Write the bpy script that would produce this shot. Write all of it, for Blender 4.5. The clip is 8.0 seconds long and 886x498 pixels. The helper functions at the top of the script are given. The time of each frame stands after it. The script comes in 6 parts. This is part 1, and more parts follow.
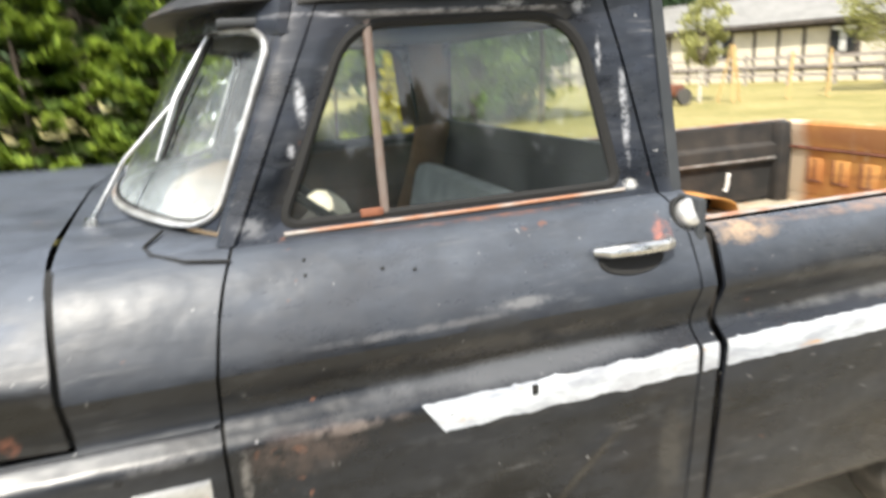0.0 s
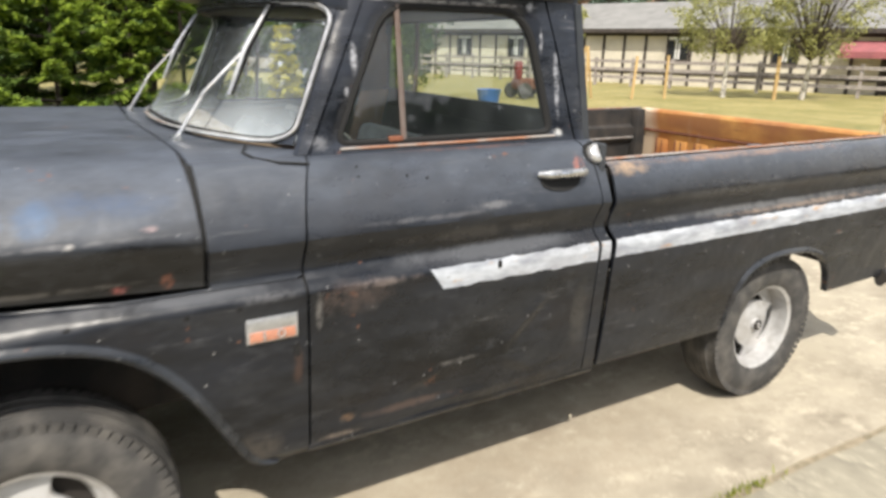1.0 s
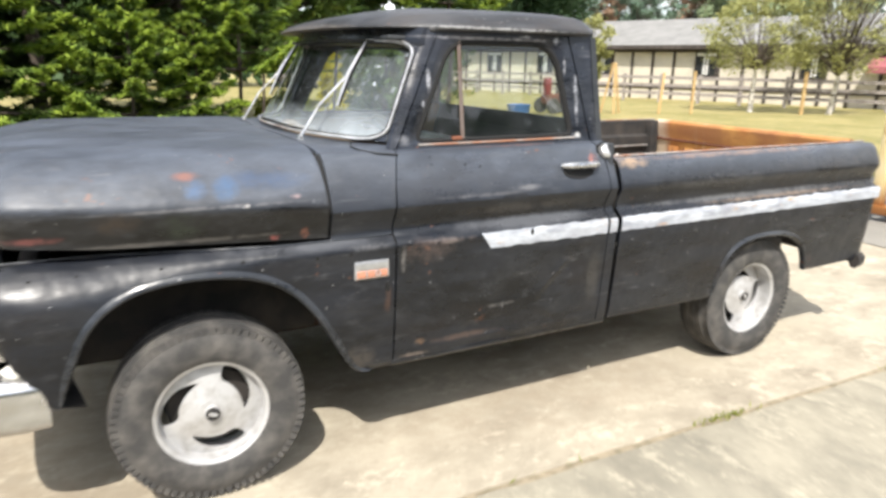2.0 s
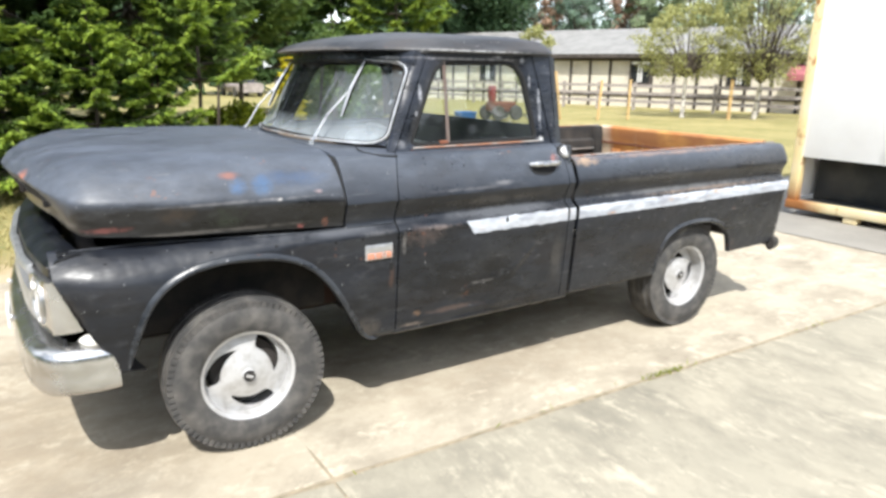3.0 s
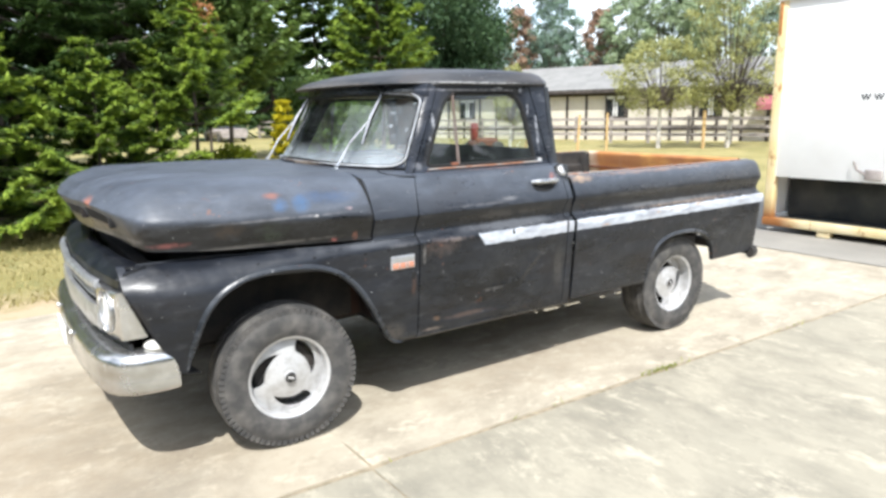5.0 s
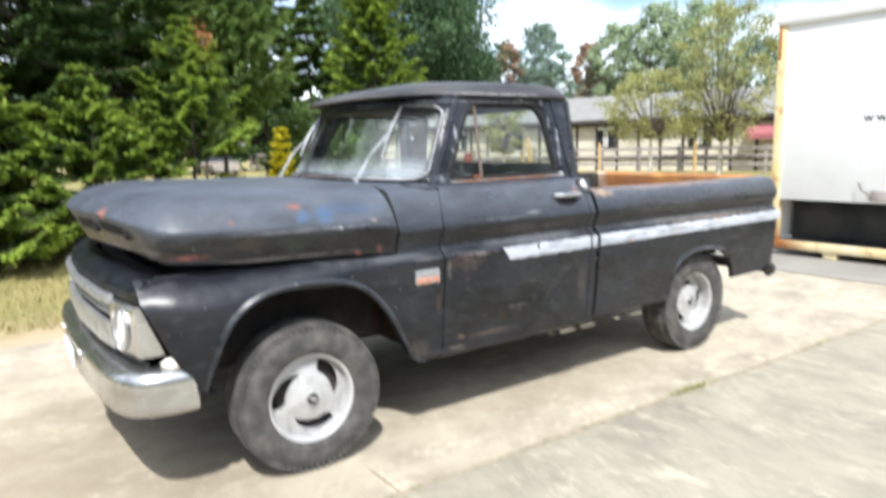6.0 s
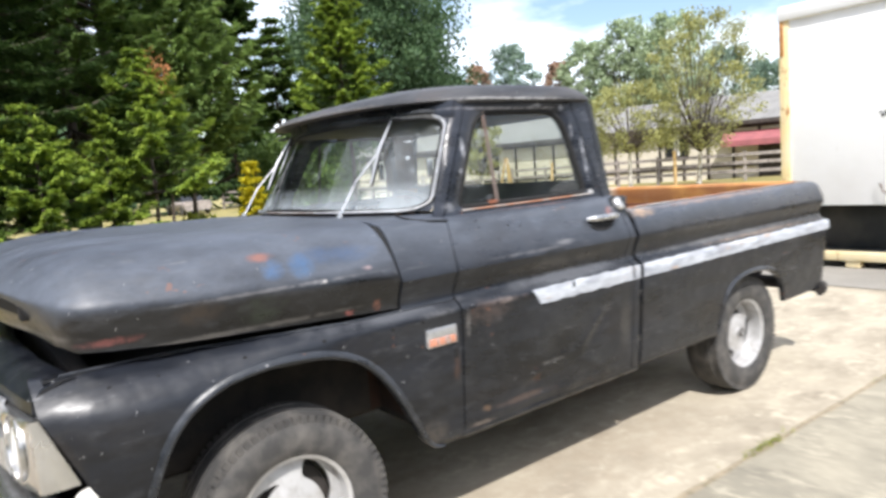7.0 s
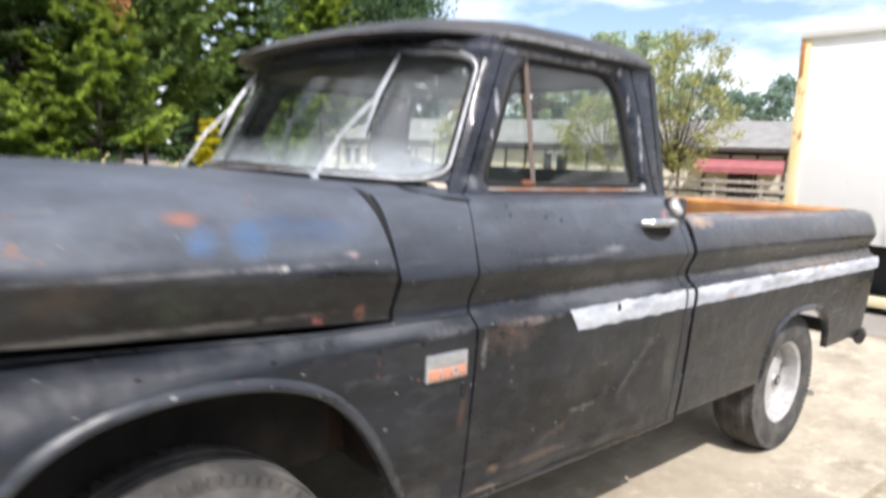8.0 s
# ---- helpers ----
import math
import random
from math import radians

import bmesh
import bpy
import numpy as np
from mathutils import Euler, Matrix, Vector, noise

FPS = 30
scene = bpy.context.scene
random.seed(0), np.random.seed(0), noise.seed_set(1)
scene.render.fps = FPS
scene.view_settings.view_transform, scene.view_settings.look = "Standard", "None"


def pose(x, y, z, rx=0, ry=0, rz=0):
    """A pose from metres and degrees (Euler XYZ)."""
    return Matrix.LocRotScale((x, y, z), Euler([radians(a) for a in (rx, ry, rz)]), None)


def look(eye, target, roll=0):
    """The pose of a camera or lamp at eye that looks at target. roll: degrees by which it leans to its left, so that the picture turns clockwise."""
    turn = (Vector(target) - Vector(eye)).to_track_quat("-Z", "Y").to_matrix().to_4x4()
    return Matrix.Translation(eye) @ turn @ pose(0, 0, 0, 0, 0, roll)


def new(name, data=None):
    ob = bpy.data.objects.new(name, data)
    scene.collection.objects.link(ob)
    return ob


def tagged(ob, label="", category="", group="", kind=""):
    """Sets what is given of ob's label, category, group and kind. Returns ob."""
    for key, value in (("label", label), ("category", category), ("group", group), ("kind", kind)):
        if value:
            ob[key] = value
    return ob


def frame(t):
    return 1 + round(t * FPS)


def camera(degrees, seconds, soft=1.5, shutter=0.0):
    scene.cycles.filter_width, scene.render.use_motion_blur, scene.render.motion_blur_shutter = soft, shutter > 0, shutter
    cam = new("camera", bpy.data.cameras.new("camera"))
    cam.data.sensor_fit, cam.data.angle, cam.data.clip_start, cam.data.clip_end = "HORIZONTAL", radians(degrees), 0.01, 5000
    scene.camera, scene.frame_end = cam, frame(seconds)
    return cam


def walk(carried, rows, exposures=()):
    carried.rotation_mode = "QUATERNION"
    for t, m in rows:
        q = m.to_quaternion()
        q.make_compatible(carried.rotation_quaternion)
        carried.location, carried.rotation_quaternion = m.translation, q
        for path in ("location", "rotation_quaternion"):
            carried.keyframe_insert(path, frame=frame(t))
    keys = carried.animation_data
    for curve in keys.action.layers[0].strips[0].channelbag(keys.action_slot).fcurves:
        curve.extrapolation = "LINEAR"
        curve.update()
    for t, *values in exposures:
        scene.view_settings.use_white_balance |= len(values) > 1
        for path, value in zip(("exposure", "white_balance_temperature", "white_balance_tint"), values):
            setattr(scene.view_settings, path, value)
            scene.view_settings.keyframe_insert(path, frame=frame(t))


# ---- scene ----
cam = camera(67.2, 8.0, soft=3.0, shutter=0.8)
PATH = [
    (0, (0.768, -1.219, 1.583), (1.365, 0.617, 1.059), -3.4),
    (0.3, (0.594, -1.299, 1.671), (1.333, 0.444, 1.027), 1.6),
    (0.5, (0.434, -1.437, 1.558), (1.341, 0.235, 0.941), 1.1),
    (1, (0.155, -1.691, 1.563), (1.129, -0.042, 0.988), 1.2),
    (1.5, (-0.048, -2.05, 1.576), (0.813, -0.358, 0.946), 0.6),
    (1.7, (-0.133, -2.162, 1.586), (0.737, -0.447, 1.038), 0.6),
    (2.8, (-0.709, -2.608, 1.616), (0.32, -0.976, 1.088), 1.0),
    (3, (-0.749, -2.668, 1.632), (0.302, -1.045, 1.121), 0.9),
    (3.5, (-0.92, -2.857, 1.593), (0.137, -1.244, 1.064), 0.2),
    (4, (-1.049, -2.892, 1.586), (0.089, -1.309, 1.138), -0.6),
    (4.5, (-1.081, -2.892, 1.578), (0.011, -1.266, 1.171), -1.1),
    (5.8, (-1.158, -2.779, 1.54), (-0.016, -1.179, 1.17), -0.5),
    (6, (-1.18, -2.696, 1.461), (-0.038, -1.083, 1.159), -1.2),
    (6.5, (-1.028, -2.417, 1.459), (0.07, -0.755, 1.278), -0.6),
    (6.8, (-0.893, -2.185, 1.461), (0.278, -0.573, 1.287), -3.4),
    (7, (-0.84, -1.995, 1.445), (0.361, -0.413, 1.214), -4.5),
    (7.5, (-0.733, -1.519, 1.426), (0.557, 0.002, 1.273), -0.7),
    (8, (-0.494, -1.274, 1.346), (0.807, 0.225, 1.095), 2.5),
]
walk(cam, [(t, look(eye, target, roll)) for t, eye, target, roll in PATH], exposures=((0, 0.88, 6900, 8), (0.5, 0.78, 6900, 9), (1.0, 0.36, 6900, 10), (1.7, 0.58, 6750, 10), (3.0, 0.68, 6350, 9), (4.5, 0.71, 6200, 9), (6.0, 0.62, 6200, 9), (6.5, 0.68, 6250, 9), (7.0, 0.54, 6350, 12), (8, 0.54, 6450, 14)))

# ---------------------------------------------------------------- light
world = bpy.data.worlds.new("sky")
scene.world = world
world.use_nodes = True
SUN_WAY = Vector((0.22, 0.36, -0.55)).normalized()
wn, wl = world.node_tree.nodes, world.node_tree.links
bg = wn["Background"]
sky = wn.new("ShaderNodeTexSky")
sky.sky_type = "NISHITA"
sky.sun_disc = False
sky.sun_elevation = math.asin(-SUN_WAY.z)
sky.sun_rotation = math.atan2(-SUN_WAY.x, -SUN_WAY.y)
sky.dust_density = 1.5
wtc = wn.new("ShaderNodeTexCoord")
wmap = wn.new("ShaderNodeMapping")
wmap.inputs["Scale"].default_value = (1.6, 1.6, 5.0)
wnoise = wn.new("ShaderNodeTexNoise")
wnoise.inputs["Scale"].default_value = 1.7
wnoise.inputs["Detail"].default_value = 7
wnoise.inputs["Roughness"].default_value = 0.55
wramp = wn.new("ShaderNodeValToRGB")
wramp.color_ramp.elements[0].position, wramp.color_ramp.elements[1].position = 0.38, 0.68
wmix = wn.new("ShaderNodeMixRGB")
wmix.inputs[2].default_value = (11.5, 11.8, 12.2, 1)
wl.new(wtc.outputs["Generated"], wmap.inputs["Vector"])
wl.new(wmap.outputs["Vector"], wnoise.inputs["Vector"])
wl.new(wnoise.outputs["Fac"], wramp.inputs["Fac"])
wl.new(wramp.outputs["Color"], wmix.inputs[0])
wl.new(sky.outputs["Color"], wmix.inputs[1])
wl.new(wmix.outputs["Color"], bg.inputs["Color"])
bg.inputs["Strength"].default_value = 0.15
sun = new("sun", bpy.data.lights.new("sun", "SUN"))
sun.data.energy, sun.data.angle, sun.data.color = 4.6, radians(0.6), (1.0, 0.965, 0.91)
sun.matrix_world = look((-6, -10, 16), Vector((-6, -10, 16)) + SUN_WAY)


# ---------------------------------------------------------------- materials
class Mat:
    """A node material with a few short ways to mix colours by noise."""

    def __init__(self, name, rough=0.6, metal=0.0):
        self.m = bpy.data.materials.new(name)
        self.m.use_nodes = True
        self.n, self.l = self.m.node_tree.nodes, self.m.node_tree.links
        self.b = self.n["Principled BSDF"]
        self.b.inputs["Roughness"].default_value = rough
        self.b.inputs["Metallic"].default_value = metal
        self.tc = self.n.new("ShaderNodeTexCoord")

    def noise(self, scale, detail=4.0, rough=0.55, stretch=(1, 1, 1), shift=0.0):
        mp = self.n.new("ShaderNodeMapping")
        mp.inputs["Scale"].default_value = stretch
        mp.inputs["Location"].default_value = (shift, shift * 1.7, shift * 0.6)
        self.l.new(self.tc.outputs["Object"], mp.inputs["Vector"])
        t = self.n.new("ShaderNodeTexNoise")
        t.inputs["Scale"].default_value, t.inputs["Detail"].default_value, t.inputs["Roughness"].default_value = scale, detail, rough
        self.l.new(mp.outputs["Vector"], t.inputs["Vector"])
        return t.outputs["Fac"]

    def ramp(self, fac, lo, hi, a=0.0, b=1.0):
        r = self.n.new("ShaderNodeMapRange")
        for k, v in zip(("From Min", "From Max", "To Min", "To Max"), (lo, hi, a, b)):
            r.inputs[k].default_value = v
        self.l.new(fac, r.inputs["Value"])
        return r.outputs["Result"]

    def math(self, op, a, b):
        t = self.n.new("ShaderNodeMath")
        t.operation = op
        for sock, v in zip(t.inputs, (a, b)):
            if isinstance(v, (int, float)):
                sock.default_value = v
            else:
                self.l.new(v, sock)
        return t.outputs[0]

    def mix(self, fac, a, b):
        t = self.n.new("ShaderNodeMixRGB")
        for sock, v in zip(t.inputs, (fac, a, b)):
            if isinstance(v, tuple):
                sock.default_value = (*v, 1)
            elif isinstance(v, (int, float)):
                sock.default_value = v
            else:
                self.l.new(v, sock)
        return t.outputs[0]

    def spot(self, centre, size):
        """1 at the centre, 0 at the edge of an ellipsoid, in metres."""
        mp = self.n.new("ShaderNodeMapping")
        mp.inputs["Location"].default_value = [-c / s for c, s in zip(centre, size)]
        mp.inputs["Scale"].default_value = [1 / s for s in size]
        self.l.new(self.tc.outputs["Object"], mp.inputs["Vector"])
        d = self.n.new("ShaderNodeVectorMath")
        d.operation = "LENGTH"
        self.l.new(mp.outputs["Vector"], d.inputs[0])
        return self.ramp(d.outputs["Value"], 1.0, 0.0)

    def color(self, c):
        if isinstance(c, tuple):
            self.b.inputs["Base Color"].default_value = (*c, 1)
        else:
            self.l.new(c, self.b.inputs["Base Color"])
        return self

    def rough(self, r):
        self.l.new(r, self.b.inputs["Roughness"])
        return self

    def bump(self, h, strength=0.3, dist=0.01):
        t = self.n.new("ShaderNodeBump")
        t.inputs["Strength"].default_value, t.inputs["Distance"].default_value = strength, dist
        self.l.new(h, t.inputs["Height"])
        self.l.new(t.outputs["Normal"], self.b.inputs["Normal"])
        return self

    def island(self):
        g = self.n.new("ShaderNodeNewGeometry")
        return g.outputs["Random Per Island"]

    def random(self):
        o = self.n.new("ShaderNodeObjectInfo")
        return o.outputs["Random"]


def worn_paint(name, base=(0.0062, 0.0078, 0.0115), scuffs=0.0, spots=(), gloss=0.48, rough=(0.20, 0.40), faded=None, fade=(1.06, 1.17), chips=0.0, dull=0.0):
    """Old brushed-on black paint: broad cloudy patches, pale scuffs, brown show-through, a few chips of primer and rust."""
    p = Mat(name)
    mid, fine = p.noise(17, 6, 0.65, (0.6, 0.6, 1.4)), p.noise(90, 4, 0.6)
    cloud = p.noise(4.6, 7, 0.68, (0.42, 0.8, 1.7), 2)
    brown = p.noise(3.4, 6, 0.66, (0.5, 0.8, 1.2), 11)
    strokes = p.noise(30, 5, 0.7, (0.12, 0.5, 1.3), 21)
    c = p.mix(p.ramp(cloud, 0.36, 0.66), tuple(v * 0.45 for v in base), tuple(v * 1.8 + 0.002 for v in base))
    c = p.mix(p.ramp(brown, 0.54, 0.72, 0, 0.45), c, (base[0] * 1.7 + 0.006, base[1] * 1.25 + 0.003, base[2] * 0.9 + 0.001))
    # Paler above a height: sun-fading, plus sky light on upturned panels painted in.
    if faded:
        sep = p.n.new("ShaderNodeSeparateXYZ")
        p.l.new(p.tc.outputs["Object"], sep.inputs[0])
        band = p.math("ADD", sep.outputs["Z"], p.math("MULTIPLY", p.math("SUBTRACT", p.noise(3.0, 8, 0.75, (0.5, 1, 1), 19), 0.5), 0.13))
        sky_chalk = p.math("MULTIPLY", p.ramp(band, *fade), p.ramp(p.noise(7, 6, 0.7, (0.5, 1, 1), 23), 0.30, 0.62, 0.4, 1.0))
        c = p.mix(sky_chalk, c, faded)
    c = p.mix(p.ramp(p.noise(5.5, 7, 0.74, (0.6, 1, 1.5), 31), 0.50, 0.72, 0, 0.6), c, (0.031, 0.033, 0.037))
    c = p.mix(p.ramp(mid, 0.58 - scuffs, 0.92, 0, 0.6), c, (0.078, 0.081, 0.088))
    c = p.mix(p.ramp(p.math("MULTIPLY", p.noise(34, 3, 0.5, shift=4), p.noise(5, 2, shift=9)), 0.43, 0.47, 0, 0.55), c, (0.17, 0.075, 0.045))
    c = p.mix(p.ramp(p.noise(60, 2, 0.5, (1, 1, 0.7), 7), 0.735 - chips, 0.765 - chips, 0, 0.65), c, (0.32, 0.32, 0.32))
    scratch = p.math("MULTIPLY", p.ramp(p.noise(46, 5, 0.7, (0.10, 0.6, 1.0), 13), 0.58, 0.70), p.ramp(p.noise(3.2, 3, 0.6, shift=6), 0.46, 0.62))
    c = p.mix(p.math("MULTIPLY", scratch, 0.55), c, (0.15, 0.15, 0.155))
    for centre, size, colour, grain in spots:
        edge = p.math("MULTIPLY", p.spot(centre, size), p.ramp(p.noise(grain, 6, 0.7, shift=centre[0]), 0.32, 0.66))
        c = p.mix(p.ramp(edge, 0.08, 0.46, 0, 0.78), c, colour)
    p.color(c)
    p.b.inputs["Specular IOR Level"].default_value = gloss
    r = p.math("ADD", p.math("MULTIPLY", mid, 0.35), p.math("ADD", p.math("MULTIPLY", fine, 0.15), p.math("MULTIPLY", cloud, 0.5)))
    sheen = p.ramp(r, 0.36, 0.64, *rough)
    p.rough(p.math("ADD", sheen, p.math("MULTIPLY", sky_chalk, dull)) if dull else sheen)
    wave = p.math("ADD", p.math("MULTIPLY", p.noise(4.2, 3), 2.6), p.math("MULTIPLY", p.noise(13, 3, 0.5, (0.5, 1, 1)), 0.45))
    p.bump(p.math("ADD", wave, p.math("ADD", p.math("MULTIPLY", fine, 0.04), p.math("MULTIPLY", strokes, 0.12))), 0.5, 0.008)
    return p.m


# Tone of the upper panels: chalky wear with sky sheen in the colour.
SKY_CHALK = (0.062, 0.071, 0.088)
PAINT = worn_paint("black_paint", rough=(0.24, 0.40), faded=SKY_CHALK, dull=0.16)
PAINT_DOOR = worn_paint("black_paint_door", (0.0058, 0.0072, 0.0105), 0.02, [
    ((0.92, -0.03, 0.917), (0.17, 0.3, 0.018), (0.15, 0.125, 0.115), 22),
    ((0.84, -0.03, 0.885), (0.16, 0.3, 0.07), (0.050, 0.038, 0.035), 16),
    ((0.79, -0.03, 0.895), (0.020, 0.3, 0.012), (0.01, 0.008, 0.008), 12),
    ((0.735, -0.03, 0.86), (0.016, 0.3, 0.07), (0.12, 0.115, 0.11), 50),
    ((0.822, -0.03, 0.492), (0.034, 0.3, 0.022), (0.13, 0.08, 0.048), 60),
    ((0.815, -0.03, 0.515), (0.05, 0.3, 0.018), (0.012, 0.008, 0.008), 30),
    ((1.04, -0.03, 0.482), (0.22, 0.3, 0.022), (0.072, 0.050, 0.042), 26),
    ((0.80, -0.03, 0.435), (0.09, 0.3, 0.014), (0.16, 0.13, 0.11), 34),
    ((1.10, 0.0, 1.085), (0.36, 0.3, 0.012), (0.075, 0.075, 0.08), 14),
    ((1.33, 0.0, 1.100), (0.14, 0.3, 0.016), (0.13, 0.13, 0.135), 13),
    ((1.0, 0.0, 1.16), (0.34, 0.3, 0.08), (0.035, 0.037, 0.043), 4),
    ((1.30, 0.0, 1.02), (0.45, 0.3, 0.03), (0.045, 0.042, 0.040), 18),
    ((1.70, 0.0, 1.19), (0.035, 0.3, 0.05), (0.36, 0.13, 0.09), 20),
    ((1.3, 0.07, 1.272), (0.42, 0.08, 0.016), (0.20, 0.09, 0.055), 40),
    ((1.20, -0.03, 0.60), (0.10, 0.3, 0.012), (0.10, 0.095, 0.09), 24),
    # Shelf band: worn edge, and the sky light it catches painted pale.
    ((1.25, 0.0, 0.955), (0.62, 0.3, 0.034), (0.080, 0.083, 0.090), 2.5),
    ((1.70, -0.03, 0.66), (0.05, 0.3, 0.20), (0.04, 0.038, 0.036), 18),
], faded=SKY_CHALK)
# Hood top is painted much paler than its side, for the reflected sky.
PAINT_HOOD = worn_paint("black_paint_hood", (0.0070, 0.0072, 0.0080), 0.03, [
    ((0.000, 0.06, 1.170), (0.062, 0.11, 0.055), (0.035, 0.105, 0.235), 5),
    ((0.095, 0.06, 1.165), (0.075, 0.11, 0.070), (0.035, 0.105, 0.225), 5),
    ((0.20, 0.08, 1.185), (0.26, 0.13, 0.055), (0.030, 0.060, 0.125), 6),
    ((-0.02, 0.08, 1.215), (0.07, 0.08, 0.022), (0.20, 0.085, 0.062), 12),
    ((0.36, 0.03, 1.0), (0.022, 0.3, 0.03), (0.20, 0.075, 0.045), 40), ((0.25, 0.03, 0.99), (0.035, 0.3, 0.014), (0.20, 0.06, 0.052), 40),
    ((-0.05, 0.03, 1.06), (0.12, 0.3, 0.06), (0.026, 0.034, 0.024), 12), ((-0.25, 0.03, 1.085), (0.10, 0.3, 0.05), (0.035, 0.026, 0.02), 14),
    ((-0.735, 0.46, 1.215), (0.050, 0.060, 0.05), (0.42, 0.15, 0.08), 8), ((-0.48, 0.07, 1.045), (0.12, 0.2, 0.018), (0.17, 0.06, 0.055), 30),
    ((0.0, 0.02, 1.118), (0.5, 0.3, 0.010), (0.11, 0.11, 0.115), 24), ((-0.1, 0.02, 1.005), (0.6, 0.3, 0.012), (0.07, 0.065, 0.06), 24),
    ((0.16, 0.03, 1.116), (0.014, 0.3, 0.012), (0.55, 0.53, 0.50), 7), ((0.33, 0.05, 1.135), (0.03, 0.3, 0.012), (0.30, 0.22, 0.22), 20),
    ((-0.70, 0.5, 1.10), (0.14, 0.6, 0.03), (0.05, 0.035, 0.03), 14), ((-0.68, 0.4, 1.064), (0.20, 0.7, 0.018), (0.14, 0.13, 0.125), 16), ((-0.64, 0.34, 1.13), (0.10, 0.10, 0.05), (0.16, 0.06, 0.03), 12),
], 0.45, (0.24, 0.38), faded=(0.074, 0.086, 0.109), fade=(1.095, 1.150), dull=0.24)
PAINT_FENDER = worn_paint("black_paint_fender", (0.0050, 0.0066, 0.0105), 0.0, [
    # Fender shelf: its sky highlight is put into the colour, with some wear.
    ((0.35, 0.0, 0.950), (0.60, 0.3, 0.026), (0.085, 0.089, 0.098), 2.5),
    ((0.674, -0.03, 0.725), (0.018, 0.3, 0.07), (0.045, 0.027, 0.022), 60), ((0.668, -0.03, 0.760), (0.017, 0.3, 0.030), (0.004, 0.003, 0.003), 12),
    ((0.60, -0.03, 0.925), (0.12, 0.3, 0.02), (0.08, 0.08, 0.084), 90), ((0.55, -0.03, 0.46), (0.10, 0.3, 0.08), (0.055, 0.048, 0.042), 20), ((0.672, -0.03, 0.69), (0.022, 0.3, 0.06), (0.045, 0.026, 0.021), 40),
], rough=(0.28, 0.44), chips=0.008)
PAINT_BED = worn_paint("black_paint_bed", (0.0058, 0.0072, 0.0108), 0.0, [
    ((2.6, 0.0, 1.185), (0.9, 0.12, 0.02), (0.22, 0.14, 0.10), 22),
    ((1.92, 0.05, 1.17), (0.14, 0.15, 0.04), (0.36, 0.25, 0.16), 20),
    ((2.6, 0.0, 1.05), (0.8, 0.3, 0.03), (0.05, 0.05, 0.052), 14),
    # Browned edge, then the bed shelf's sky light painted as a pale band.
    ((3.0, 0.0, 0.948), (0.9, 0.3, 0.014), (0.20, 0.15, 0.11), 26), ((2.7, 0.0, 0.965), (1.1, 0.3, 0.022), (0.10, 0.10, 0.10), 11),
], faded=SKY_CHALK)
PAINT_ROOF = worn_paint("black_paint_roof", (0.034, 0.035, 0.038), 0.05, [((0.68, 0.95, 1.735), (0.12, 0.8, 0.03), (0.14, 0.12, 0.10), 40), ((1.2, 0.15, 1.738), (0.6, 0.1, 0.010), (0.34, 0.34, 0.34), 40)], 0.4, (0.40, 0.6), chips=0.02)
PAINT_LIP = worn_paint("black_paint_worn_edge", (0.016, 0.019, 0.024), 0.08, chips=0.02)
PAINT_FRAME = worn_paint("black_paint_window_frame", (0.0115, 0.0140, 0.0205), 0.02, [
    ((0.935, 0.14, 1.53), (0.016, 0.2, 0.06), (0.40, 0.41, 0.44), 120), ((0.905, 0.14, 1.44), (0.012, 0.2, 0.02), (0.36, 0.37, 0.40), 120), ((1.675, 0.1, 1.46), (0.016, 0.2, 0.16), (0.36, 0.37, 0.40), 34),
    ((1.675, 0.1, 1.295), (0.026, 0.2, 0.018), (0.50, 0.50, 0.49), 60), ((1.25, 0.18, 1.70), (0.5, 0.2, 0.010), (0.30, 0.30, 0.32), 34),
    ((0.81, 0.1, 1.30), (0.05, 0.2, 0.03), (0.16, 0.165, 0.18), 60), ((1.42, 0.18, 1.712), (0.05, 0.2, 0.012), (0.38, 0.39, 0.42), 50), ((1.58, 0.18, 1.70), (0.022, 0.2, 0.022), (0.38, 0.39, 0.42), 60), ((1.62, 0.1, 1.60), (0.010, 0.2, 0.06), (0.40, 0.41, 0.44), 60),
])

m = Mat("chrome_worn", 0.16, 1.0)
m.color(m.mix(m.ramp(m.noise(11, 5, 0.6), 0.45, 0.75), (0.64, 0.64, 0.635), (0.36, 0.345, 0.32))).rough(m.ramp(m.noise(28, 5), 0.35, 0.75, 0.20, 0.50))
CHROME = m.m
m = Mat("polished_trim", 0.34, 0.7)
m.color(m.mix(m.ramp(m.noise(18, 5, 0.65), 0.38, 0.66), (0.74, 0.74, 0.74), (0.46, 0.455, 0.44)))
TRIM = m.m
m = Mat("chrome_dull", 0.3, 0.92)
m.color(m.mix(m.ramp(m.noise(5, 5, 0.6), 0.42, 0.72), (0.62, 0.62, 0.62), (0.42, 0.41, 0.385))).rough(m.ramp(m.noise(9, 4), 0.35, 0.75, 0.16, 0.34))
BUMPER = m.m
m = Mat("dull_aluminium", 0.40, 0.8)
m.color(m.mix(m.ramp(m.noise(20, 5), 0.4, 0.7), (0.60, 0.61, 0.63), (0.39, 0.40, 0.41)))
ALU = m.m
m = Mat("wheel_silver", 0.42, 0.35)
m.color(m.mix(m.ramp(m.noise(22, 6, 0.6), 0.45, 0.75), (0.50, 0.50, 0.50), (0.34, 0.325, 0.31)))
SILVER = m.m
m = Mat("bare_stripe", 0.42)
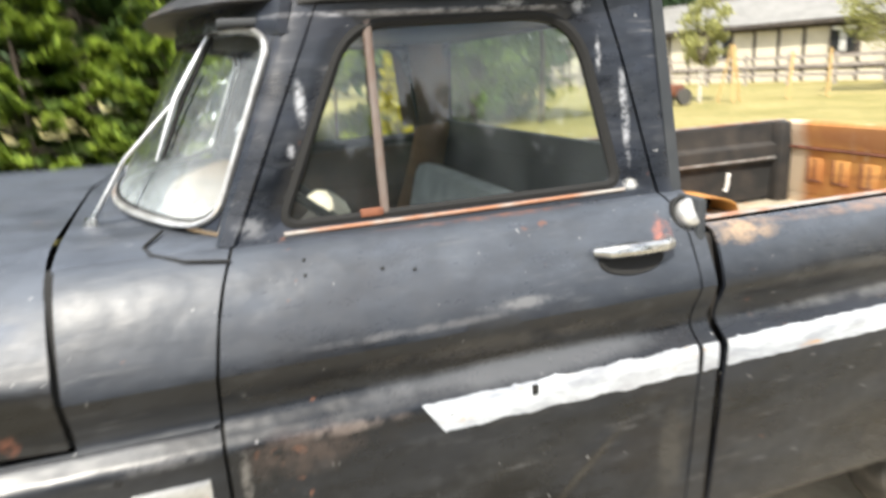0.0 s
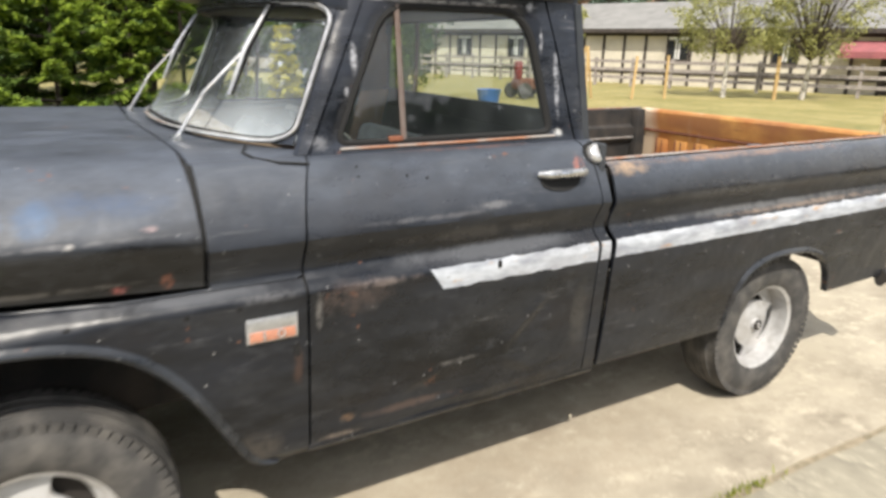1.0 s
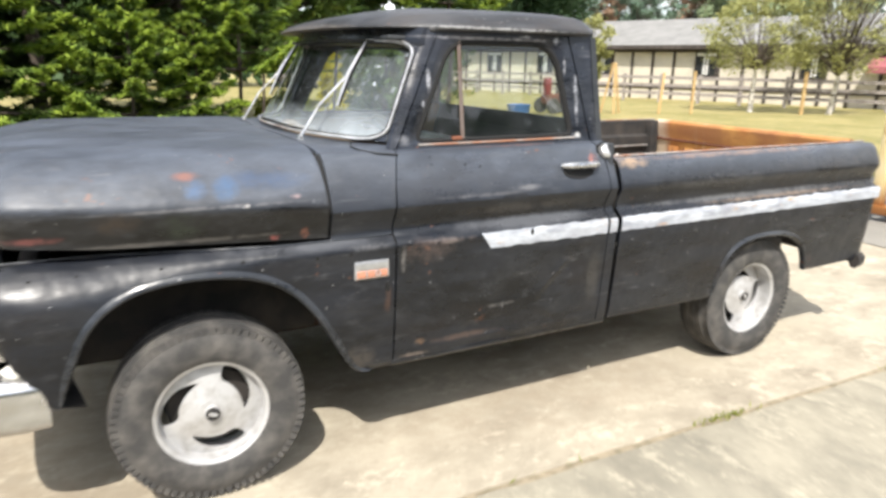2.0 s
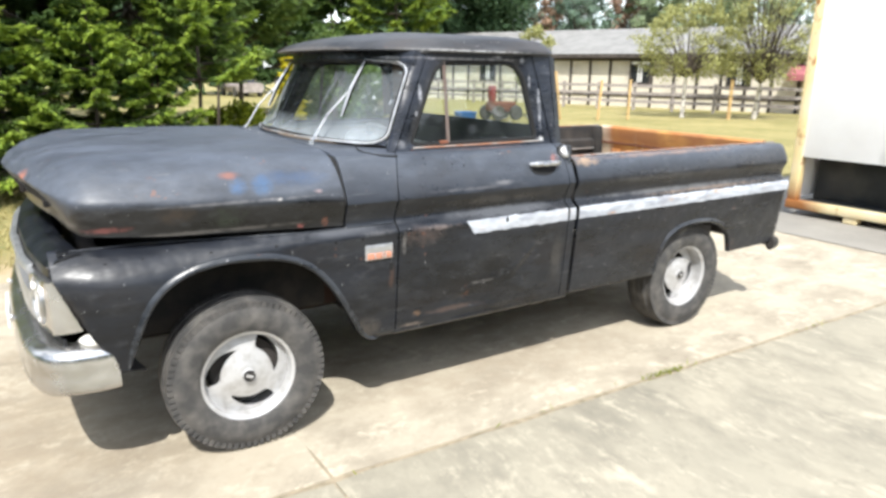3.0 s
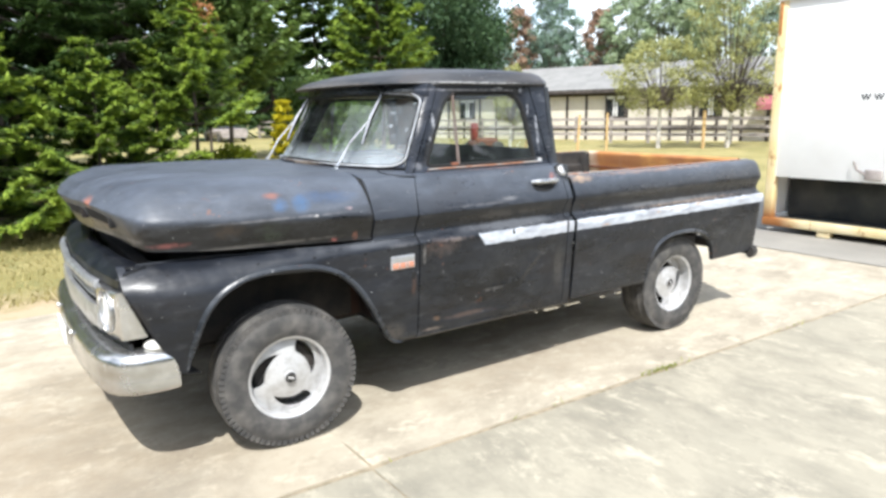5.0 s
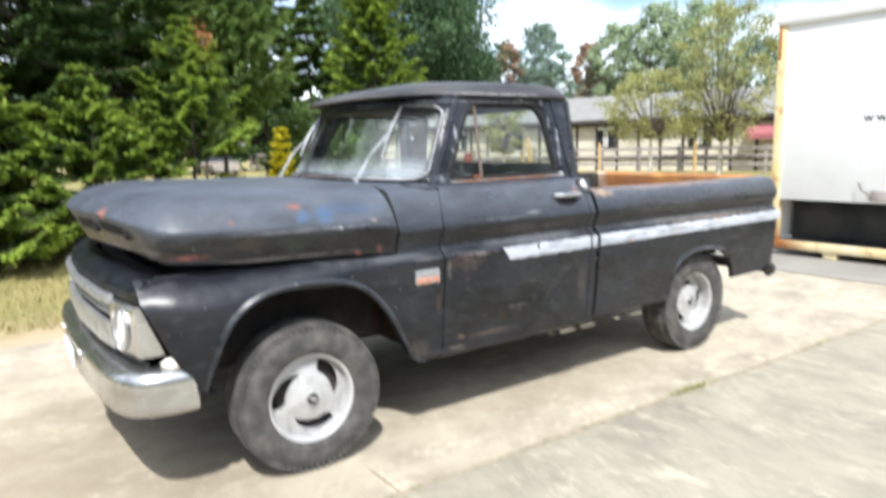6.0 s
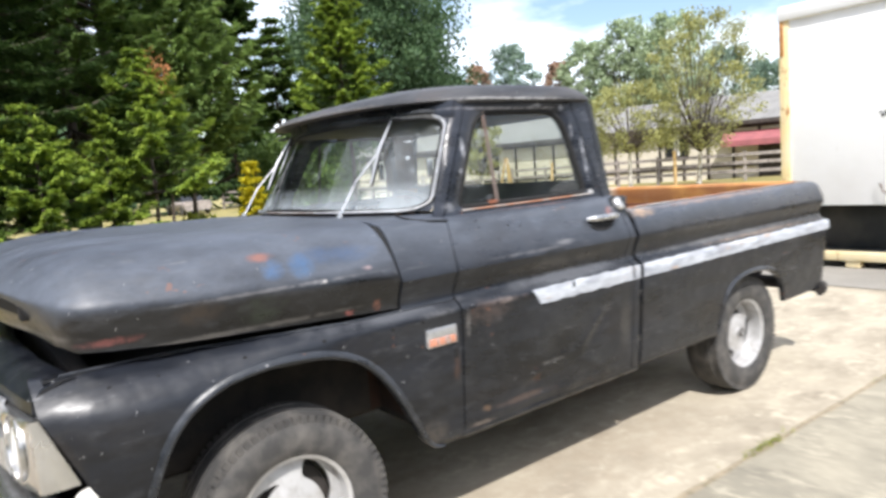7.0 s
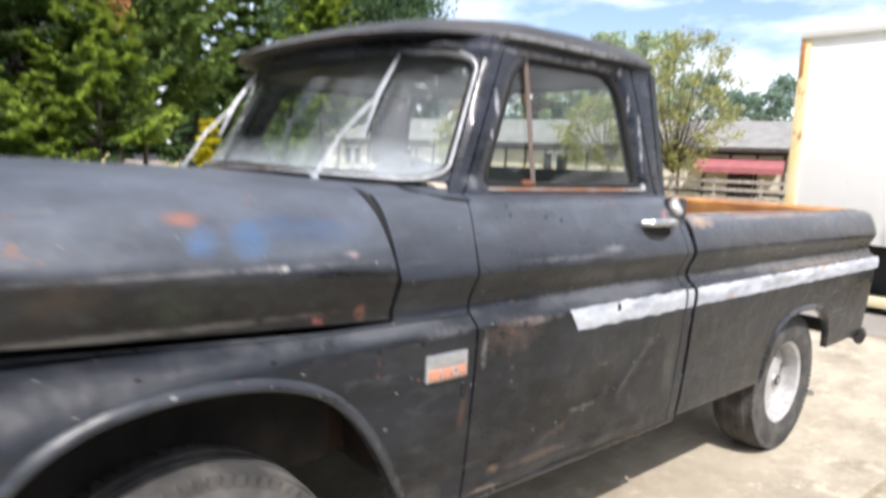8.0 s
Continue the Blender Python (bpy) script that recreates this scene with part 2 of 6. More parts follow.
k = m.mix(m.ramp(m.noise(30, 5, 0.65, (0.3, 1, 1)), 0.38, 0.66), (0.50, 0.53, 0.57), (0.27, 0.29, 0.33))
k = m.mix(m.ramp(m.noise(4.5, 5, 0.7, (0.6, 1, 1.5), 9), 0.46, 0.66, 0, 0.65), k, (0.20, 0.20, 0.22))
k = m.mix(m.ramp(m.noise(13, 6, 0.75, (0.5, 1, 1.5), 3), 0.60, 0.68), k, (0.40, 0.27, 0.17))
k = m.mix(m.ramp(m.noise(75, 3, 0.6, (0.5, 1, 1), 5), 0.70, 0.74), k, (0.06, 0.06, 0.06))
m.color(k).bump(m.noise(60, 4), 0.2, 0.003)
STRIPE = m.m
m = Mat("tyre_rubber", 0.8)
m.color(m.mix(m.ramp(m.noise(14, 5), 0.4, 0.75), (0.042, 0.041, 0.040), (0.115, 0.107, 0.097))).bump(m.noise(160, 3), 0.25, 0.002)
RUBBER = m.m
m = Mat("rusty_steel", 0.75)
k = m.mix(m.ramp(m.noise(4.0, 6, 0.6), 0.38, 0.62), (0.37, 0.145, 0.042), (0.52, 0.27, 0.08))
k = m.mix(m.ramp(m.noise(9, 6, 0.7, (1, 0.3, 1.6), 2), 0.56, 0.72), k, (0.20, 0.075, 0.03))
k = m.mix(m.ramp(m.noise(6, 4, 0.6, (1, 1, 0.3), 6), 0.60, 0.75), k, (0.62, 0.50, 0.34))
k = m.mix(m.ramp(m.spot((3.82, 1.70, 0.98), (0.2, 0.14, 0.5)), 0.1, 0.6, 0, 0.8), k, (0.62, 0.54, 0.42))
k = m.mix(m.math("MULTIPLY", m.ramp(m.noise(3, 4, 0.6, (1, 0.5, 1), 8), 0.45, 0.6), m.ramp(m.spot((3.8, 0.9, 1.12), (0.3, 1.0, 0.10)), 0.0, 0.5, 0, 0.8)), k, (0.26, 0.11, 0.05))
m.color(k).bump(m.noise(40, 5), 0.3, 0.004)
RUST = m.m
m = Mat("thin_sill_rust", 0.7)
m.color(m.mix(m.ramp(m.noise(16, 5, 0.7, (0.5, 1, 1)), 0.42, 0.60), (0.30, 0.14, 0.08), (0.30, 0.28, 0.26)))
SILLRUST = m.m
m = Mat("dark_rust", 0.8)
m.color(m.mix(m.ramp(m.noise(22, 5), 0.4, 0.65), (0.10, 0.035, 0.02), (0.20, 0.075, 0.04)))
DARKRUST = m.m
m = Mat("weathered_bar", 0.5)
m.color(m.mix(m.ramp(m.noise(14, 5, 0.6, (1, 1, 0.4)), 0.4, 0.65), (0.30, 0.29, 0.28), (0.17, 0.13, 0.11)))
BAR = m.m
m = Mat("browned_vent_bar", 0.6)
m.color(m.mix(m.ramp(m.noise(14, 5, 0.6, (1, 1, 0.4)), 0.4, 0.65), (0.135, 0.118, 0.108), (0.10, 0.064, 0.05)))
VENTBAR = m.m
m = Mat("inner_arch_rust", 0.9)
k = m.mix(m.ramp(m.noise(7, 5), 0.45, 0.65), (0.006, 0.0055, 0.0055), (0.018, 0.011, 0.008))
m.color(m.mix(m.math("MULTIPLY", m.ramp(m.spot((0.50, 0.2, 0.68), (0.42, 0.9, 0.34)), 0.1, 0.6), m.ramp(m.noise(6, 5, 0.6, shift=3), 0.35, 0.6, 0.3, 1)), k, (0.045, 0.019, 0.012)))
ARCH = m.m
m = Mat("chassis_black", 0.85)
m.color(m.mix(m.ramp(m.noise(8, 4), 0.4, 0.7), (0.012, 0.012, 0.012), (0.04, 0.033, 0.028)))
CHASSIS = m.m
m = Mat("dark_seam_rubber", 0.9)
m.color((0.008, 0.008, 0.008))
SEAM = m.m


def glass(name, dust=0.06, tint=(0.93, 0.96, 0.95), low=None, sky_smear=None):
    """Window glass with a film of dust and streaks; low: height and depth of a dustier lower edge."""
    g = Mat(name, 0.02)
    n, l = g.n, g.l
    clear, gloss, mixg = n.new("ShaderNodeBsdfTransparent"), n.new("ShaderNodeBsdfGlossy"), n.new("ShaderNodeMixShader")
    clear.inputs["Color"].default_value = (*tint, 1)
    gloss.inputs["Roughness"].default_value = 0.03
    fr = n.new("ShaderNodeLayerWeight")
    fr.inputs["Blend"].default_value = 0.5
    l.new(g.ramp(g.math("POWER", fr.outputs["Facing"], 5.0), 0.0, 1.0, 0.06, 1.0), mixg.inputs["Fac"])
    l.new(clear.outputs["BSDF"], mixg.inputs[1])
    l.new(gloss.outputs["BSDF"], mixg.inputs[2])
    dif, mixd = n.new("ShaderNodeBsdfDiffuse"), n.new("ShaderNodeMixShader")
    # The dust film is tinted bluish to carry some reflected sky.
    dif.inputs["Color"].default_value = (0.64, 0.71, 0.75, 1)
    film = g.ramp(g.noise(5, 6, 0.6, (1, 1, 0.5)), 0.35, 0.75, dust * 0.2, dust * 1.8)
    drops = g.ramp(g.noise(26, 3, 0.6, (1, 1, 0.6), 3), 0.70, 0.80, 0, dust)
    film = g.math("ADD", film, drops)
    if low:
        sep = n.new("ShaderNodeSeparateXYZ")
        l.new(g.tc.outputs["Object"], sep.inputs[0])
        film = g.math("ADD", film, g.math("MULTIPLY", g.ramp(sep.outputs["Z"], low[0] + low[1], low[0], 0, 0.42), g.ramp(g.noise(6, 4, 0.6, (1, 1, 0.6), 8), 0.25, 0.6, 0.35, 1.0)))
    if sky_smear:
        # Smeared dust, with the sky's reflection painted in as a hazy patch.
        film = g.math("ADD", film, g.math("MULTIPLY", g.ramp(g.spot(*sky_smear), 0.0, 0.6, 0, 0.10), g.ramp(g.noise(5, 4, 0.6, (1, 1.6, 0.6), 2), 0.30, 0.66, 0.15, 1.0)))
        film = g.math("ADD", film, g.math("MULTIPLY", g.ramp(g.spot((0.85, 0.28, 1.56), (0.3, 0.2, 0.13)), 0.0, 0.5, 0, 0.5), g.ramp(g.noise(30, 4, 0.6, shift=7), 0.60, 0.68)))
    l.new(film, mixd.inputs["Fac"])
    l.new(mixg.outputs["Shader"], mixd.inputs[1])
    l.new(dif.outputs["BSDF"], mixd.inputs[2])
    l.new(mixd.outputs["Shader"], n["Material Output"].inputs["Surface"])
    return g.m


GLASS = glass("dusty_glass", 0.022, (0.86, 0.90, 0.87))
GLASS_WS = glass("dusty_windshield", 0.012, (0.93, 0.97, 0.94), (1.29, 0.13), ((0.80, 0.36, 1.45), (0.40, 0.42, 0.36)))
m = Mat("headlight_glass", 0.08)
m.color((0.75, 0.77, 0.78))
LAMP = m.m
m = Mat("amber_white_lens", 0.15)
m.color((0.8, 0.78, 0.72))
LENS = m.m
m = Mat("red_lens", 0.2)
m.color((0.45, 0.03, 0.02))
REDLENS = m.m
m = Mat("orange_enamel", 0.4)
m.color(m.mix(m.ramp(m.noise(60, 3), 0.45, 0.6), (0.50, 0.22, 0.14), (0.36, 0.18, 0.13)))
ENAMEL = m.m
m = Mat("grey_vinyl", 0.6)
m.color(m.mix(m.ramp(m.noise(9, 5), 0.4, 0.7), (0.46, 0.48, 0.47), (0.32, 0.33, 0.33))).bump(m.noise(70, 3), 0.15, 0.002)
VINYL = m.m
m = Mat("brown_trim", 0.7)
m.color(m.mix(m.ramp(m.noise(6, 5), 0.4, 0.7), (0.10, 0.055, 0.032), (0.05, 0.032, 0.024)))
BROWN = m.m
m = Mat("tan_trim", 0.7)
m.color(m.mix(m.ramp(m.noise(6, 5), 0.4, 0.7), (0.26, 0.135, 0.06), (0.15, 0.078, 0.04)))
TAN = m.m
m = Mat("bed_floor_boards", 0.85)
k = m.mix(m.ramp(m.noise(5, 6, 0.65, (0.4, 1, 1)), 0.38, 0.66), (0.42, 0.37, 0.28), (0.24, 0.20, 0.14))
m.color(m.mix(m.ramp(m.noise(11, 6, 0.7, shift=4), 0.55, 0.7), k, (0.40, 0.18, 0.08))).bump(m.noise(30, 5, 0.6, (0.2, 1, 1)), 0.4, 0.006)
BOARD = m.m
m = Mat("cab_inner_dark", 0.7)
m.color(m.mix(m.ramp(m.noise(6, 5), 0.4, 0.7), (0.018, 0.022, 0.027), (0.035, 0.038, 0.042)))
INNER = m.m
m = Mat("dusty_dash", 0.75)
m.color(m.mix(m.ramp(m.noise(8, 5), 0.35, 0.65), (0.21, 0.155, 0.10), (0.13, 0.095, 0.065)))
DASH = m.m

def concrete(name, pale, mid, stain, streak, spots=()):
    """Old yard concrete: broad stains, brushed streaks, worn pale patches and dark specks."""
    p = Mat(name, 0.88)
    k = p.mix(p.ramp(p.noise(0.8, 6, 0.62), 0.36, 0.66), pale, mid)
    k = p.mix(p.ramp(p.noise(2.2, 7, 0.72, streak, 3), 0.44, 0.70), k, stain)
    k = p.mix(p.ramp(p.noise(5.5, 6, 0.72, streak, 5), 0.56, 0.74), k, tuple(min(0.75, v * 1.35) for v in pale))
    k = p.mix(p.ramp(p.noise(14, 6, 0.75, shift=2), 0.60, 0.78, 0, 0.7), k, stain)
    k = p.mix(p.ramp(p.noise(55, 4, 0.7, shift=1), 0.64, 0.78, 0, 0.8), k, tuple(v * 0.55 for v in mid))
    k = p.mix(p.ramp(p.noise(8, 9, 0.82, streak, 8), 0.55, 0.63, 0, 0.75), k, tuple(min(0.6, v * 1.18) for v in pale))
    k = p.mix(p.ramp(p.noise(6.5, 9, 0.80, shift=12), 0.56, 0.70, 0, 0.7), k, stain)
    k = p.mix(p.ramp(p.noise(26, 5, 0.7, (0.18 / streak[0], 0.18 / streak[1] if streak[1] < 1 else 1.0, 1), 15), 0.66, 0.72, 0, 0.55), k, pale)
    k = p.mix(p.ramp(p.noise(1.4, 6, 0.7, shift=17), 0.55, 0.68, 0, 0.5), k, stain)
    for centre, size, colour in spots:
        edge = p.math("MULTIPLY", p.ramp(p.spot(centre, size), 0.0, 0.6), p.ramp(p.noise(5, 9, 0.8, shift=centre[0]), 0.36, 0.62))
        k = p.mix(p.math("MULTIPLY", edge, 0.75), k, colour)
    k = p.mix(p.math("MULTIPLY", p.random(), 0.15), k, mid)
    p.color(k).bump(p.math("ADD", p.noise(110, 4, 0.7), p.math("MULTIPLY", p.noise(6, 4), 2)), 0.25, 0.006)
    return p.m


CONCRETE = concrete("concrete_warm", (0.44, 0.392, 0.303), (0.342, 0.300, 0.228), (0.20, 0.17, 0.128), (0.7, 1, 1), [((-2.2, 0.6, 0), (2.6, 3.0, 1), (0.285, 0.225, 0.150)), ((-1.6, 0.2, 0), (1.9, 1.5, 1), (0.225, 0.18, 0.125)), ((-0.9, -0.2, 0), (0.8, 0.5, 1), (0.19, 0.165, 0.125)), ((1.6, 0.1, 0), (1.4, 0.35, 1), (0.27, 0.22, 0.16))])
CONCRETE_B = concrete("concrete_grey", (0.345, 0.311, 0.237), (0.262, 0.239, 0.184), (0.178, 0.162, 0.126), (1.1, 0.55, 1))
m = Mat("joint_dirt", 0.95)
m.color(m.mix(m.ramp(m.noise(14, 5), 0.4, 0.65), (0.29, 0.24, 0.165), (0.17, 0.145, 0.095))).bump(m.noise(60, 4), 0.5, 0.01)
DIRT = m.m
m = Mat("asphalt_grey", 0.9)
k = m.mix(m.ramp(m.noise(1.3, 6, 0.6), 0.35, 0.7), (0.20, 0.187, 0.165), (0.265, 0.248, 0.216))
m.color(m.mix(m.ramp(m.noise(70, 4, 0.7), 0.55, 0.75), k, (0.15, 0.142, 0.128))).bump(m.noise(120, 3), 0.35, 0.006)
ASPHALT = m.m
m = Mat("dry_grass_ground", 0.95)
k = m.mix(m.ramp(m.noise(0.45, 6, 0.65), 0.36, 0.62), (0.215, 0.19, 0.060), (0.33, 0.275, 0.112))
k = m.mix(m.ramp(m.noise(3.5, 6, 0.7, shift=4), 0.52, 0.72), k, (0.13, 0.145, 0.045))
k = m.mix(m.math("MULTIPLY", m.ramp(m.spot((-5.5, 3.3, 0), (9.0, 1.3, 1)), 0.0, 0.35), m.ramp(m.noise(2.2, 6, 0.7, shift=8), 0.36, 0.56)), k, (0.44, 0.335, 0.215))
m.color(k).bump(m.noise(45, 5, 0.7), 0.7, 0.03)
GRASS = m.m


def leafy(name, dark, light, other=None, share=0.0):
    """Leaves or needles: each clump has its own tone, and lets some light through."""
    g = Mat(name, 0.55)
    r = g.island()
    c = g.mix(r, dark, light)
    c = g.mix(g.ramp(g.noise(0.7, 3), 0.4, 0.65, 0, 0.5), c, tuple(v * 0.6 for v in dark))
    if other:
        c = g.mix(g.ramp(g.noise(1.1, 2, shift=5), 0.66 - share, 0.70 - share), c, other)
    g.color(c)
    g.b.inputs["Specular IOR Level"].default_value = 0.2
    t, mx = g.n.new("ShaderNodeBsdfTranslucent"), g.n.new("ShaderNodeMixShader")
    g.l.new(c, t.inputs["Color"])
    mx.inputs["Fac"].default_value = 0.35
    g.l.new(g.b.outputs["BSDF"], mx.inputs[1])
    g.l.new(t.outputs["BSDF"], mx.inputs[2])
    g.l.new(mx.outputs["Shader"], g.n["Material Output"].inputs["Surface"])
    return g.m


SPRUCE = leafy("spruce_needles", (0.075, 0.135, 0.030), (0.185, 0.27, 0.060))
SPRUCE_DARK = leafy("old_spruce_needles", (0.034, 0.070, 0.019), (0.090, 0.145, 0.038))
SPRUCE_TIP = leafy("spruce_pale_tips", (0.19, 0.29, 0.040), (0.40, 0.50, 0.080))
PINE = leafy("pine_needles", (0.09, 0.155, 0.045), (0.21, 0.30, 0.085))
PINE_TIP = leafy("pine_pale_tips", (0.18, 0.28, 0.075), (0.31, 0.42, 0.125))
YELLOW = leafy("golden_cypress", (0.55, 0.48, 0.02), (0.75, 0.68, 0.04))
HEDGE = leafy("light_shrub", (0.20, 0.25, 0.02), (0.42, 0.46, 0.05))
DARKLEAF = leafy("dark_leaves", (0.046, 0.092, 0.040), (0.105, 0.168, 0.075))
# Pale and bluish: distance haze is put into this leaf colour.
FARLEAF = leafy("far_hazed_leaves", (0.16, 0.24, 0.18), (0.29, 0.39, 0.29))
FRUIT = leafy("fruit_leaves", (0.27, 0.275, 0.10), (0.47, 0.47, 0.19))
BROWNTIP = leafy("dead_brown_needles", (0.30, 0.13, 0.05), (0.46, 0.21, 0.09))
# Birch and browned leaves are lightened for distance haze as well.
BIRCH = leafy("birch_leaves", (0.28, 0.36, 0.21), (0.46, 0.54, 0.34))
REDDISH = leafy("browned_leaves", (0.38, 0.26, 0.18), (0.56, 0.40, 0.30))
STRAW = leafy("grass_blades", (0.34, 0.295, 0.12), (0.44, 0.38, 0.175))
m = Mat("bark", 0.9)
m.color(m.mix(m.ramp(m.noise(9, 5, 0.6, (1, 1, 0.25)), 0.35, 0.65), (0.045, 0.034, 0.025), (0.11, 0.088, 0.068))).bump(m.noise(20, 5, 0.6, (1, 1, 0.2)), 0.6, 0.02)
BARK = m.m
m = Mat("pale_bark", 0.8)
m.color(m.mix(m.ramp(m.noise(6, 4, 0.6, (1, 1, 2)), 0.5, 0.62), (0.55, 0.52, 0.47), (0.16, 0.14, 0.12)))
PALEBARK = m.m

m = Mat("white_panel", 0.4)
k = m.mix(m.ramp(m.noise(1.1, 5, 0.6), 0.45, 0.75), (0.88, 0.88, 0.87), (0.80, 0.79, 0.77))
m.color(m.mix(m.ramp(m.noise(9, 6, 0.7, (1, 1, 0.2), 2), 0.66, 0.8), k, (0.52, 0.47, 0.38)))
WHITE = m.m
m = Mat("cream_frame", 0.55)
k = m.mix(m.ramp(m.noise(3, 5), 0.4, 0.7), (0.72, 0.58, 0.30), (0.76, 0.66, 0.44))
k = m.mix(m.ramp(m.noise(7, 6, 0.7, (1, 1, 0.6), 4), 0.575, 0.66), k, (0.33, 0.15, 0.05))
k = m.mix(m.ramp(m.spot((7.32, 1.85, 0.05), (0.5, 0.6, 0.5)), 0.2, 0.7), k, (0.30, 0.12, 0.035))
m.color(k).bump(m.noise(30, 4), 0.25, 0.004)
CREAM = m.m
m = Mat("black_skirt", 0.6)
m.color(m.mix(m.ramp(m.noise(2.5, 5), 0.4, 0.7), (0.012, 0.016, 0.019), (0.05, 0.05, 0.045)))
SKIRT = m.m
m = Mat("black_ink", 0.6)
m.color((0.05, 0.05, 0.055))
INK = m.m
m = Mat("plaster_wall", 0.9)
m.color(m.mix(m.ramp(m.noise(1.2, 5), 0.4, 0.7), (0.60, 0.55, 0.45), (0.48, 0.44, 0.36)))
WALL = m.m
m = Mat("dark_timber", 0.85)
m.color(m.mix(m.ramp(m.noise(5, 5), 0.4, 0.7), (0.035, 0.028, 0.024), (0.085, 0.07, 0.06)))
TIMBER = m.m
m = Mat("fence_timber", 0.85)
m.color(m.mix(m.ramp(m.noise(6, 5), 0.4, 0.7), (0.24, 0.21, 0.195), (0.38, 0.34, 0.315)))
FENCE = m.m
m = Mat("grey_roof", 0.9)
k = m.mix(m.ramp(m.noise(1.6, 6, 0.65), 0.4, 0.66), (0.22, 0.215, 0.205), (0.145, 0.142, 0.135))
m.color(m.mix(m.math("MULTIPLY", m.random(), 0.3), k, (0.27, 0.26, 0.24))).bump(m.noise(14, 5), 0.5, 0.03)
ROOF = m.m
m = Mat("window_dark", 0.1)
m.color((0.02, 0.022, 0.025))
DARKGLASS = m.m
m = Mat("white_paint", 0.5)
m.color(m.mix(m.ramp(m.noise(5, 4), 0.5, 0.7), (0.78, 0.78, 0.76), (0.66, 0.65, 0.62)))
WHITEPAINT = m.m
m = Mat("raw_stake_wood", 0.8)
m.color(m.mix(m.ramp(m.noise(8, 5, 0.6, (1, 1, 0.2)), 0.4, 0.7), (0.52, 0.36, 0.16), (0.38, 0.25, 0.11)))
STAKE = m.m
m = Mat("red_cloth", 0.8)
m.color(m.mix(m.ramp(m.noise(3, 4), 0.4, 0.7), (0.30, 0.095, 0.10), (0.22, 0.075, 0.08)))
RED = m.m
m = Mat("red_metal", 0.5)
m.color(m.mix(m.ramp(m.noise(6, 4), 0.4, 0.7), (0.22, 0.03, 0.028), (0.13, 0.025, 0.02)))
REDMETAL = m.m
m = Mat("blue_plastic", 0.5)
m.color((0.05, 0.17, 0.50))
BLUEPLASTIC = m.m


# ---------------------------------------------------------------- mesh helpers
def mesh_of(name, verts, faces, mat, angle=35):
    me = bpy.data.meshes.new(name)
    me.from_pydata([tuple(v) for v in verts], [], faces)
    bm = bmesh.new()
    bm.from_mesh(me)
    bmesh.ops.remove_doubles(bm, verts=bm.verts, dist=2e-5)
    bmesh.ops.dissolve_degenerate(bm, dist=1e-6, edges=bm.edges)
    bmesh.ops.recalc_face_normals(bm, faces=bm.faces)
    for f in bm.faces:
        f.smooth = angle > 0
    bm.to_mesh(me)
    bm.free()
    if angle > 0:
        me.set_sharp_from_angle(angle=radians(angle))
    me.materials.append(mat)
    return me


def part(name, shape, mat, parent=None, label="", angle=35):
    """Links a shape (verts, faces) as one mesh object, under a thing (an Empty) or under a part."""
    ob = new(name, mesh_of(name, shape[0], shape[1], mat, angle))
    if parent is not None:
        ob.parent = parent
        if parent.type == "EMPTY":
            ob.matrix_parent_inverse = Matrix.Translation(-parent.location)
    return tagged(ob, label)


def thing(name, base, label, category, group="", kind=""):
    ob = new(name)
    ob.empty_display_size = 0.2
    ob.location = base
    return tagged(ob, label, category, group, kind)


def grid(rows, closed=False):
    rows = [list(r) for r in rows]
    n = len(rows[0])
    verts = [v for r in rows for v in r]
    faces = []
    for i in range(len(rows) - 1):
        for j in range(n if closed else n - 1):
            k = (j + 1) % n
            faces.append((i * n + j, i * n + k, (i + 1) * n + k, (i + 1) * n + j))
    return verts, faces


def join(*shapes):
    verts, faces = [], []
    for v, f in shapes:
        faces += [tuple(i + len(verts) for i in one) for one in f]
        verts += list(v)
    return verts, faces


def thicken(shape, vec):
    """A shell: the sheet, its copy moved by vec, and walls along its open edges."""
    verts, faces = shape
    n = len(verts)
    count = {}
    for f in faces:
        for a, b in zip(f, f[1:] + f[:1]):
            count[(a, b)] = 1
    out = list(faces) + [tuple(i + n for i in reversed(f)) for f in faces]
    out += [(b, a, a + n, b + n) for a, b in count if (b, a) not in count]
    return list(verts) + [tuple(np.add(v, vec)) for v in verts], out


def mirror(shape, mid=0.95):
    return [(x, 2 * mid - y, z) for x, y, z in shape[0]], [tuple(reversed(f)) for f in shape[1]]


def moved(shape, mat4):
    return [tuple(mat4 @ Vector(v)) for v in shape[0]], shape[1]


def box(x0, x1, y0, y1, z0, z1, bevel=0.0):
    """A box with bevelled edges."""
    bm = bmesh.new()
    bmesh.ops.create_cube(bm, size=1)
    for v in bm.verts:
        v.co = ((x0 + x1) / 2 + v.co.x * (x1 - x0), (y0 + y1) / 2 + v.co.y * (y1 - y0), (z0 + z1) / 2 + v.co.z * (z1 - z0))
    if bevel:
        bmesh.ops.bevel(bm, geom=bm.edges[:], offset=bevel, segments=2, affect="EDGES", profile=0.5)
    out = [tuple(v.co) for v in bm.verts], [tuple(v.index for v in f.verts) for f in bm.faces]
    bm.free()
    return out


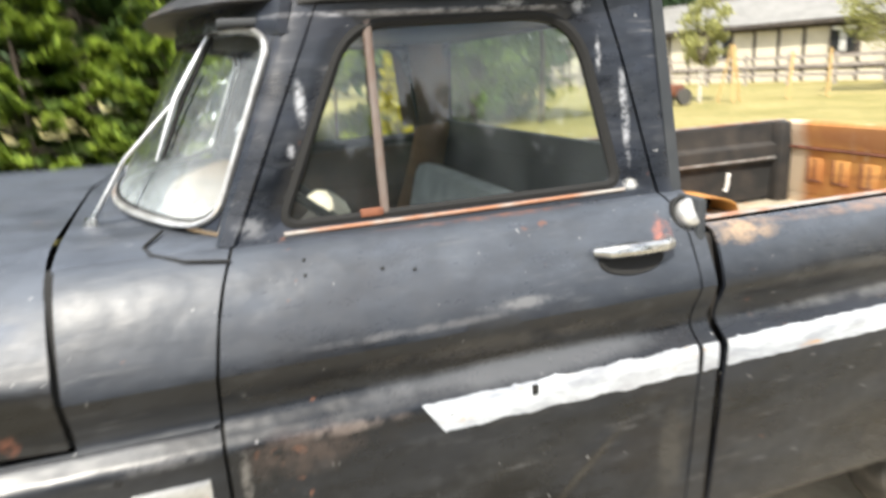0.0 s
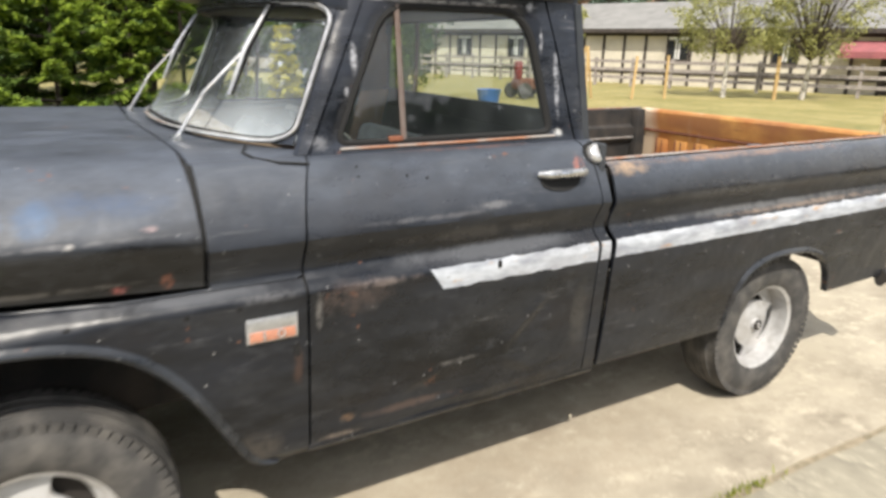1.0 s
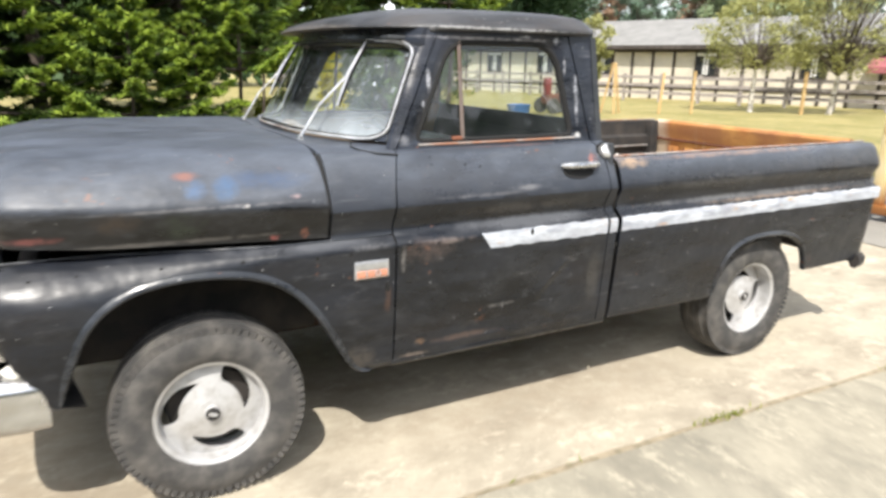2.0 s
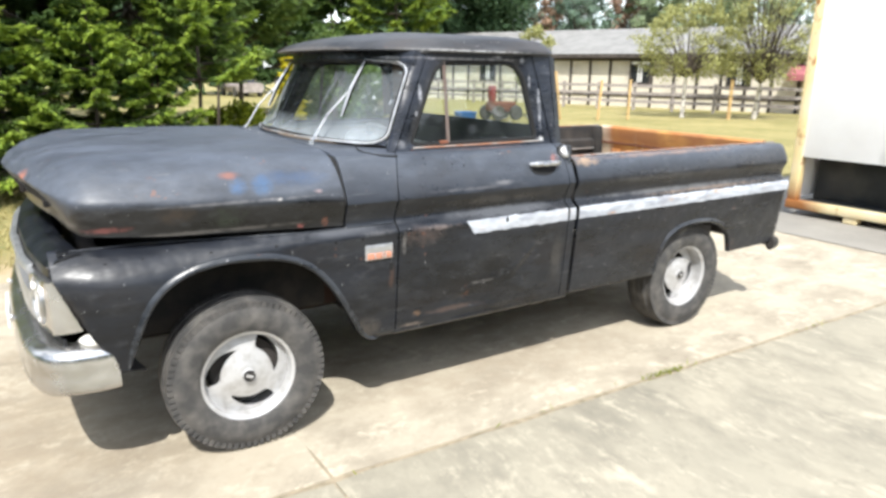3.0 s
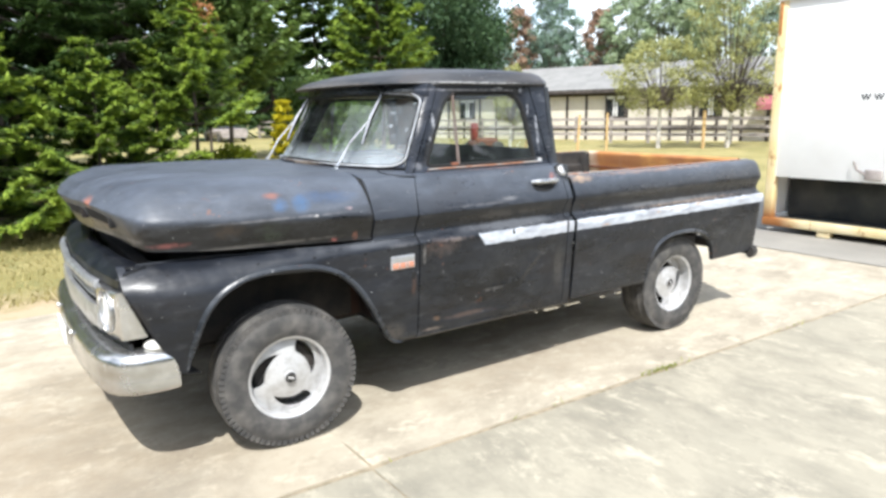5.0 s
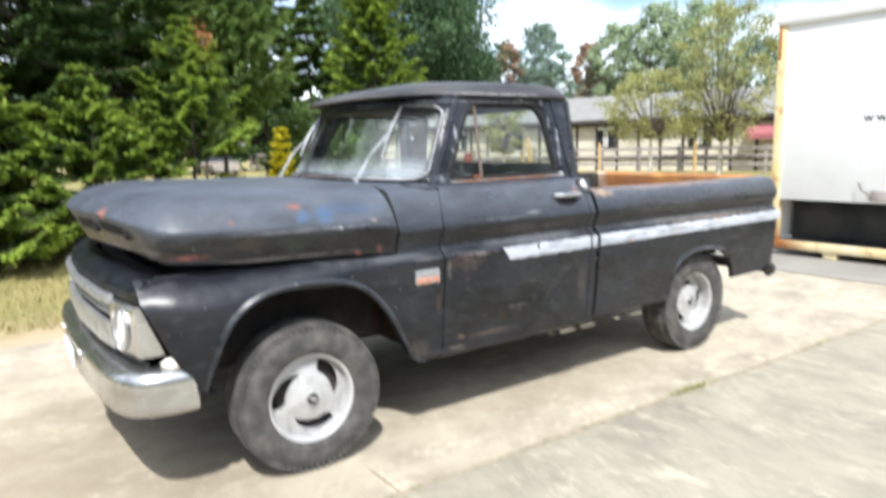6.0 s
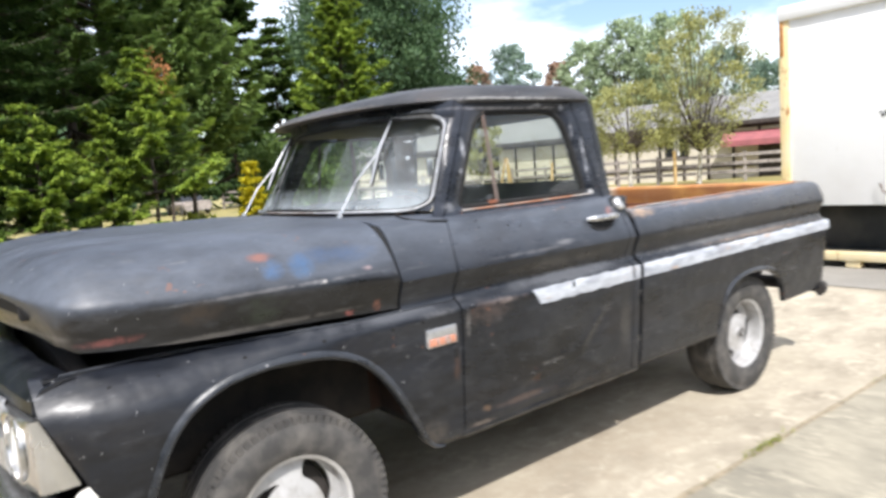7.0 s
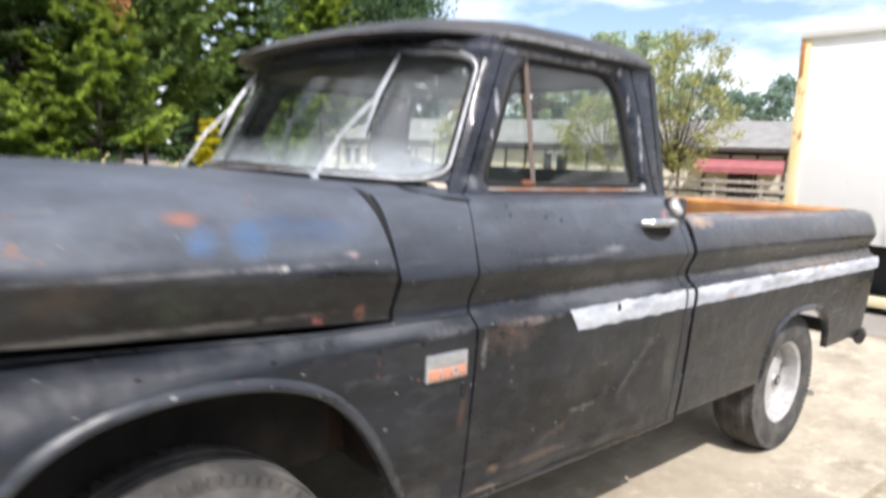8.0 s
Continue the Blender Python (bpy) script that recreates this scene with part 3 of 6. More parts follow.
def tube(points, r, n=8, closed=False, flat=1.0):
    """A round or flattened bar along points; r may be a list."""
    pts = [Vector([float(q) for q in p]) for p in points]
    rows, up = [], None
    for i, p in enumerate(pts):
        a = pts[i - 1] if (i or closed) else p
        b = pts[(i + 1) % len(pts)] if (i < len(pts) - 1 or closed) else p
        t = (b - a).normalized()
        if up is None:
            up = t.cross(Vector((0, 0, 1)))
            up = up.normalized() if up.length > 0.1 else Vector((1, 0, 0))
        up = (up - t * up.dot(t)).normalized()
        side = t.cross(up)
        ri = float(r[i]) if isinstance(r, (list, tuple)) else r
        rows.append([tuple(p + ri * (math.cos(q) * up + flat * math.sin(q) * side)) for q in (2 * math.pi * k / n for k in range(n))])
    if closed:
        rows.append(rows[0])
    v, f = grid(rows, True)
    if not closed:
        f.append(tuple(range(n))[::-1])
        f.append(tuple(range(len(v) - n, len(v))))
    return v, f


def lathe(profile, centre, n=48, axis="y"):
    """Turns (radius, offset) pairs round an axis through the centre."""
    rows = []
    for r, o in profile:
        row = []
        for k in range(n):
            q = 2 * math.pi * k / n
            c, s = r * math.cos(q), r * math.sin(q)
            d = {"y": (c, o, s), "x": (o, c, s), "z": (c, s, o)}[axis]
            row.append(tuple(np.add(centre, d)))
        rows.append(row)
    return grid(rows, True)


def smooth_poly(points, radius, steps=6):
    """Rounds the corners of a closed polygon of 2D points; radius may be a list."""
    out, n = [], len(points)
    for i in range(n):
        p, a, b = (Vector(points[k % n]).to_2d() for k in (i, i - 1, i + 1))
        r = radius[i] if isinstance(radius, (list, tuple)) else radius
        s, e = p + (a - p).normalized() * r, p + (b - p).normalized() * r
        for k in range(steps + 1):
            t = k / steps
            out.append(tuple((1 - t) ** 2 * s + 2 * t * (1 - t) * p + t * t * e))
    return out


def reach(poly, c, q):
    """How far from c, in the direction q, the closed polygon lies."""
    d, best = Vector((math.cos(q), math.sin(q))), 0.0
    for i in range(len(poly)):
        a, b = Vector(poly[i - 1]), Vector(poly[i])
        e = b - a
        den = d.x * e.y - d.y * e.x
        if abs(den) < 1e-9:
            continue
        w = a - Vector(c)
        s, u = (w.x * e.y - w.y * e.x) / den, (w.x * d.y - w.y * d.x) / den
        if s > 0 and -1e-6 <= u <= 1 + 1e-6:
            best = max(best, s)
    return best


def ring2d(outer, inner, n=96, rings=4):
    """A sheet between two outlines, as rows of 2D points."""
    c = tuple(np.mean(inner, axis=0))
    angles = sorted({round(2 * math.pi * k / n, 6) for k in range(n)} | {round(math.atan2(p[1] - c[1], p[0] - c[0]) % (2 * math.pi), 6) for p in list(outer) + list(inner)})
    rows = []
    for k in range(rings):
        row = []
        for q in angles:
            a, b = reach(inner, c, q), reach(outer, c, q)
            r = a + (b - a) * k / (rings - 1)
            row.append((c[0] + r * math.cos(q), c[1] + r * math.sin(q)))
        rows.append(row)
    return rows


# ---------------------------------------------------------------- the pickup truck
MID, GROUND_TYRE = 0.95, 0.0
truck = thing("pickup_truck", (1.5, MID, 0), "old black pickup truck with worn paint on concrete yard", "truck")
Z_PROF = [0.40, 0.405, 0.43, 0.50, 0.65, 0.80, 0.88, 0.915, 0.930, 0.943, 0.956, 0.970, 0.985, 1.01, 1.05, 1.065, 1.085, 1.12, 1.17, 1.21, 1.24, 1.258, 1.268]
W_PROF = [0.935, 0.950, 0.960, 0.968, 0.981, 0.992, 0.997, 0.998, 0.993, 0.978, 0.963, 0.954, 0.953, 0.961, 0.979, 0.984, 0.978, 0.962, 0.937, 0.912, 0.886, 0.863, 0.840]
ZB_PROF = [0.40, 0.405, 0.43, 0.50, 0.65, 0.80, 0.88, 0.915, 0.930, 0.943, 0.956, 0.970, 0.985, 1.01, 1.045, 1.06, 1.08, 1.12, 1.15, 1.17, 1.182, 1.188]
WB_PROF = [0.925, 0.945, 0.957, 0.967, 0.981, 0.992, 0.997, 0.998, 0.993, 0.978, 0.963, 0.954, 0.953, 0.961, 0.979, 0.984, 0.981, 0.968, 0.955, 0.942, 0.930, 0.912]


def wide(z, bed=False):
    """Half the truck's width at a height."""
    return float(np.interp(z, ZB_PROF, WB_PROF) if bed else np.interp(z, Z_PROF, W_PROF))


def side_sheet(xs, low, high, bed=False, dent=None, more=()):
    zs = sorted(set(ZB_PROF if bed else Z_PROF) | set(more))
    rows = []
    for x in xs:
        lo, hi = low(x), high(x)
        row = []
        for z in zs:
            z = min(max(z, lo), hi)
            w = wide(z, bed) + (dent(x, z) if dent else 0.0)
            row.append((x, MID - w, z))
        rows.append(row)
    return grid(rows)


def both(name, shape, mat, parent=truck, label="", angle=35):
    """A part of the driver's side and its mirror image."""
    return part(name, shape, mat, parent, label, angle), part(name, mirror(shape), mat, parent, label, angle)


def span(a, b, n):
    return [float(v) for v in np.linspace(a, b, n)]


ARCH_F = [(-0.475, 0.495), (-0.458, 0.57), (-0.425, 0.66), (-0.385, 0.748), (-0.318, 0.824), (-0.222, 0.874), (-0.12, 0.893), (-0.03, 0.898), (0.06, 0.893), (0.15, 0.876), (0.235, 0.846), (0.318, 0.785), (0.388, 0.70), (0.438, 0.615), (0.485, 0.525), (0.520, 0.460), (0.546, 0.425), (0.575, 0.408), (0.61, 0.401)]
ARCH_R = [(2.545, 0.42), (2.56, 0.53), (2.585, 0.615), (2.63, 0.675), (2.70, 0.715), (2.79, 0.735), (2.90, 0.742), (3.02, 0.735), (3.12, 0.712), (3.20, 0.672), (3.25, 0.62), (3.285, 0.55), (3.305, 0.475)]



def rounded(line, times=2):
    """Cuts the corners of an open line, keeping its ends."""
    for _ in range(times):
        out = [line[0]]
        for (x0, z0), (x1, z1) in zip(line, line[1:]):
            out += [(0.75 * x0 + 0.25 * x1, 0.75 * z0 + 0.25 * z1), (0.25 * x0 + 0.75 * x1, 0.25 * z0 + 0.75 * z1)]
        line = out + [line[-1]]
    return line


ARCH_F, ARCH_R = rounded(ARCH_F), rounded(ARCH_R)


def arch_low(arch, base):
    ax, az = zip(*arch)
    return lambda x: float(np.interp(x, ax, az)) if ax[0] <= x <= ax[-1] else base(x)


# front fenders, with a slanted front edge beside the headlamp
FRONT_EDGE = [(0.42, -0.49), (0.49, -0.505), (0.62, -0.565), (0.66, -0.592), (0.88, -0.685), (0.95, -0.69)]


def crowned(x, z):
    """The fender's upper edge is a sharp shelf at the door and a soft round crown at the nose."""
    k = min(1.0, max(0.0, (0.25 - x) / 0.6))
    soft = 0.992 - 0.118 * max(0.0, min(1.0, (z - 0.80) / 0.156)) ** 2.8
    w = wide(z)
    return (x, MID - (w + (min(w, soft) - w) * k if z > 0.80 else w), z + 0.012 * k * max(0.0, (z - 0.90) / 0.056))


def fender_sheet():
    zs = sorted(set([z for z in Z_PROF if z <= 0.957]) | {0.46, 0.55, 0.60, 0.70, 0.75, 0.82, 0.84, 0.86, 0.895, 0.905, 0.923, 0.937, 0.95})
    cols = sorted(set(span(-0.475, 0.61, 64)) | {x for x, _ in ARCH_F} | set(span(0.61, 0.700, 5)))
    low = arch_low(ARCH_F, lambda x: 0.40)
    rows = []
    for u in span(0, 1, 7)[:-1]:
        row = []
        for z in zs:
            z = max(z, 0.495)
            edge = float(np.interp(z, [e[0] for e in FRONT_EDGE], [e[1] for e in FRONT_EDGE]))
            x = edge + (-0.475 - edge) * u
            nose = 0.05 * (1 - u) ** 2
            q = crowned(x, z)
            row.append((x, q[1] + nose * (0.4 + 0.6 * (z > 0.66)), q[2]))
        rows.append(row)
    for x in cols:
        lo = low(x)
        rows.append([crowned(x, max(z, lo)) for z in zs])
    return grid(rows)


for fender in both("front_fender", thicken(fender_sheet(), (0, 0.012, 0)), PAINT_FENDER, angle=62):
    pass


def arch_band(arch):
    """The raised, rounded flange along a wheel opening."""
    rows = []
    for i, (x, z) in enumerate(arch):
        p, q = Vector(arch[max(i - 1, 0)]), Vector(arch[min(i + 1, len(arch) - 1)])
        t = (q - p).normalized()
        n = Vector((-t.y, t.x))
        if n.y < 0 and abs(n.y) > 0.3:
            n = -n
        row = []
        for off, proud in ((-0.016, -0.03), (-0.017, 0.005), (-0.014, 0.010), (-0.009, 0.0125), (-0.003, 0.0115), (0.003, 0.007), (0.008, 0.0025), (0.011, 0.0006), (0.012, -0.004)):
            k = min(1.0, (i + 1) / 8, (len(arch) - i) / 16)
            off, out = off * k, proud * k if proud > 0 else proud
            zz = z + n.y * off
            row.append((x + n.x * off, MID - wide(max(zz, 0.42)) - out, zz))
        rows.append(row)
    return grid(rows)


both("front_arch_lip", arch_band(ARCH_F), PAINT_LIP, label="worn rolled edge of the wheel arch")
# inner ledge of the fender, seen under the raised hood
ledge = grid([[(x, crowned(x, 0.956)[1] + d, crowned(x, 0.956)[2] - 0.015 * (d > 0.05) - 0.10 * (d > 0.06)) for d in (0.0, 0.03, 0.055, 0.065)] for x in span(-0.66, 0.70, 12)])
both("fender_ledge", thicken(ledge, (0, 0, -0.01)), PAINT)
both("fender_flange", tube([(x, crowned(x, 0.956)[1] + 0.006, crowned(x, 0.956)[2] + 0.002) for x in span(-0.62, 0.69, 24)], 0.0045, 6), PAINT_LIP, label="worn pale edge of the fender top")
# wheel houses
for (a, b, z1) in ((-0.50, 0.56, 0.93), (2.53, 3.32, 0.80)):
    cx, rx = (a + b) / 2, (b - a) / 2
    house = grid([[(cx + rx * math.cos(q), y, 0.46 + (z1 - 0.46) * math.sin(q) ** 0.75) for q in span(0.02, math.pi - 0.02, 18)] for y in (0.0, 0.35)])
    if a > 1:
        liner = grid([[(cx + rx * math.cos(q), y, 0.46 + (z1 - 0.46) * math.sin(q) ** 0.75) for q in span(1.15, math.pi - 0.02, 14)] for y in (0.0, 0.30)])
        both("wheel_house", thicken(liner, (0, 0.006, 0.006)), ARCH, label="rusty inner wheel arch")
        continue
    back = grid([[(cx + rx * math.cos(q) * k, 0.36, 0.46 + (z1 - 0.46) * k * math.sin(q) ** 0.75) for q in span(0.02, math.pi - 0.02, 18)] for k in (1.0, 0.05)])
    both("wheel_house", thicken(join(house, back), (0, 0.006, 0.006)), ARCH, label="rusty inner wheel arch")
# small trim holes along the fender
for x in (-0.51, -0.38, -0.13, 0.13, 0.39, 0.52):
    z = 0.920 - 0.012 * (x > 0.2)
    part("trim_hole", lathe([(0.0, -0.001), (0.007, -0.001), (0.007, 0.004)], (x, crowned(x, z)[1] - 0.001, z), 10), SEAM, truck)


# rusted-through spots
def rust_hole(x, z, rx, rz, seed, parent):
    g_ = np.random.default_rng(seed)
    ring = [(x + rx * k * math.cos(q), z + rz * k * math.sin(q)) for q, k in zip(span(0, 2 * math.pi, 15)[:-1], g_.uniform(0.7, 1.15, 14))]
    sheet_ = [(x, MID - wide(z) - 0.0025, z)] + [(px, MID - wide(pz) - 0.0025, pz) for px, pz in ring]
    part("rust_hole", thicken((sheet_, [(0, k + 1, (k + 1) % 14 + 1) for k in range(14)]), (0, 0.004, 0)), SEAM, parent, "dark rusted-through hole")


rust_hole(0.670, 0.757, 0.011, 0.022, 3, truck)
# badge
badge = part("fender_badge", box(0.532, 0.672, -0.050, -0.038, 0.803, 0.874, 0.004), ALU, truck, "chrome and orange fender badge")
part("badge_inlay", box(0.540, 0.664, -0.0535, -0.049, 0.808, 0.836, 0.002), ENAMEL, badge, "orange enamel strip")
part("badge_plate", box(0.540, 0.664, -0.0525, -0.049, 0.842, 0.869, 0.002), ALU, badge)


def letters(text, size, matrix, mat, name, parent, depth=0.002):
    cu = bpy.data.curves.new(name, "FONT")
    cu.body, cu.size, cu.extrude, cu.align_x, cu.align_y = text, size, depth, "CENTER", "CENTER"
    tmp = new("tmp", cu)
    me = bpy.data.meshes.new_from_object(tmp.evaluated_get(bpy.context.evaluated_depsgraph_get()))
    bpy.data.objects.remove(tmp)
    me.transform(matrix)
    me.materials.clear()
    me.materials.append(mat)
    ob = new(name, me)
    ob.parent = parent
    if parent.type == "EMPTY":
        ob.matrix_parent_inverse = Matrix.Translation(-parent.location)
    return ob


letters("1", 0.034, pose(0.578, -0.0545, 0.822, 90, 0, 0) @ Matrix.Diagonal((1.5, 1, 1, 1)), ALU, "badge_number", badge)
letters("0", 0.034, pose(0.624, -0.0545, 0.822, 90, 0, 0) @ Matrix.Diagonal((1.5, 1, 1, 1)), ALU, "badge_number", badge)


# cowl sides and doors
XD0, XD1, XC1 = 0.706, 1.758, 1.812


def front_seam(z):
    return float(np.interp(z, [0.40, 0.955, 1.06, 1.15, 1.22, 1.268], [0.708, 0.708, 0.714, 0.728, 0.748, 0.770]))


def rear_seam(z):
    return float(np.interp(z, [0.40, 0.95, 1.10, 1.20, 1.24, 1.268], [1.756, 1.758, 1.768, 1.766, 1.756, 1.742]))


def warped(us, left, right, low, high, dent=None, more=()):
    """A side sheet between two curved seams."""
    zs = sorted(set(Z_PROF) | set(more))
    rows = []
    for u in us:
        row = []
        for z in zs:
            z = min(max(z, low), high)
            x = left(z) + (right(z) - left(z)) * u
            row.append((x, MID - wide(z) - (dent(x, z) if dent else 0.0), z))
        rows.append(row)
    return grid(rows)


cowl_side = warped(span(0, 1, 9), lambda z: 0.458, lambda z: front_seam(z) - 0.007, 0.961, 1.268)
both("cowl_side", thicken(cowl_side, (0, 0.012, 0)), PAINT)


def crease(x, z, x0, z0, x1, z1, width):
    """1 on the line between two places of the door, falling off beside it and towards its ends."""
    p, a_, e = Vector((x, z)), Vector((x0, z0)), Vector((x1 - x0, z1 - z0))
    t = max(0.0, min(1.0, (p - a_).dot(e) / e.length_squared))
    d = (p - a_ - e * t).length / width
    return math.exp(-abs(d) ** 1.4) * (0.35 + 0.65 * math.sin(math.pi * (0.1 + 0.8 * t)))


def dents(x, z):
    """Old knocks and creases in the lower door skin."""
    d = 0.0
    if z < 0.90:
        fade = min(1.0, (0.90 - z) / 0.06)
        d -= 0.006 * crease(x, z, 1.16, 0.625, 1.39, 0.640, 0.055)
        d += 0.0045 * crease(x, z, 1.19, 0.600, 1.39, 0.612, 0.020)
        d += 0.005 * crease(x, z, 0.98, 0.535, 1.19, 0.600, 0.022)
        d -= 0.009 * crease(x, z, 1.42, 0.600, 1.58, 0.755, 0.050)
        d += 0.007 * crease(x, z, 1.39, 0.615, 1.55, 0.765, 0.020)
        d += 0.007 * crease(x, z, 1.39, 0.570, 1.56, 0.477, 0.020)
        d -= 0.007 * crease(x, z, 1.33, 0.545, 1.48, 0.480, 0.045)
        d += 0.004 * crease(x, z, 0.80, 0.462, 1.70, 0.462, 0.012)
        d += 0.0045 * fade * noise.noise(Vector((x * 4, z * 6, 1.3))) + 0.0025 * fade * noise.noise(Vector((x * 9, z * 11, 5.3)))
        d *= fade * 1.15
    else:
        d += 0.0025 * noise.noise(Vector((x * 4, z * 7, 4.1)))
    return d


more_z = span(0.44, 0.90, 40) + [1.03, 1.10, 1.145, 1.19, 1.226]
door_skin = thicken(warped(span(0, 1, 90), front_seam, rear_seam, 0.425, 1.268, dents, more_z), (0, 0.014, 0))
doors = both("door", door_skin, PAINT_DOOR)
rk = grid([[(x, MID - w, z) for w, z in ((0.958, 0.4238), (0.957, 0.410), (0.946, 0.398), (0.90, 0.39))] for x in span(0.70, 1.815, 16)])
both("rocker_panel", thicken(rk, (0, 0.02, 0.004)), PAINT_DOOR)
cab_corner = thicken(warped(span(0, 1, 6), lambda z: rear_seam(z) + 0.006, lambda z: XC1, 0.415, 1.268), (0, 0.012, 0))
both("cab_corner", cab_corner, PAINT)
# a dark backing in the panel gaps
for seam, zlo in ((lambda z: 0.452, 0.965), (lambda z: front_seam(z) - 0.003, 0.42), (lambda z: rear_seam(z) + 0.003, 0.42)):
    s = warped((0, 1), lambda z, q=seam: q(z) - 0.012, lambda z, q=seam: q(z) + 0.012, zlo, 1.266)
    both("panel_gap", thicken(([(p_[0], p_[1] + 0.016, p_[2]) for p_ in s[0]], s[1]), (0, 0.004, 0)), SEAM)

# hood: a cap and a skirt round one outline
HOOD = [(0.446, 0.983), (0.30, 0.982), (0.15, 0.978), (0.0, 0.973), (-0.15, 0.966), (-0.30, 0.957), (-0.42, 0.950), (-0.50, 0.942), (-0.56, 0.926), (-0.605, 0.895), (-0.643, 0.84), (-0.672, 0.76), (-0.700, 0.66), (-0.722, 0.55), (-0.745, 0.45), (-0.768, 0.33), (-0.785, 0.20), (-0.795, 0.08), (-0.797, 0.0)]


HOOD = [tuple(q) for q in rounded(HOOD, 2)]


def hood_lines():
    out = []
    for i, (x, w) in enumerate(HOOD):
        u = i / (len(HOOD) - 1)
        z_edge = float(np.interp(x, [-0.797, -0.74, -0.66, -0.58, -0.40, 0.446], [1.205, 1.205, 1.172, 1.152, 1.142, 1.092]))
        z_bot = float(np.interp(x, [-0.797, -0.60, -0.30, 0.446], [1.062, 1.024, 0.998, 0.964]))
        front = min(1.0, max(0.0, (-0.55 - x) / 0.16))
        out.append((x, w, z_edge, z_bot, front))
    return out


def hood_half(sign):
    """One side of the hood: rolled lower edge, upright band, a rounded shoulder that is crisp at the nose and soft at the cowl, and a bulged top with a raised middle."""
    rows = []
    for x, w, ze, zb, fr in hood_lines():
        xs = float(np.interp(x, [-0.797, -0.72, -0.635, -0.50, -0.30, 0.446], [-0.797, -0.75, -0.66, -0.44, -0.22, 0.400]))
        zs = float(np.interp(xs, [-0.797, -0.775, -0.72, -0.62, -0.45, -0.1, 0.40], [1.210, 1.240, 1.270, 1.292, 1.305, 1.308, 1.302]))
        side, top = [(x + 0.095 * fr, MID - sign * (w - 0.05), zb + 0.004)], []
        for v, out in ((1.0, -0.030), (0.93, -0.030), (0.88, -0.032), (0.70, -0.024), (0.45, -0.012), (0.22, -0.004), (0.08, 0.0)):
            ins = out * (1 - fr) + (-0.014 * v) * fr
            side.append((x + 0.075 * v ** 0.8 * fr, MID - sign * (w + ins), ze + (zb - ze) * v))
        for t in (0.006, 0.014, 0.026, 0.042, 0.062, 0.085, 0.115, 0.15, 0.19, 0.24, 0.31, 0.38, 0.44, 0.475, 0.51, 0.56, 0.64, 0.74, 0.87, 1.0):
            rear = 1 - (1 - min(1.0, t / 0.34)) ** 3.2
            f = (1 - fr) * (0.93 * rear + 0.07 * t) + fr * (1 - (1 - t) ** 3.4)
            wt = w * (1 - t)
            raise_ = 0.011 / (1 + math.exp((wt - 0.50) / 0.014)) * (1 - 0.55 * fr) * min(1, max(0, (0.40 - x) / 0.5)) * min(1, max(0.15, (0.1 - x) / 0.5))
            top.append((x + (xs - x) * t, MID - sign * wt, ze + (zs - ze) * f + raise_ * (1 - 0.5 * fr)))
        line = side + top
        soft = 1 if fr > 0.4 else 2
        for _ in range(soft):
            near = [line[0]]
            for p, q in zip(line[:10], line[1:11]):
                near += [tuple(0.75 * np.array(p) + 0.25 * np.array(q)), tuple(0.25 * np.array(p) + 0.75 * np.array(q))]
            line = near + line[11:]
        pts = np.array(line)
        d = np.concatenate([[0], np.cumsum(np.linalg.norm(np.diff(pts, axis=0), axis=1))])
        knots = np.concatenate([np.linspace(0, 0.30, 28), np.linspace(0.30, 1.30, 30)[1:]])
        knots = np.where(knots <= 0.30, knots, 0.30 + (knots - 0.30) * (d[-1] - 0.30))
        rows.append([tuple(float(np.interp(k, d, pts[:, j])) for j in range(3)) for k in knots])
    return grid(rows)


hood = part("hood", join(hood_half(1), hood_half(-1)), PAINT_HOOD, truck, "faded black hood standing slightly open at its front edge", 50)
# two air slots in the hood's front face, a rusty frame round a dark hollow
for sgn in (1, -1):
    for w0, w1 in ((0.42, 0.66), (0.10, 0.34)):
        pts = []
        for w in span(w0, w1, 6):
            x = float(np.interp(w, [h[1] for h in HOOD][::-1], [h[0] for h in HOOD][::-1]))
            z = float(np.interp(x, [-0.797, -0.74, -0.66], [1.150, 1.150, 1.120]))
            pts.append((x + 0.028, MID - sgn * w, z))
        slot = grid([[(x - 0.010, y, z + 0.026) for x, y, z in pts], [(x + 0.002, y, z) for x, y, z in pts], [(x + 0.014, y, z - 0.022) for x, y, z in pts]])
        s1 = part("hood_slot", thicken(slot, (0.02, 0, 0)), SEAM, hood, "dark air slot in the hood front")
        part("slot_end", box(pts[-1][0] - 0.004, pts[-1][0] + 0.03, pts[-1][1] - 0.03, pts[-1][1] + 0.01, pts[-1][2] - 0.026, pts[-1][2] + 0.022, 0.006), ARCH, hood)

# nose panel over the grille
nose = []
for w in span(0.885, -0.885, 31):
    a = abs(w)
    x0 = float(np.interp(a, [0, 0.5, 0.8, 0.90, 0.95], [-0.777, -0.757, -0.718, -0.697, -0.675]))
    nose.append([(x0 + 0.125, MID - w, 0.90), (x0 + 0.120, MID - w, 0.960), (x0 + 0.105, MID - w, 0.966), (x0 + 0.075, MID - w, 0.962), (x0 + 0.035, MID - w, 0.944), (x0 + 0.008, MID - w, 0.917), (x0 + 0.004, MID - w, 0.885)])
part("nose_panel", thicken(grid(nose), (0.012, 0, -0.006)), PAINT_FENDER, truck)
part("radiator_support", box(-0.56, -0.50, 0.14, 1.76, 0.45, 0.92, 0.01), CHASSIS, truck)
part("engine_bay_floor", box(-0.50, 0.48, 0.30, 1.60, 0.50, 0.80, 0.02), CHASSIS, truck)

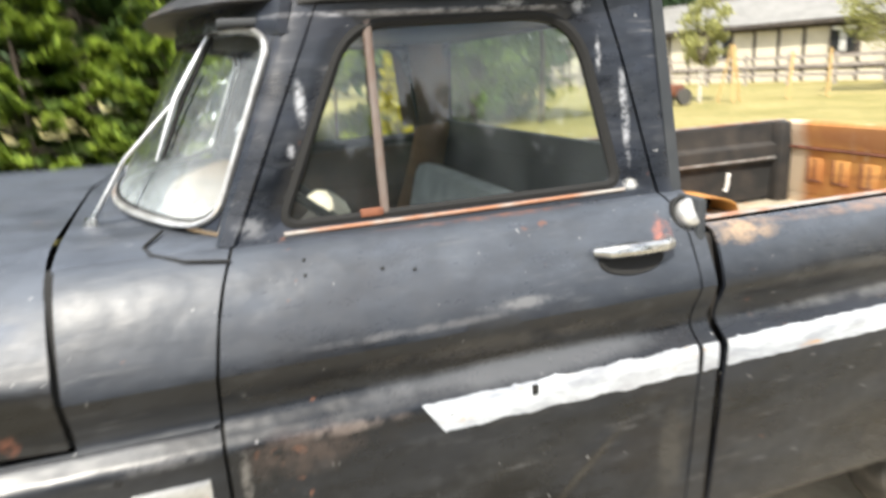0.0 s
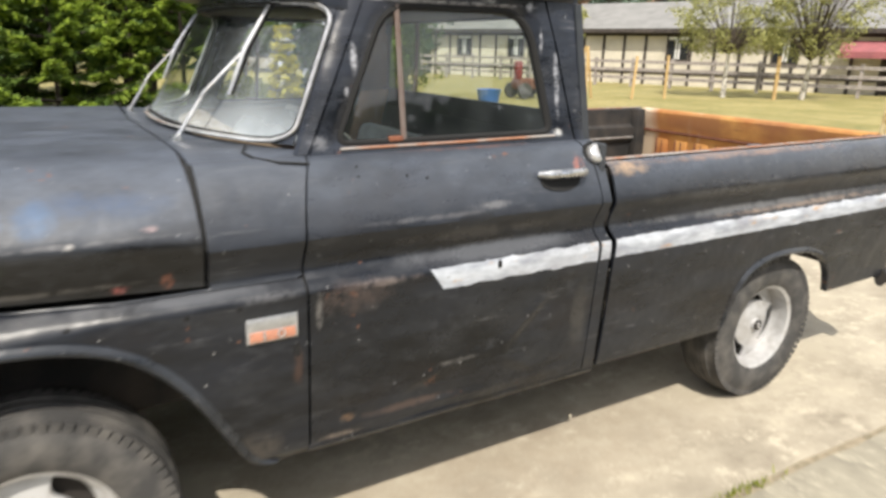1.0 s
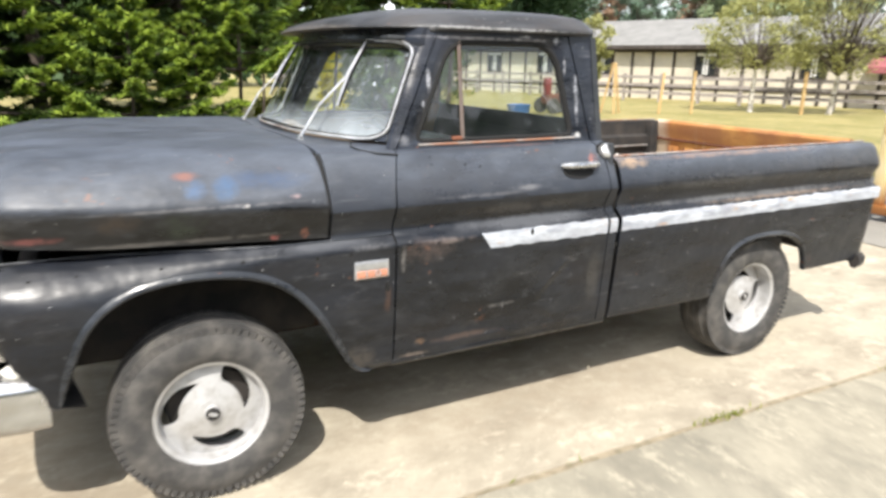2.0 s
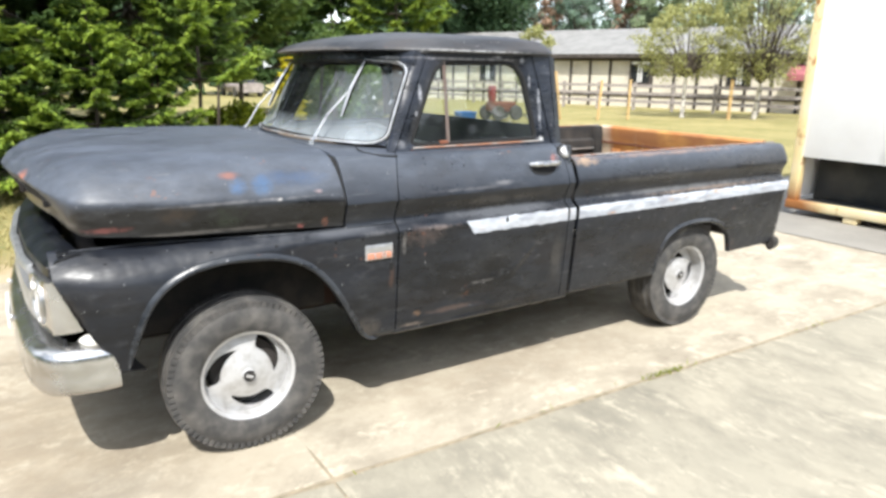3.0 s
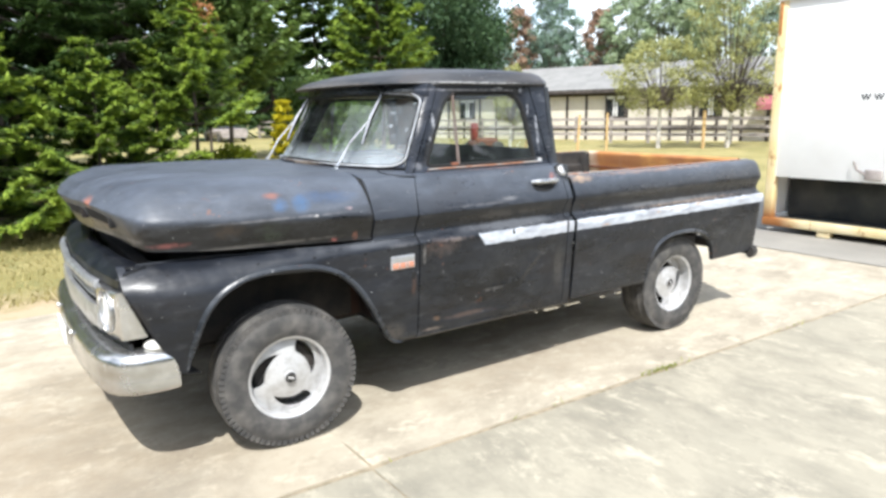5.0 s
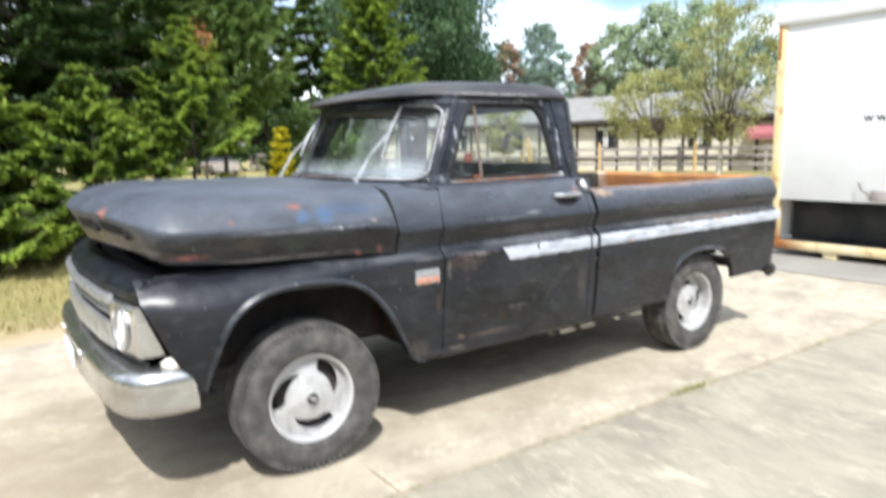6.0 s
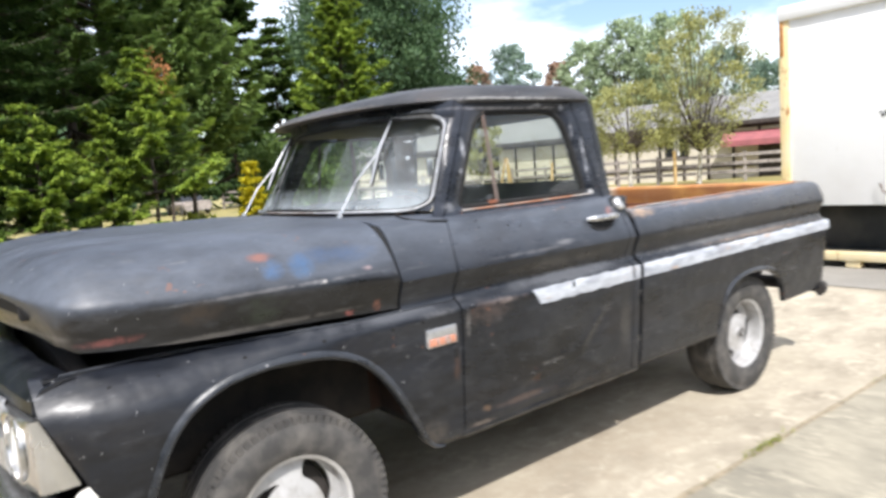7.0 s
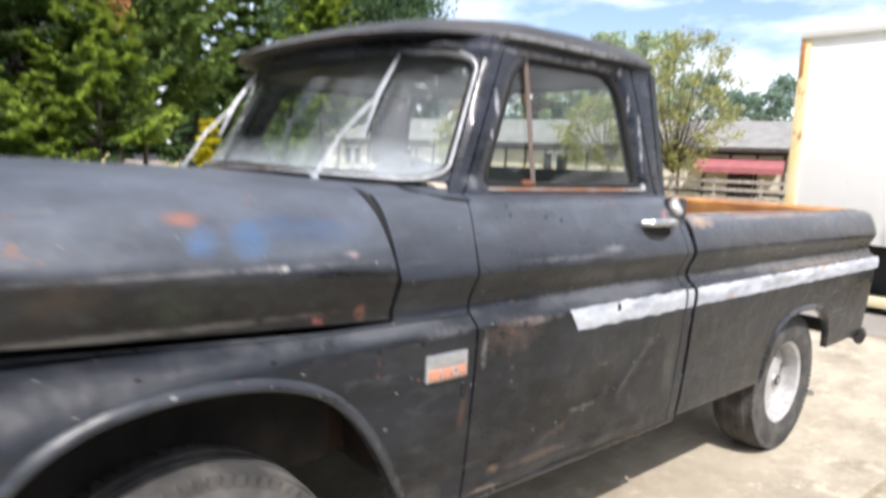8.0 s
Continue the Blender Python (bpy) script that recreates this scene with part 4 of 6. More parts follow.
# grille: frame, bars, lamps
grille_back = part("grille", box(-0.70, -0.66, 0.14, 1.76, 0.64, 0.89, 0.006), SEAM, truck, "dull aluminium grille between the headlamps")


def nose_x(w):
    return float(np.interp(abs(w), [0, 0.5, 0.8, 0.92], [-0.788, -0.766, -0.722, -0.695]))


for zc, hh, dd in ((0.868, 0.020, 0.02), (0.823, 0.006, -0.006), (0.800, 0.005, -0.006), (0.715, 0.052, 0.016)):
    rows = [[(nose_x(w) - dd * 0.6, MID - w, zc + hh), (nose_x(w) - dd, MID - w, zc + hh * 0.4), (nose_x(w) - dd, MID - w, zc - hh * 0.4), (nose_x(w) - dd * 0.6, MID - w, zc - hh)] for w in span(-0.66, 0.66, 21)]
    part("grille_bar", thicken(grid(rows), (0.02, 0, 0)), ALU, grille_back)
for sgn in (1, -1):
    # bezel: a deep rounded housing with the lamp set back in it
    face_out = smooth_poly([(0.635, 0.668), (0.902, 0.668), (0.902, 0.872), (0.635, 0.872)], 0.03, 4)
    hole = [(0.765 + 0.094 * math.cos(q), 0.770 + 0.094 * math.sin(q)) for q in span(0, 2 * math.pi, 33)[:-1]]
    rg = ring2d(face_out, hole, 64, 3)
    sheets = [[(-0.756 + 0.046 * max(0.0, (w - 0.635) / 0.267) ** 1.4 + 0.010 * (k == 2), MID - sgn * w, z) for w, z in row] for k, row in enumerate(rg)]
    tunnel = [[(x + 0.05, y, z) for x, y, z in sheets[0]]] + sheets
    wrap = []
    for v in span(0, 1, 9):
        z = 0.872 - 0.204 * v
        back = float(np.interp(z, [0.65, 0.872], [-0.600, -0.685]))
        wrap.append([(back, MID - sgn * 0.912, z), (back - 0.03, MID - sgn * 0.916, z), (-0.692, MID - sgn * 0.914, z), (-0.703, MID - sgn * 0.908, z), (-0.708, MID - sgn * 0.896, z)])
    top_ = grid([[(xf, MID - sgn * w, 0.872), (-0.685, MID - sgn * w, 0.876), (-0.66, MID - sgn * w, 0.872)] for w, xf in ((0.905, -0.702), (0.8, -0.734), (0.64, -0.754))])
    low_ = grid([[(xf, MID - sgn * w, 0.668), (-0.62, MID - sgn * w, 0.666)] for w, xf in ((0.905, -0.702), (0.8, -0.734), (0.64, -0.754))])
    bez = part("headlamp_bezel", join(grid(tunnel, True), thicken(grid(wrap), (0, 0.008 * sgn, 0)), top_, low_), BUMPER, truck, "tarnished bright headlamp bezel")
    c = (-0.722, MID - sgn * 0.765, 0.770)
    part("headlamp_ring", lathe([(0.094, 0.0), (0.096, -0.012), (0.086, -0.016), (0.082, -0.004)], c, 32, "x"), CHROME, bez)
    part("headlamp_glass", lathe([(0.0, -0.024), (0.04, -0.020), (0.07, -0.012), (0.086, 0.0)], c, 32, "x"), LAMP, bez, "round clear headlamp")
    part("parking_lamp", moved(lathe([(0.0, -0.016), (0.03, -0.013), (0.046, -0.003), (0.05, 0.02)], (0, 0, 0), 20), pose(-0.588, MID - sgn * 0.925, 0.628, 0, 0, -35 * sgn + (180 if sgn < 0 else 0)) @ Matrix.Diagonal((1, 1, 0.42, 1))), LENS, truck, "small white parking lamp")
# valance between grille and bumper
part("front_valance", thicken(grid([[(nose_x(w) + 0.02, MID - w, 0.645), (nose_x(w) + 0.03, MID - w, 0.58), (nose_x(w) + 0.08, MID - w, 0.50)] for w in span(-0.90, 0.90, 15)]), (0.012, 0, 0)), PAINT, truck)

# Pan added to stop a sun streak between bumper and valance.
part("splash_pan", thicken(grid([[(nose_x(w) - 0.045, MID - w, 0.50), (nose_x(w) + 0.08, MID - w, 0.495), (nose_x(w) + 0.30, MID - w, 0.46)] for w in span(-0.90, 0.90, 9)]), (0, 0, -0.008)), CHASSIS, truck)
# chrome bumper
BUMP = [(-0.508, 0.962), (-0.58, 0.968), (-0.65, 0.962), (-0.70, 0.945), (-0.745, 0.915), (-0.775, 0.87), (-0.80, 0.79), (-0.818, 0.66), (-0.832, 0.45), (-0.842, 0.2), (-0.845, 0.0)]
path = [(x, w) for x, w in BUMP] + [(x, -w) for x, w in BUMP[-2::-1]]
rows = []
for i, (x, w) in enumerate(path):
    a, b = Vector(path[max(i - 1, 0)]), Vector(path[min(i + 1, len(path) - 1)])
    t = (b - a).normalized()
    nrm = Vector((-t.y, t.x)) * -1
    if nrm.dot(Vector((-1, 0)) + Vector((0, w))) < 0:
        nrm = -nrm
    row = []
    for z, d in ((0.616, -0.105), (0.612, -0.05), (0.600, -0.016), (0.572, 0.0), (0.53, -0.002), (0.508, -0.008), (0.492, -0.006), (0.455, 0.0), (0.432, -0.012), (0.425, -0.032)):
        row.append((x + nrm.x * d, MID - (w + nrm.y * d), z))
    rows.append(row)
part("front_bumper", thicken(grid(rows), (0.006, 0, -0.002)), BUMPER, truck, "tarnished chrome front bumper", 60)
for w in (0.30, -0.30):
    part("bumper_bolt", lathe([(0.0, -0.012), (0.014, -0.010), (0.018, 0.002)], (-0.84, MID - w, 0.57), 12, "x"), CHROME, truck)
part("number_plate", box(-0.862, -0.852, MID - 0.15, MID + 0.15, 0.47, 0.56, 0.003), WHITEPAINT, truck, "white plate on the bumper")

# cowl top between hood and windshield
WS_LOW = lambda w: (0.485 + 0.26 * (abs(w) / 0.80) ** 2.4, 1.292 + 0.012 * (1 - (abs(w) / 0.80) ** 2))
WS_TOP = lambda w: (0.705 + 0.205 * (abs(w) / 0.745) ** 2.0, 1.672 + 0.016 * (1 - (abs(w) / 0.745) ** 2))
rows = []
for w in span(-0.84, 0.84, 41):
    xe, ze = WS_LOW(min(abs(w), 0.80))
    xr = float(np.interp(abs(w), [0, 0.84], [0.406, 0.452]))
    zr = float(np.interp(abs(w), [0, 0.4, 0.7, 0.8, 0.84], [1.300, 1.297, 1.288, 1.277, 1.268]))
    if abs(w) > 0.80:
        xe, ze = 0.765, float(np.interp(abs(w), [0.80, 0.84], [1.285, 1.268]))
    rows.append([(xr + (xe + 0.012 - xr) * k, MID - w, zr + (ze - 0.012 - zr) * k - 0.006 * math.sin(math.pi * k)) for k in (0, 0.25, 0.5, 0.75, 1.0)])
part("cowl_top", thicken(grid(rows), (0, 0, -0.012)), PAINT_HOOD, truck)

both("cowl_seam", tube([(0.635, MID - 0.70, 1.289), (0.605, MID - 0.785, 1.279), (0.62, MID - 0.83, 1.271), (0.68, MID - 0.868, 1.259), (0.762, MID - 0.880, 1.252)], 0.0035, 5), SEAM)
# windshield, trim and wipers
ws = [[(WS_LOW(w0)[0] + (WS_TOP(w0)[0] - WS_LOW(w0)[0]) * k, MID - w0 * (1 + (0.745 / 0.80 - 1) * k), WS_LOW(w0)[1] + (WS_TOP(w0)[1] - WS_LOW(w0)[1]) * k) for k in span(0, 1, 13)] for w0 in span(-0.80, 0.80, 41)]
windshield = part("windshield", grid(ws), GLASS_WS, truck, "dusty curved windshield glass")
windshield.visible_shadow = False


def ws_point(a, b):
    """A place on the glass: a from -1 to 1 across, b from 0 to 1 up."""
    w0 = 0.80 * a
    w1 = 0.745 * a
    lo, hi = WS_LOW(w0), WS_TOP(w1)
    return Vector((lo[0] + (hi[0] - lo[0]) * b, MID - (w0 + (w1 - w0) * b), lo[1] + (hi[1] - lo[1]) * b))


loop = []
for a, b, c, d in ((-1, 0, 1, 0), (1, 0, 1, 1), (1, 1, -1, 1), (-1, 1, -1, 0)):
    for k in span(0, 1, 31)[:-1]:
        p = (a + (c - a) * k, b + (d - b) * k)
        ax, bx = abs(p[0]), p[1]
        ca, cb = 0.88, 0.14
        e = max(0, (ax - ca) / (1 - ca))
        f = max(0, (cb - bx) / cb, (bx - (1 - cb)) / cb)
        r = math.hypot(e, f)
        if e > 0 and f > 0 and r > 1:
            ax = ca + (1 - ca) * e / r
            bx = cb - cb * f / r if bx < 0.5 else 1 - cb + cb * f / r
        loop.append(ws_point(math.copysign(ax, p[0]), bx) + Vector((-0.006, 0, 0.004)))
for a_, b_ in ((1, 0), (-1, 0), (1, 1), (-1, 1)):
    corner = ws_point(a_, b_) + Vector((-0.004, 0, 0.002))
    near = [p for p in loop if (p - corner).length < 0.16]
    near.sort(key=lambda p: (p - ws_point(a_ * 0.8, b_)).length)
    gus = [tuple(corner)] + [tuple(p) for p in near]
    part("corner_gusset", thicken((gus, [(0, q, q + 1) for q in range(1, len(gus) - 1)]), (0.004, 0, 0)), PAINT_FRAME, truck)
for bright in (loop[18:69], loop[82:] + loop[:13]):
    part("windshield_trim", tube(bright, [0.0125 * min(1.0, (k + 2) / 8, (len(bright) + 1 - k) / 8) for k in range(len(bright))], 10, False, 0.55), TRIM, truck, "bright windshield trim")
part("lower_trim", tube(loop[11:21], 0.007, 8, False, 0.6), BAR, truck, "dull weathered lower trim")
# Same trim in a dark material: the visor's shade is in its colour.
part("upper_trim", tube(loop[64:87], 0.0085, 8, False, 0.6), CHASSIS, truck, "top trim coloured dark for the visor's shade")
part("windshield_seal", tube([p + (ws_point(0, 0.5) - p).normalized() * 0.016 + Vector((0.004, 0, 0)) for p in loop], 0.006, 6, True), SEAM, truck)
for piv, a1, a2 in ((Vector((0.476, 0.42, 1.290)), 0.69, 0.69), (Vector((0.455, 1.40, 1.294)), -0.56, -0.56)):
    mid_ = ws_point(a1, 0.64) + Vector((-0.030, 0, 0.008))
    wiper = part("wiper", join(tube([piv, piv.lerp(mid_, 0.5) + Vector((-0.02, 0, 0.005)), mid_], [0.007, 0.005, 0.004], 8), lathe([(0.0, 0.016), (0.012, 0.014), (0.015, 0.0), (0.016, -0.02)], piv, 16, "z")), CHROME, truck, "bright wiper arm")
    lo_, hi_ = ws_point(a2, 0.30) + Vector((-0.020, 0, 0.006)), ws_point(a2, 0.985) + Vector((-0.020, 0, 0.006))
    blade = part("wiper_blade", tube([lo_, lo_.lerp(hi_, 0.5) + Vector((-0.012, 0, 0.004)), hi_], [0.004, 0.008, 0.004], 6), ALU, wiper, "dull metal blade holder")
    part("rubber_edge", tube([lo_ + Vector((0.012, 0.004, 0)), lo_.lerp(hi_, 0.5) + Vector((0.004, 0.008, 0.002)), hi_ + Vector((0.012, 0.004, 0))], [0.004, 0.006, 0.004], 6), SEAM, blade)

# greenhouse sides: door frames, pillars
def lean(z):
    return MID - float(np.interp(z, [1.262, 1.268, 1.72], [0.845, 0.842, 0.760]))


FRAME_OUT = [(0.776, 1.264), (1.742, 1.264), (1.728, 1.32), (1.672, 1.60), (1.636, 1.734), (1.001, 1.734)]
WINDOW = smooth_poly([(0.862, 1.290), (1.650, 1.292), (1.578, 1.690), (1.052, 1.682)], [0.05, 0.04, 0.13, 0.09], 7)
fr = ring2d(FRAME_OUT, WINDOW, 80, 4)
sheet_rows = []
for k, row in enumerate(fr):
    inset = (0.016, 0.002, 0.0, 0.0)[k]
    sheet_rows.append([(x, lean(z) + inset, z) for x, z in row])
frame_shape = thicken(grid(sheet_rows, True), (0, 0.035, 0))
for d, mir in zip(doors, (False, True)):
    part("window_frame", mirror(frame_shape) if mir else frame_shape, PAINT_FRAME, d, "black door window frame with chipped paint")
    def put(name, s, mat, lab="", d=d, mir=mir):
        return part(name, mirror(s) if mir else s, mat, d, lab)
    c2 = tuple(np.mean(WINDOW, axis=0))
    vent_bar = [(1.083, lean(1.285) + 0.014, 1.280), (1.088, lean(1.5) + 0.014, 1.5), (1.092, lean(1.69) + 0.014, 1.692)]
    put("vent_bar", tube(vent_bar, 0.0095, 8, False, 0.6), VENTBAR, "rust-browned vent window bar")
    gl = ring2d(WINDOW, [(c2[0] + 0.002 * math.cos(q), c2[1] + 0.002 * math.sin(q)) for q in span(0, 6.0, 12)], 64, 3)
    g = put("window_glass", grid([[(x, lean(z) + 0.024, z) for x, z in r] for r in gl], True), GLASS, "dusty door glass")
    g.visible_shadow = False
    put("window_sill", tube([(0.87, lean(1.28) - 0.001, 1.281), (1.25, lean(1.28) - 0.003, 1.282), (1.655, lean(1.28) - 0.001, 1.285)], 0.0045, 8), SILLRUST, "rusty sill under the door glass")
    put("window_channel", tube([(x, lean(z) + 0.020, z) for x, z in WINDOW], 0.013, 6, True), SEAM)
    put("vent_latch", box(1.03, 1.078, lean(1.3) + 0.004, lean(1.3) + 0.02, 1.293, 1.309, 0.003), DARKRUST)
    # handle
    hz, hy = 1.172, MID - wide(1.172)
    # Dark disc on the door skin stands for the cup's shade.
    put("handle_cup", moved(lathe([(0.0, -0.0015), (0.06, -0.002), (0.08, -0.004), (0.086, 0.004)], (0, 0, 0), 28), pose(1.605, MID - wide(hz - 0.022) - 0.002, hz - 0.022, -26, 0, 0) @ Matrix.Diagonal((1, 1, 0.44, 1))), SEAM)
    h = put("door_handle", tube([(1.515, hy - 0.008, hz + 0.004), (1.535, hy - 0.034, hz + 0.007), (1.60, hy - 0.044, hz + 0.008), (1.665, hy - 0.040, hz + 0.006), (1.690, hy - 0.028, hz + 0.004), (1.70, hy - 0.006, hz + 0.002)], [0.010, 0.014, 0.015, 0.014, 0.016, 0.018], 10), CHROME, "chrome door handle")
    # door inside
    ins = side_sheet(span(XD0 + 0.03, XD1 - 0.03, 6), lambda x: 0.45, lambda x: 1.262)
    put("door_lining", thicken(([(a, b + 0.075, c) for a, b, c in ins[0]], ins[1]), (0, 0.01, 0)), BROWN, "brown inner door lining")
a_rows = []
for k in span(0, 1, 9):
    z = 1.270 + 0.466 * k
    seam = Vector((0.769 + 0.227 * k, lean(z), z))
    kk = min(1.0, max(0, (z - 1.293) / 0.378))
    g_ = ws_point(1.0, kk) + Vector((0, 0, z - (1.293 + 0.378 * kk)))
    if k > 0.9:
        g_ = g_ + Vector((0.015, 0, 0))
    a_rows.append([tuple(seam), tuple(seam.lerp(g_, 0.35) + Vector((-0.016, -0.006, 0))), tuple(seam.lerp(g_, 0.7) + Vector((-0.014, -0.003, 0))), tuple(g_)])
both("windshield_pillar", thicken(grid(a_rows), (0.03, 0.02, 0)), PAINT_FRAME)
b_rows = []
for k in span(0, 1, 9):
    z = 1.262 + 0.476 * k
    xs_ = float(np.interp(z, [1.264, 1.32, 1.60, 1.735], [1.751, 1.736, 1.680, 1.643]))
    xe_ = 1.812 - 0.015 * k
    b_rows.append([(xs_, lean(z), z), (xs_ + (xe_ - xs_) * 0.5, lean(z) - 0.002, z), (xe_ - 0.012, lean(z) + 0.004, z), (xe_, lean(z) + 0.025, z)])
both("rear_pillar", thicken(grid(b_rows), (0, 0.02, 0)), PAINT_FRAME)
lining = grid([[(1.72 - 0.010 * i, lean(0.85 + 0.07 * i if i > 6 else 1.27) + 0.05, 0.85 + 0.07 * i), (1.755, lean(0.85 + 0.07 * i if i > 6 else 1.27) + 0.052, 0.85 + 0.07 * i)] for i in range(13)])
part("pillar_lining", thicken(lining, (0, 0.01, 0)), INNER, truck)
part("pillar_lining", mirror(thicken(lining, (0, 0.01, 0))), BROWN, truck, "brown bare inner corner of the cab")

trim_ = grid([[(1.47 + 0.155 * u ** 0.8, MID + 0.755, 0.90 + 0.435 * u), (1.68 + 0.105 * u, MID + 0.755, 0.90 + 0.445 * u)] for u in span(0, 1, 9)])
part("pillar_trim", thicken(trim_, (0, -0.012, 0)), TAN, truck, "tan inner pillar trim")
post_ = grid([[(1.575 - 0.04 * u, MID + 0.79 - 0.03 * u, 1.34 + 0.35 * u), (1.785 + 0.02 * u, MID + 0.79 - 0.03 * u, 1.34 + 0.35 * u)] for u in span(0, 1, 7)])
part("pillar_cover", thicken(post_, (0, -0.012, 0)), BROWN, truck, "dark brown inner cab corner")

# cab back with its wide window
BACK_OUT = [(-0.845, 1.262), (0.845, 1.262), (0.765, 1.72), (-0.765, 1.72)]
BACK_WIN = smooth_poly([(-0.805, 1.35), (0.805, 1.35), (0.745, 1.68), (-0.745, 1.68)], 0.06, 6)
bk = ring2d(BACK_OUT, BACK_WIN, 60, 3)
part("cab_back", thicken(grid([[(1.812 - 0.03 * (z - 1.262), MID - w, z) for w, z in r] for r in bk], True), (-0.03, 0, 0)), INNER, truck)
part("cab_back_lower", box(1.785, 1.812, MID - 0.94, MID + 0.94, 0.44, 1.262, 0.01), INNER, truck)
c2 = (0.0, 1.5)
gl = ring2d(BACK_WIN, [(0.002 * math.cos(q), 1.5 + 0.002 * math.sin(q)) for q in span(0, 6.0, 12)], 60, 3)
g = part("rear_glass", grid([[(1.79, MID - w, z) for w, z in r] for r in gl], True), GLASS, truck, "dusty rear window")
g.visible_shadow = False

# roof with a visor-like front overhang
def roof_outline(z, grow):
    pts = []
    half = [(0.618, 0.0), (0.626, 0.2), (0.656, 0.4), (0.726, 0.58), (0.815, 0.690), (0.905, 0.745), (0.985, 0.782), (1.1, 0.802), (1.4, 0.804), (1.62, 0.80), (1.74, 0.785), (1.80, 0.75), (1.835, 0.68), (1.845, 0.5), (1.848, 0.25), (1.85, 0.0)]
    for x, w in half + [(x, -w) for x, w in half[-2:0:-1]]:
        d = Vector((x - 1.27, w))
        e = d * (1 - grow / max(d.length, 0.1))
        pts.append((1.27 + e.x, MID - e.y, z))
    return pts


def crown(p, h):
    return h * max(0.0, 1 - ((p[0] - 1.3) / 0.72) ** 2) ** 0.6 * max(0.0, 1 - ((p[1] - MID) / 0.86) ** 2) ** 0.6


rr = []
for z, gr in ((1.714, 0.12), (1.712, 0.03), (1.711, 0.012), (1.713, 0.002), (1.719, 0.0), (1.727, 0.003), (1.737, 0.010), (1.750, 0.026), (1.766, 0.055), (1.780, 0.10), (1.790, 0.17), (1.796, 0.25), (1.80, 0.34), (1.804, 0.45), (1.805, 0.52), (1.806, 0.56)):
    row = []
    for x, y, zz in roof_outline(z, gr):
        k = float(np.interp(x, [0.66, 0.80, 1.05, 1.30], [0.42, 0.55, 0.85, 1.0]))
        up_ = crown((x, y), 0.018) if gr > 0.05 and z > 1.72 else 0.0
        row.append((x, y, 1.732 + (zz - 1.712) * (k + (1 - k) * min(1.0, gr / 0.5)) + up_))
    rr.append(row)
rv, rf = grid(rr, True)
n_ = len(rr[0])
rf.append(tuple(range(len(rv) - n_, len(rv))))
rf.append(tuple(range(n_))[::-1])
part("roof", (rv, rf), PAINT_ROOF, truck, "faded black roof with a visor lip", 50)
part("header_panel", thicken(grid([[tuple(ws_point(q, 0.985) + Vector((-0.008, 0, 0.0))), tuple(ws_point(q, 1.0) + Vector((-0.012, 0, 0.012))), tuple(ws_point(q, 1.0) + Vector((0.0, 0, 0.062)))] for q in span(-1.03, 1.03, 37)]), (0.02, 0, 0)), PAINT_FRAME, truck)
drip = [(0.955, 0.192, 1.728), (1.0, 0.180, 1.733), (1.3, 0.17, 1.737), (1.62, 0.176, 1.735), (1.76, 0.196, 1.730)]
both("drip_rail", tube(drip, 0.011, 8), PAINT_ROOF)

# cab inside
part("headliner", box(0.80, 1.78, 0.25, 1.65, 1.688, 1.703, 0.004), INNER, truck)
part("cab_floor", box(0.62, 1.80, 0.06, 1.84, 0.44, 0.47, 0.004), CHASSIS, truck)
part("firewall", box(0.585, 0.61, 0.10, 1.80, 0.44, 1.18, 0.006), CHASSIS, truck)
dash = [[(x, MID - w, z) for x, z in ((0.60 + 0.20 * abs(w / 0.8) ** 2.4, 1.262), (0.69 + 0.13 * (w / 0.8) ** 2, 1.255), (0.79 + 0.05 * (w / 0.8) ** 2, 1.240), (0.845, 1.21), (0.82, 1.15), (0.78, 1.05), (0.74, 1.0))] for w in span(-0.77, 0.77, 15)]
part("dashboard", thicken(grid(dash), (0, 0, -0.01)), DASH, truck, "dusty brown dashboard")
part("seat_cushion", box(1.08, 1.62, 0.20, 1.70, 0.62, 0.84, 0.05), VINYL, truck)
back_rest = moved(box(-0.08, 0.08, 0.20, 1.70, -0.26, 0.26, 0.05), pose(1.62, 0, 0.915, 0, 14, 0))
part("seat_back", back_rest, VINYL, truck, "grey vinyl bench seat back")
wheel_c, tilt = Vector((1.02, 0.52, 1.24)), pose(0, 0, 0, 0, -52, 0).to_3x3()
rim = [wheel_c + tilt @ Vector((0.0, 0.2 * math.cos(q), 0.2 * math.sin(q))) for q in span(0, 2 * math.pi, 33)[:-1]]
steer = part("steering_wheel", tube(rim, 0.012, 8, True), CHASSIS, truck, "thin dark steering wheel")
part("steering_spoke", tube([rim[0], wheel_c, rim[16]], 0.010, 6), CHASSIS, steer)
part("horn_button", moved(lathe([(0.0, -0.045), (0.03, -0.042), (0.055, -0.028), (0.065, 0.0)], (0, 0, 0), 24, "x"), Matrix.Translation(wheel_c) @ pose(0, 0, 0, 0, -52, 0) @ Matrix.Rotation(math.pi, 4, "Z")), WALL, steer, "cream horn button")
part("steering_column", tube([wheel_c, wheel_c + Vector((-0.33, 0, -0.25))], 0.03, 10), CHASSIS, steer)

# fuel cap on the cab corner
cap_c = (1.786, MID - wide(1.222) - 0.004, 1.222)
fuel = part("fuel_cap", moved(lathe([(0.0, -0.026), (0.022, -0.025), (0.030, -0.021), (0.034, -0.014), (0.036, -0.004), (0.034, 0.012)], (0, 0, 0), 28), pose(*cap_c, -28, 0, 0)), TRIM, truck, "round bright fuel filler cap")
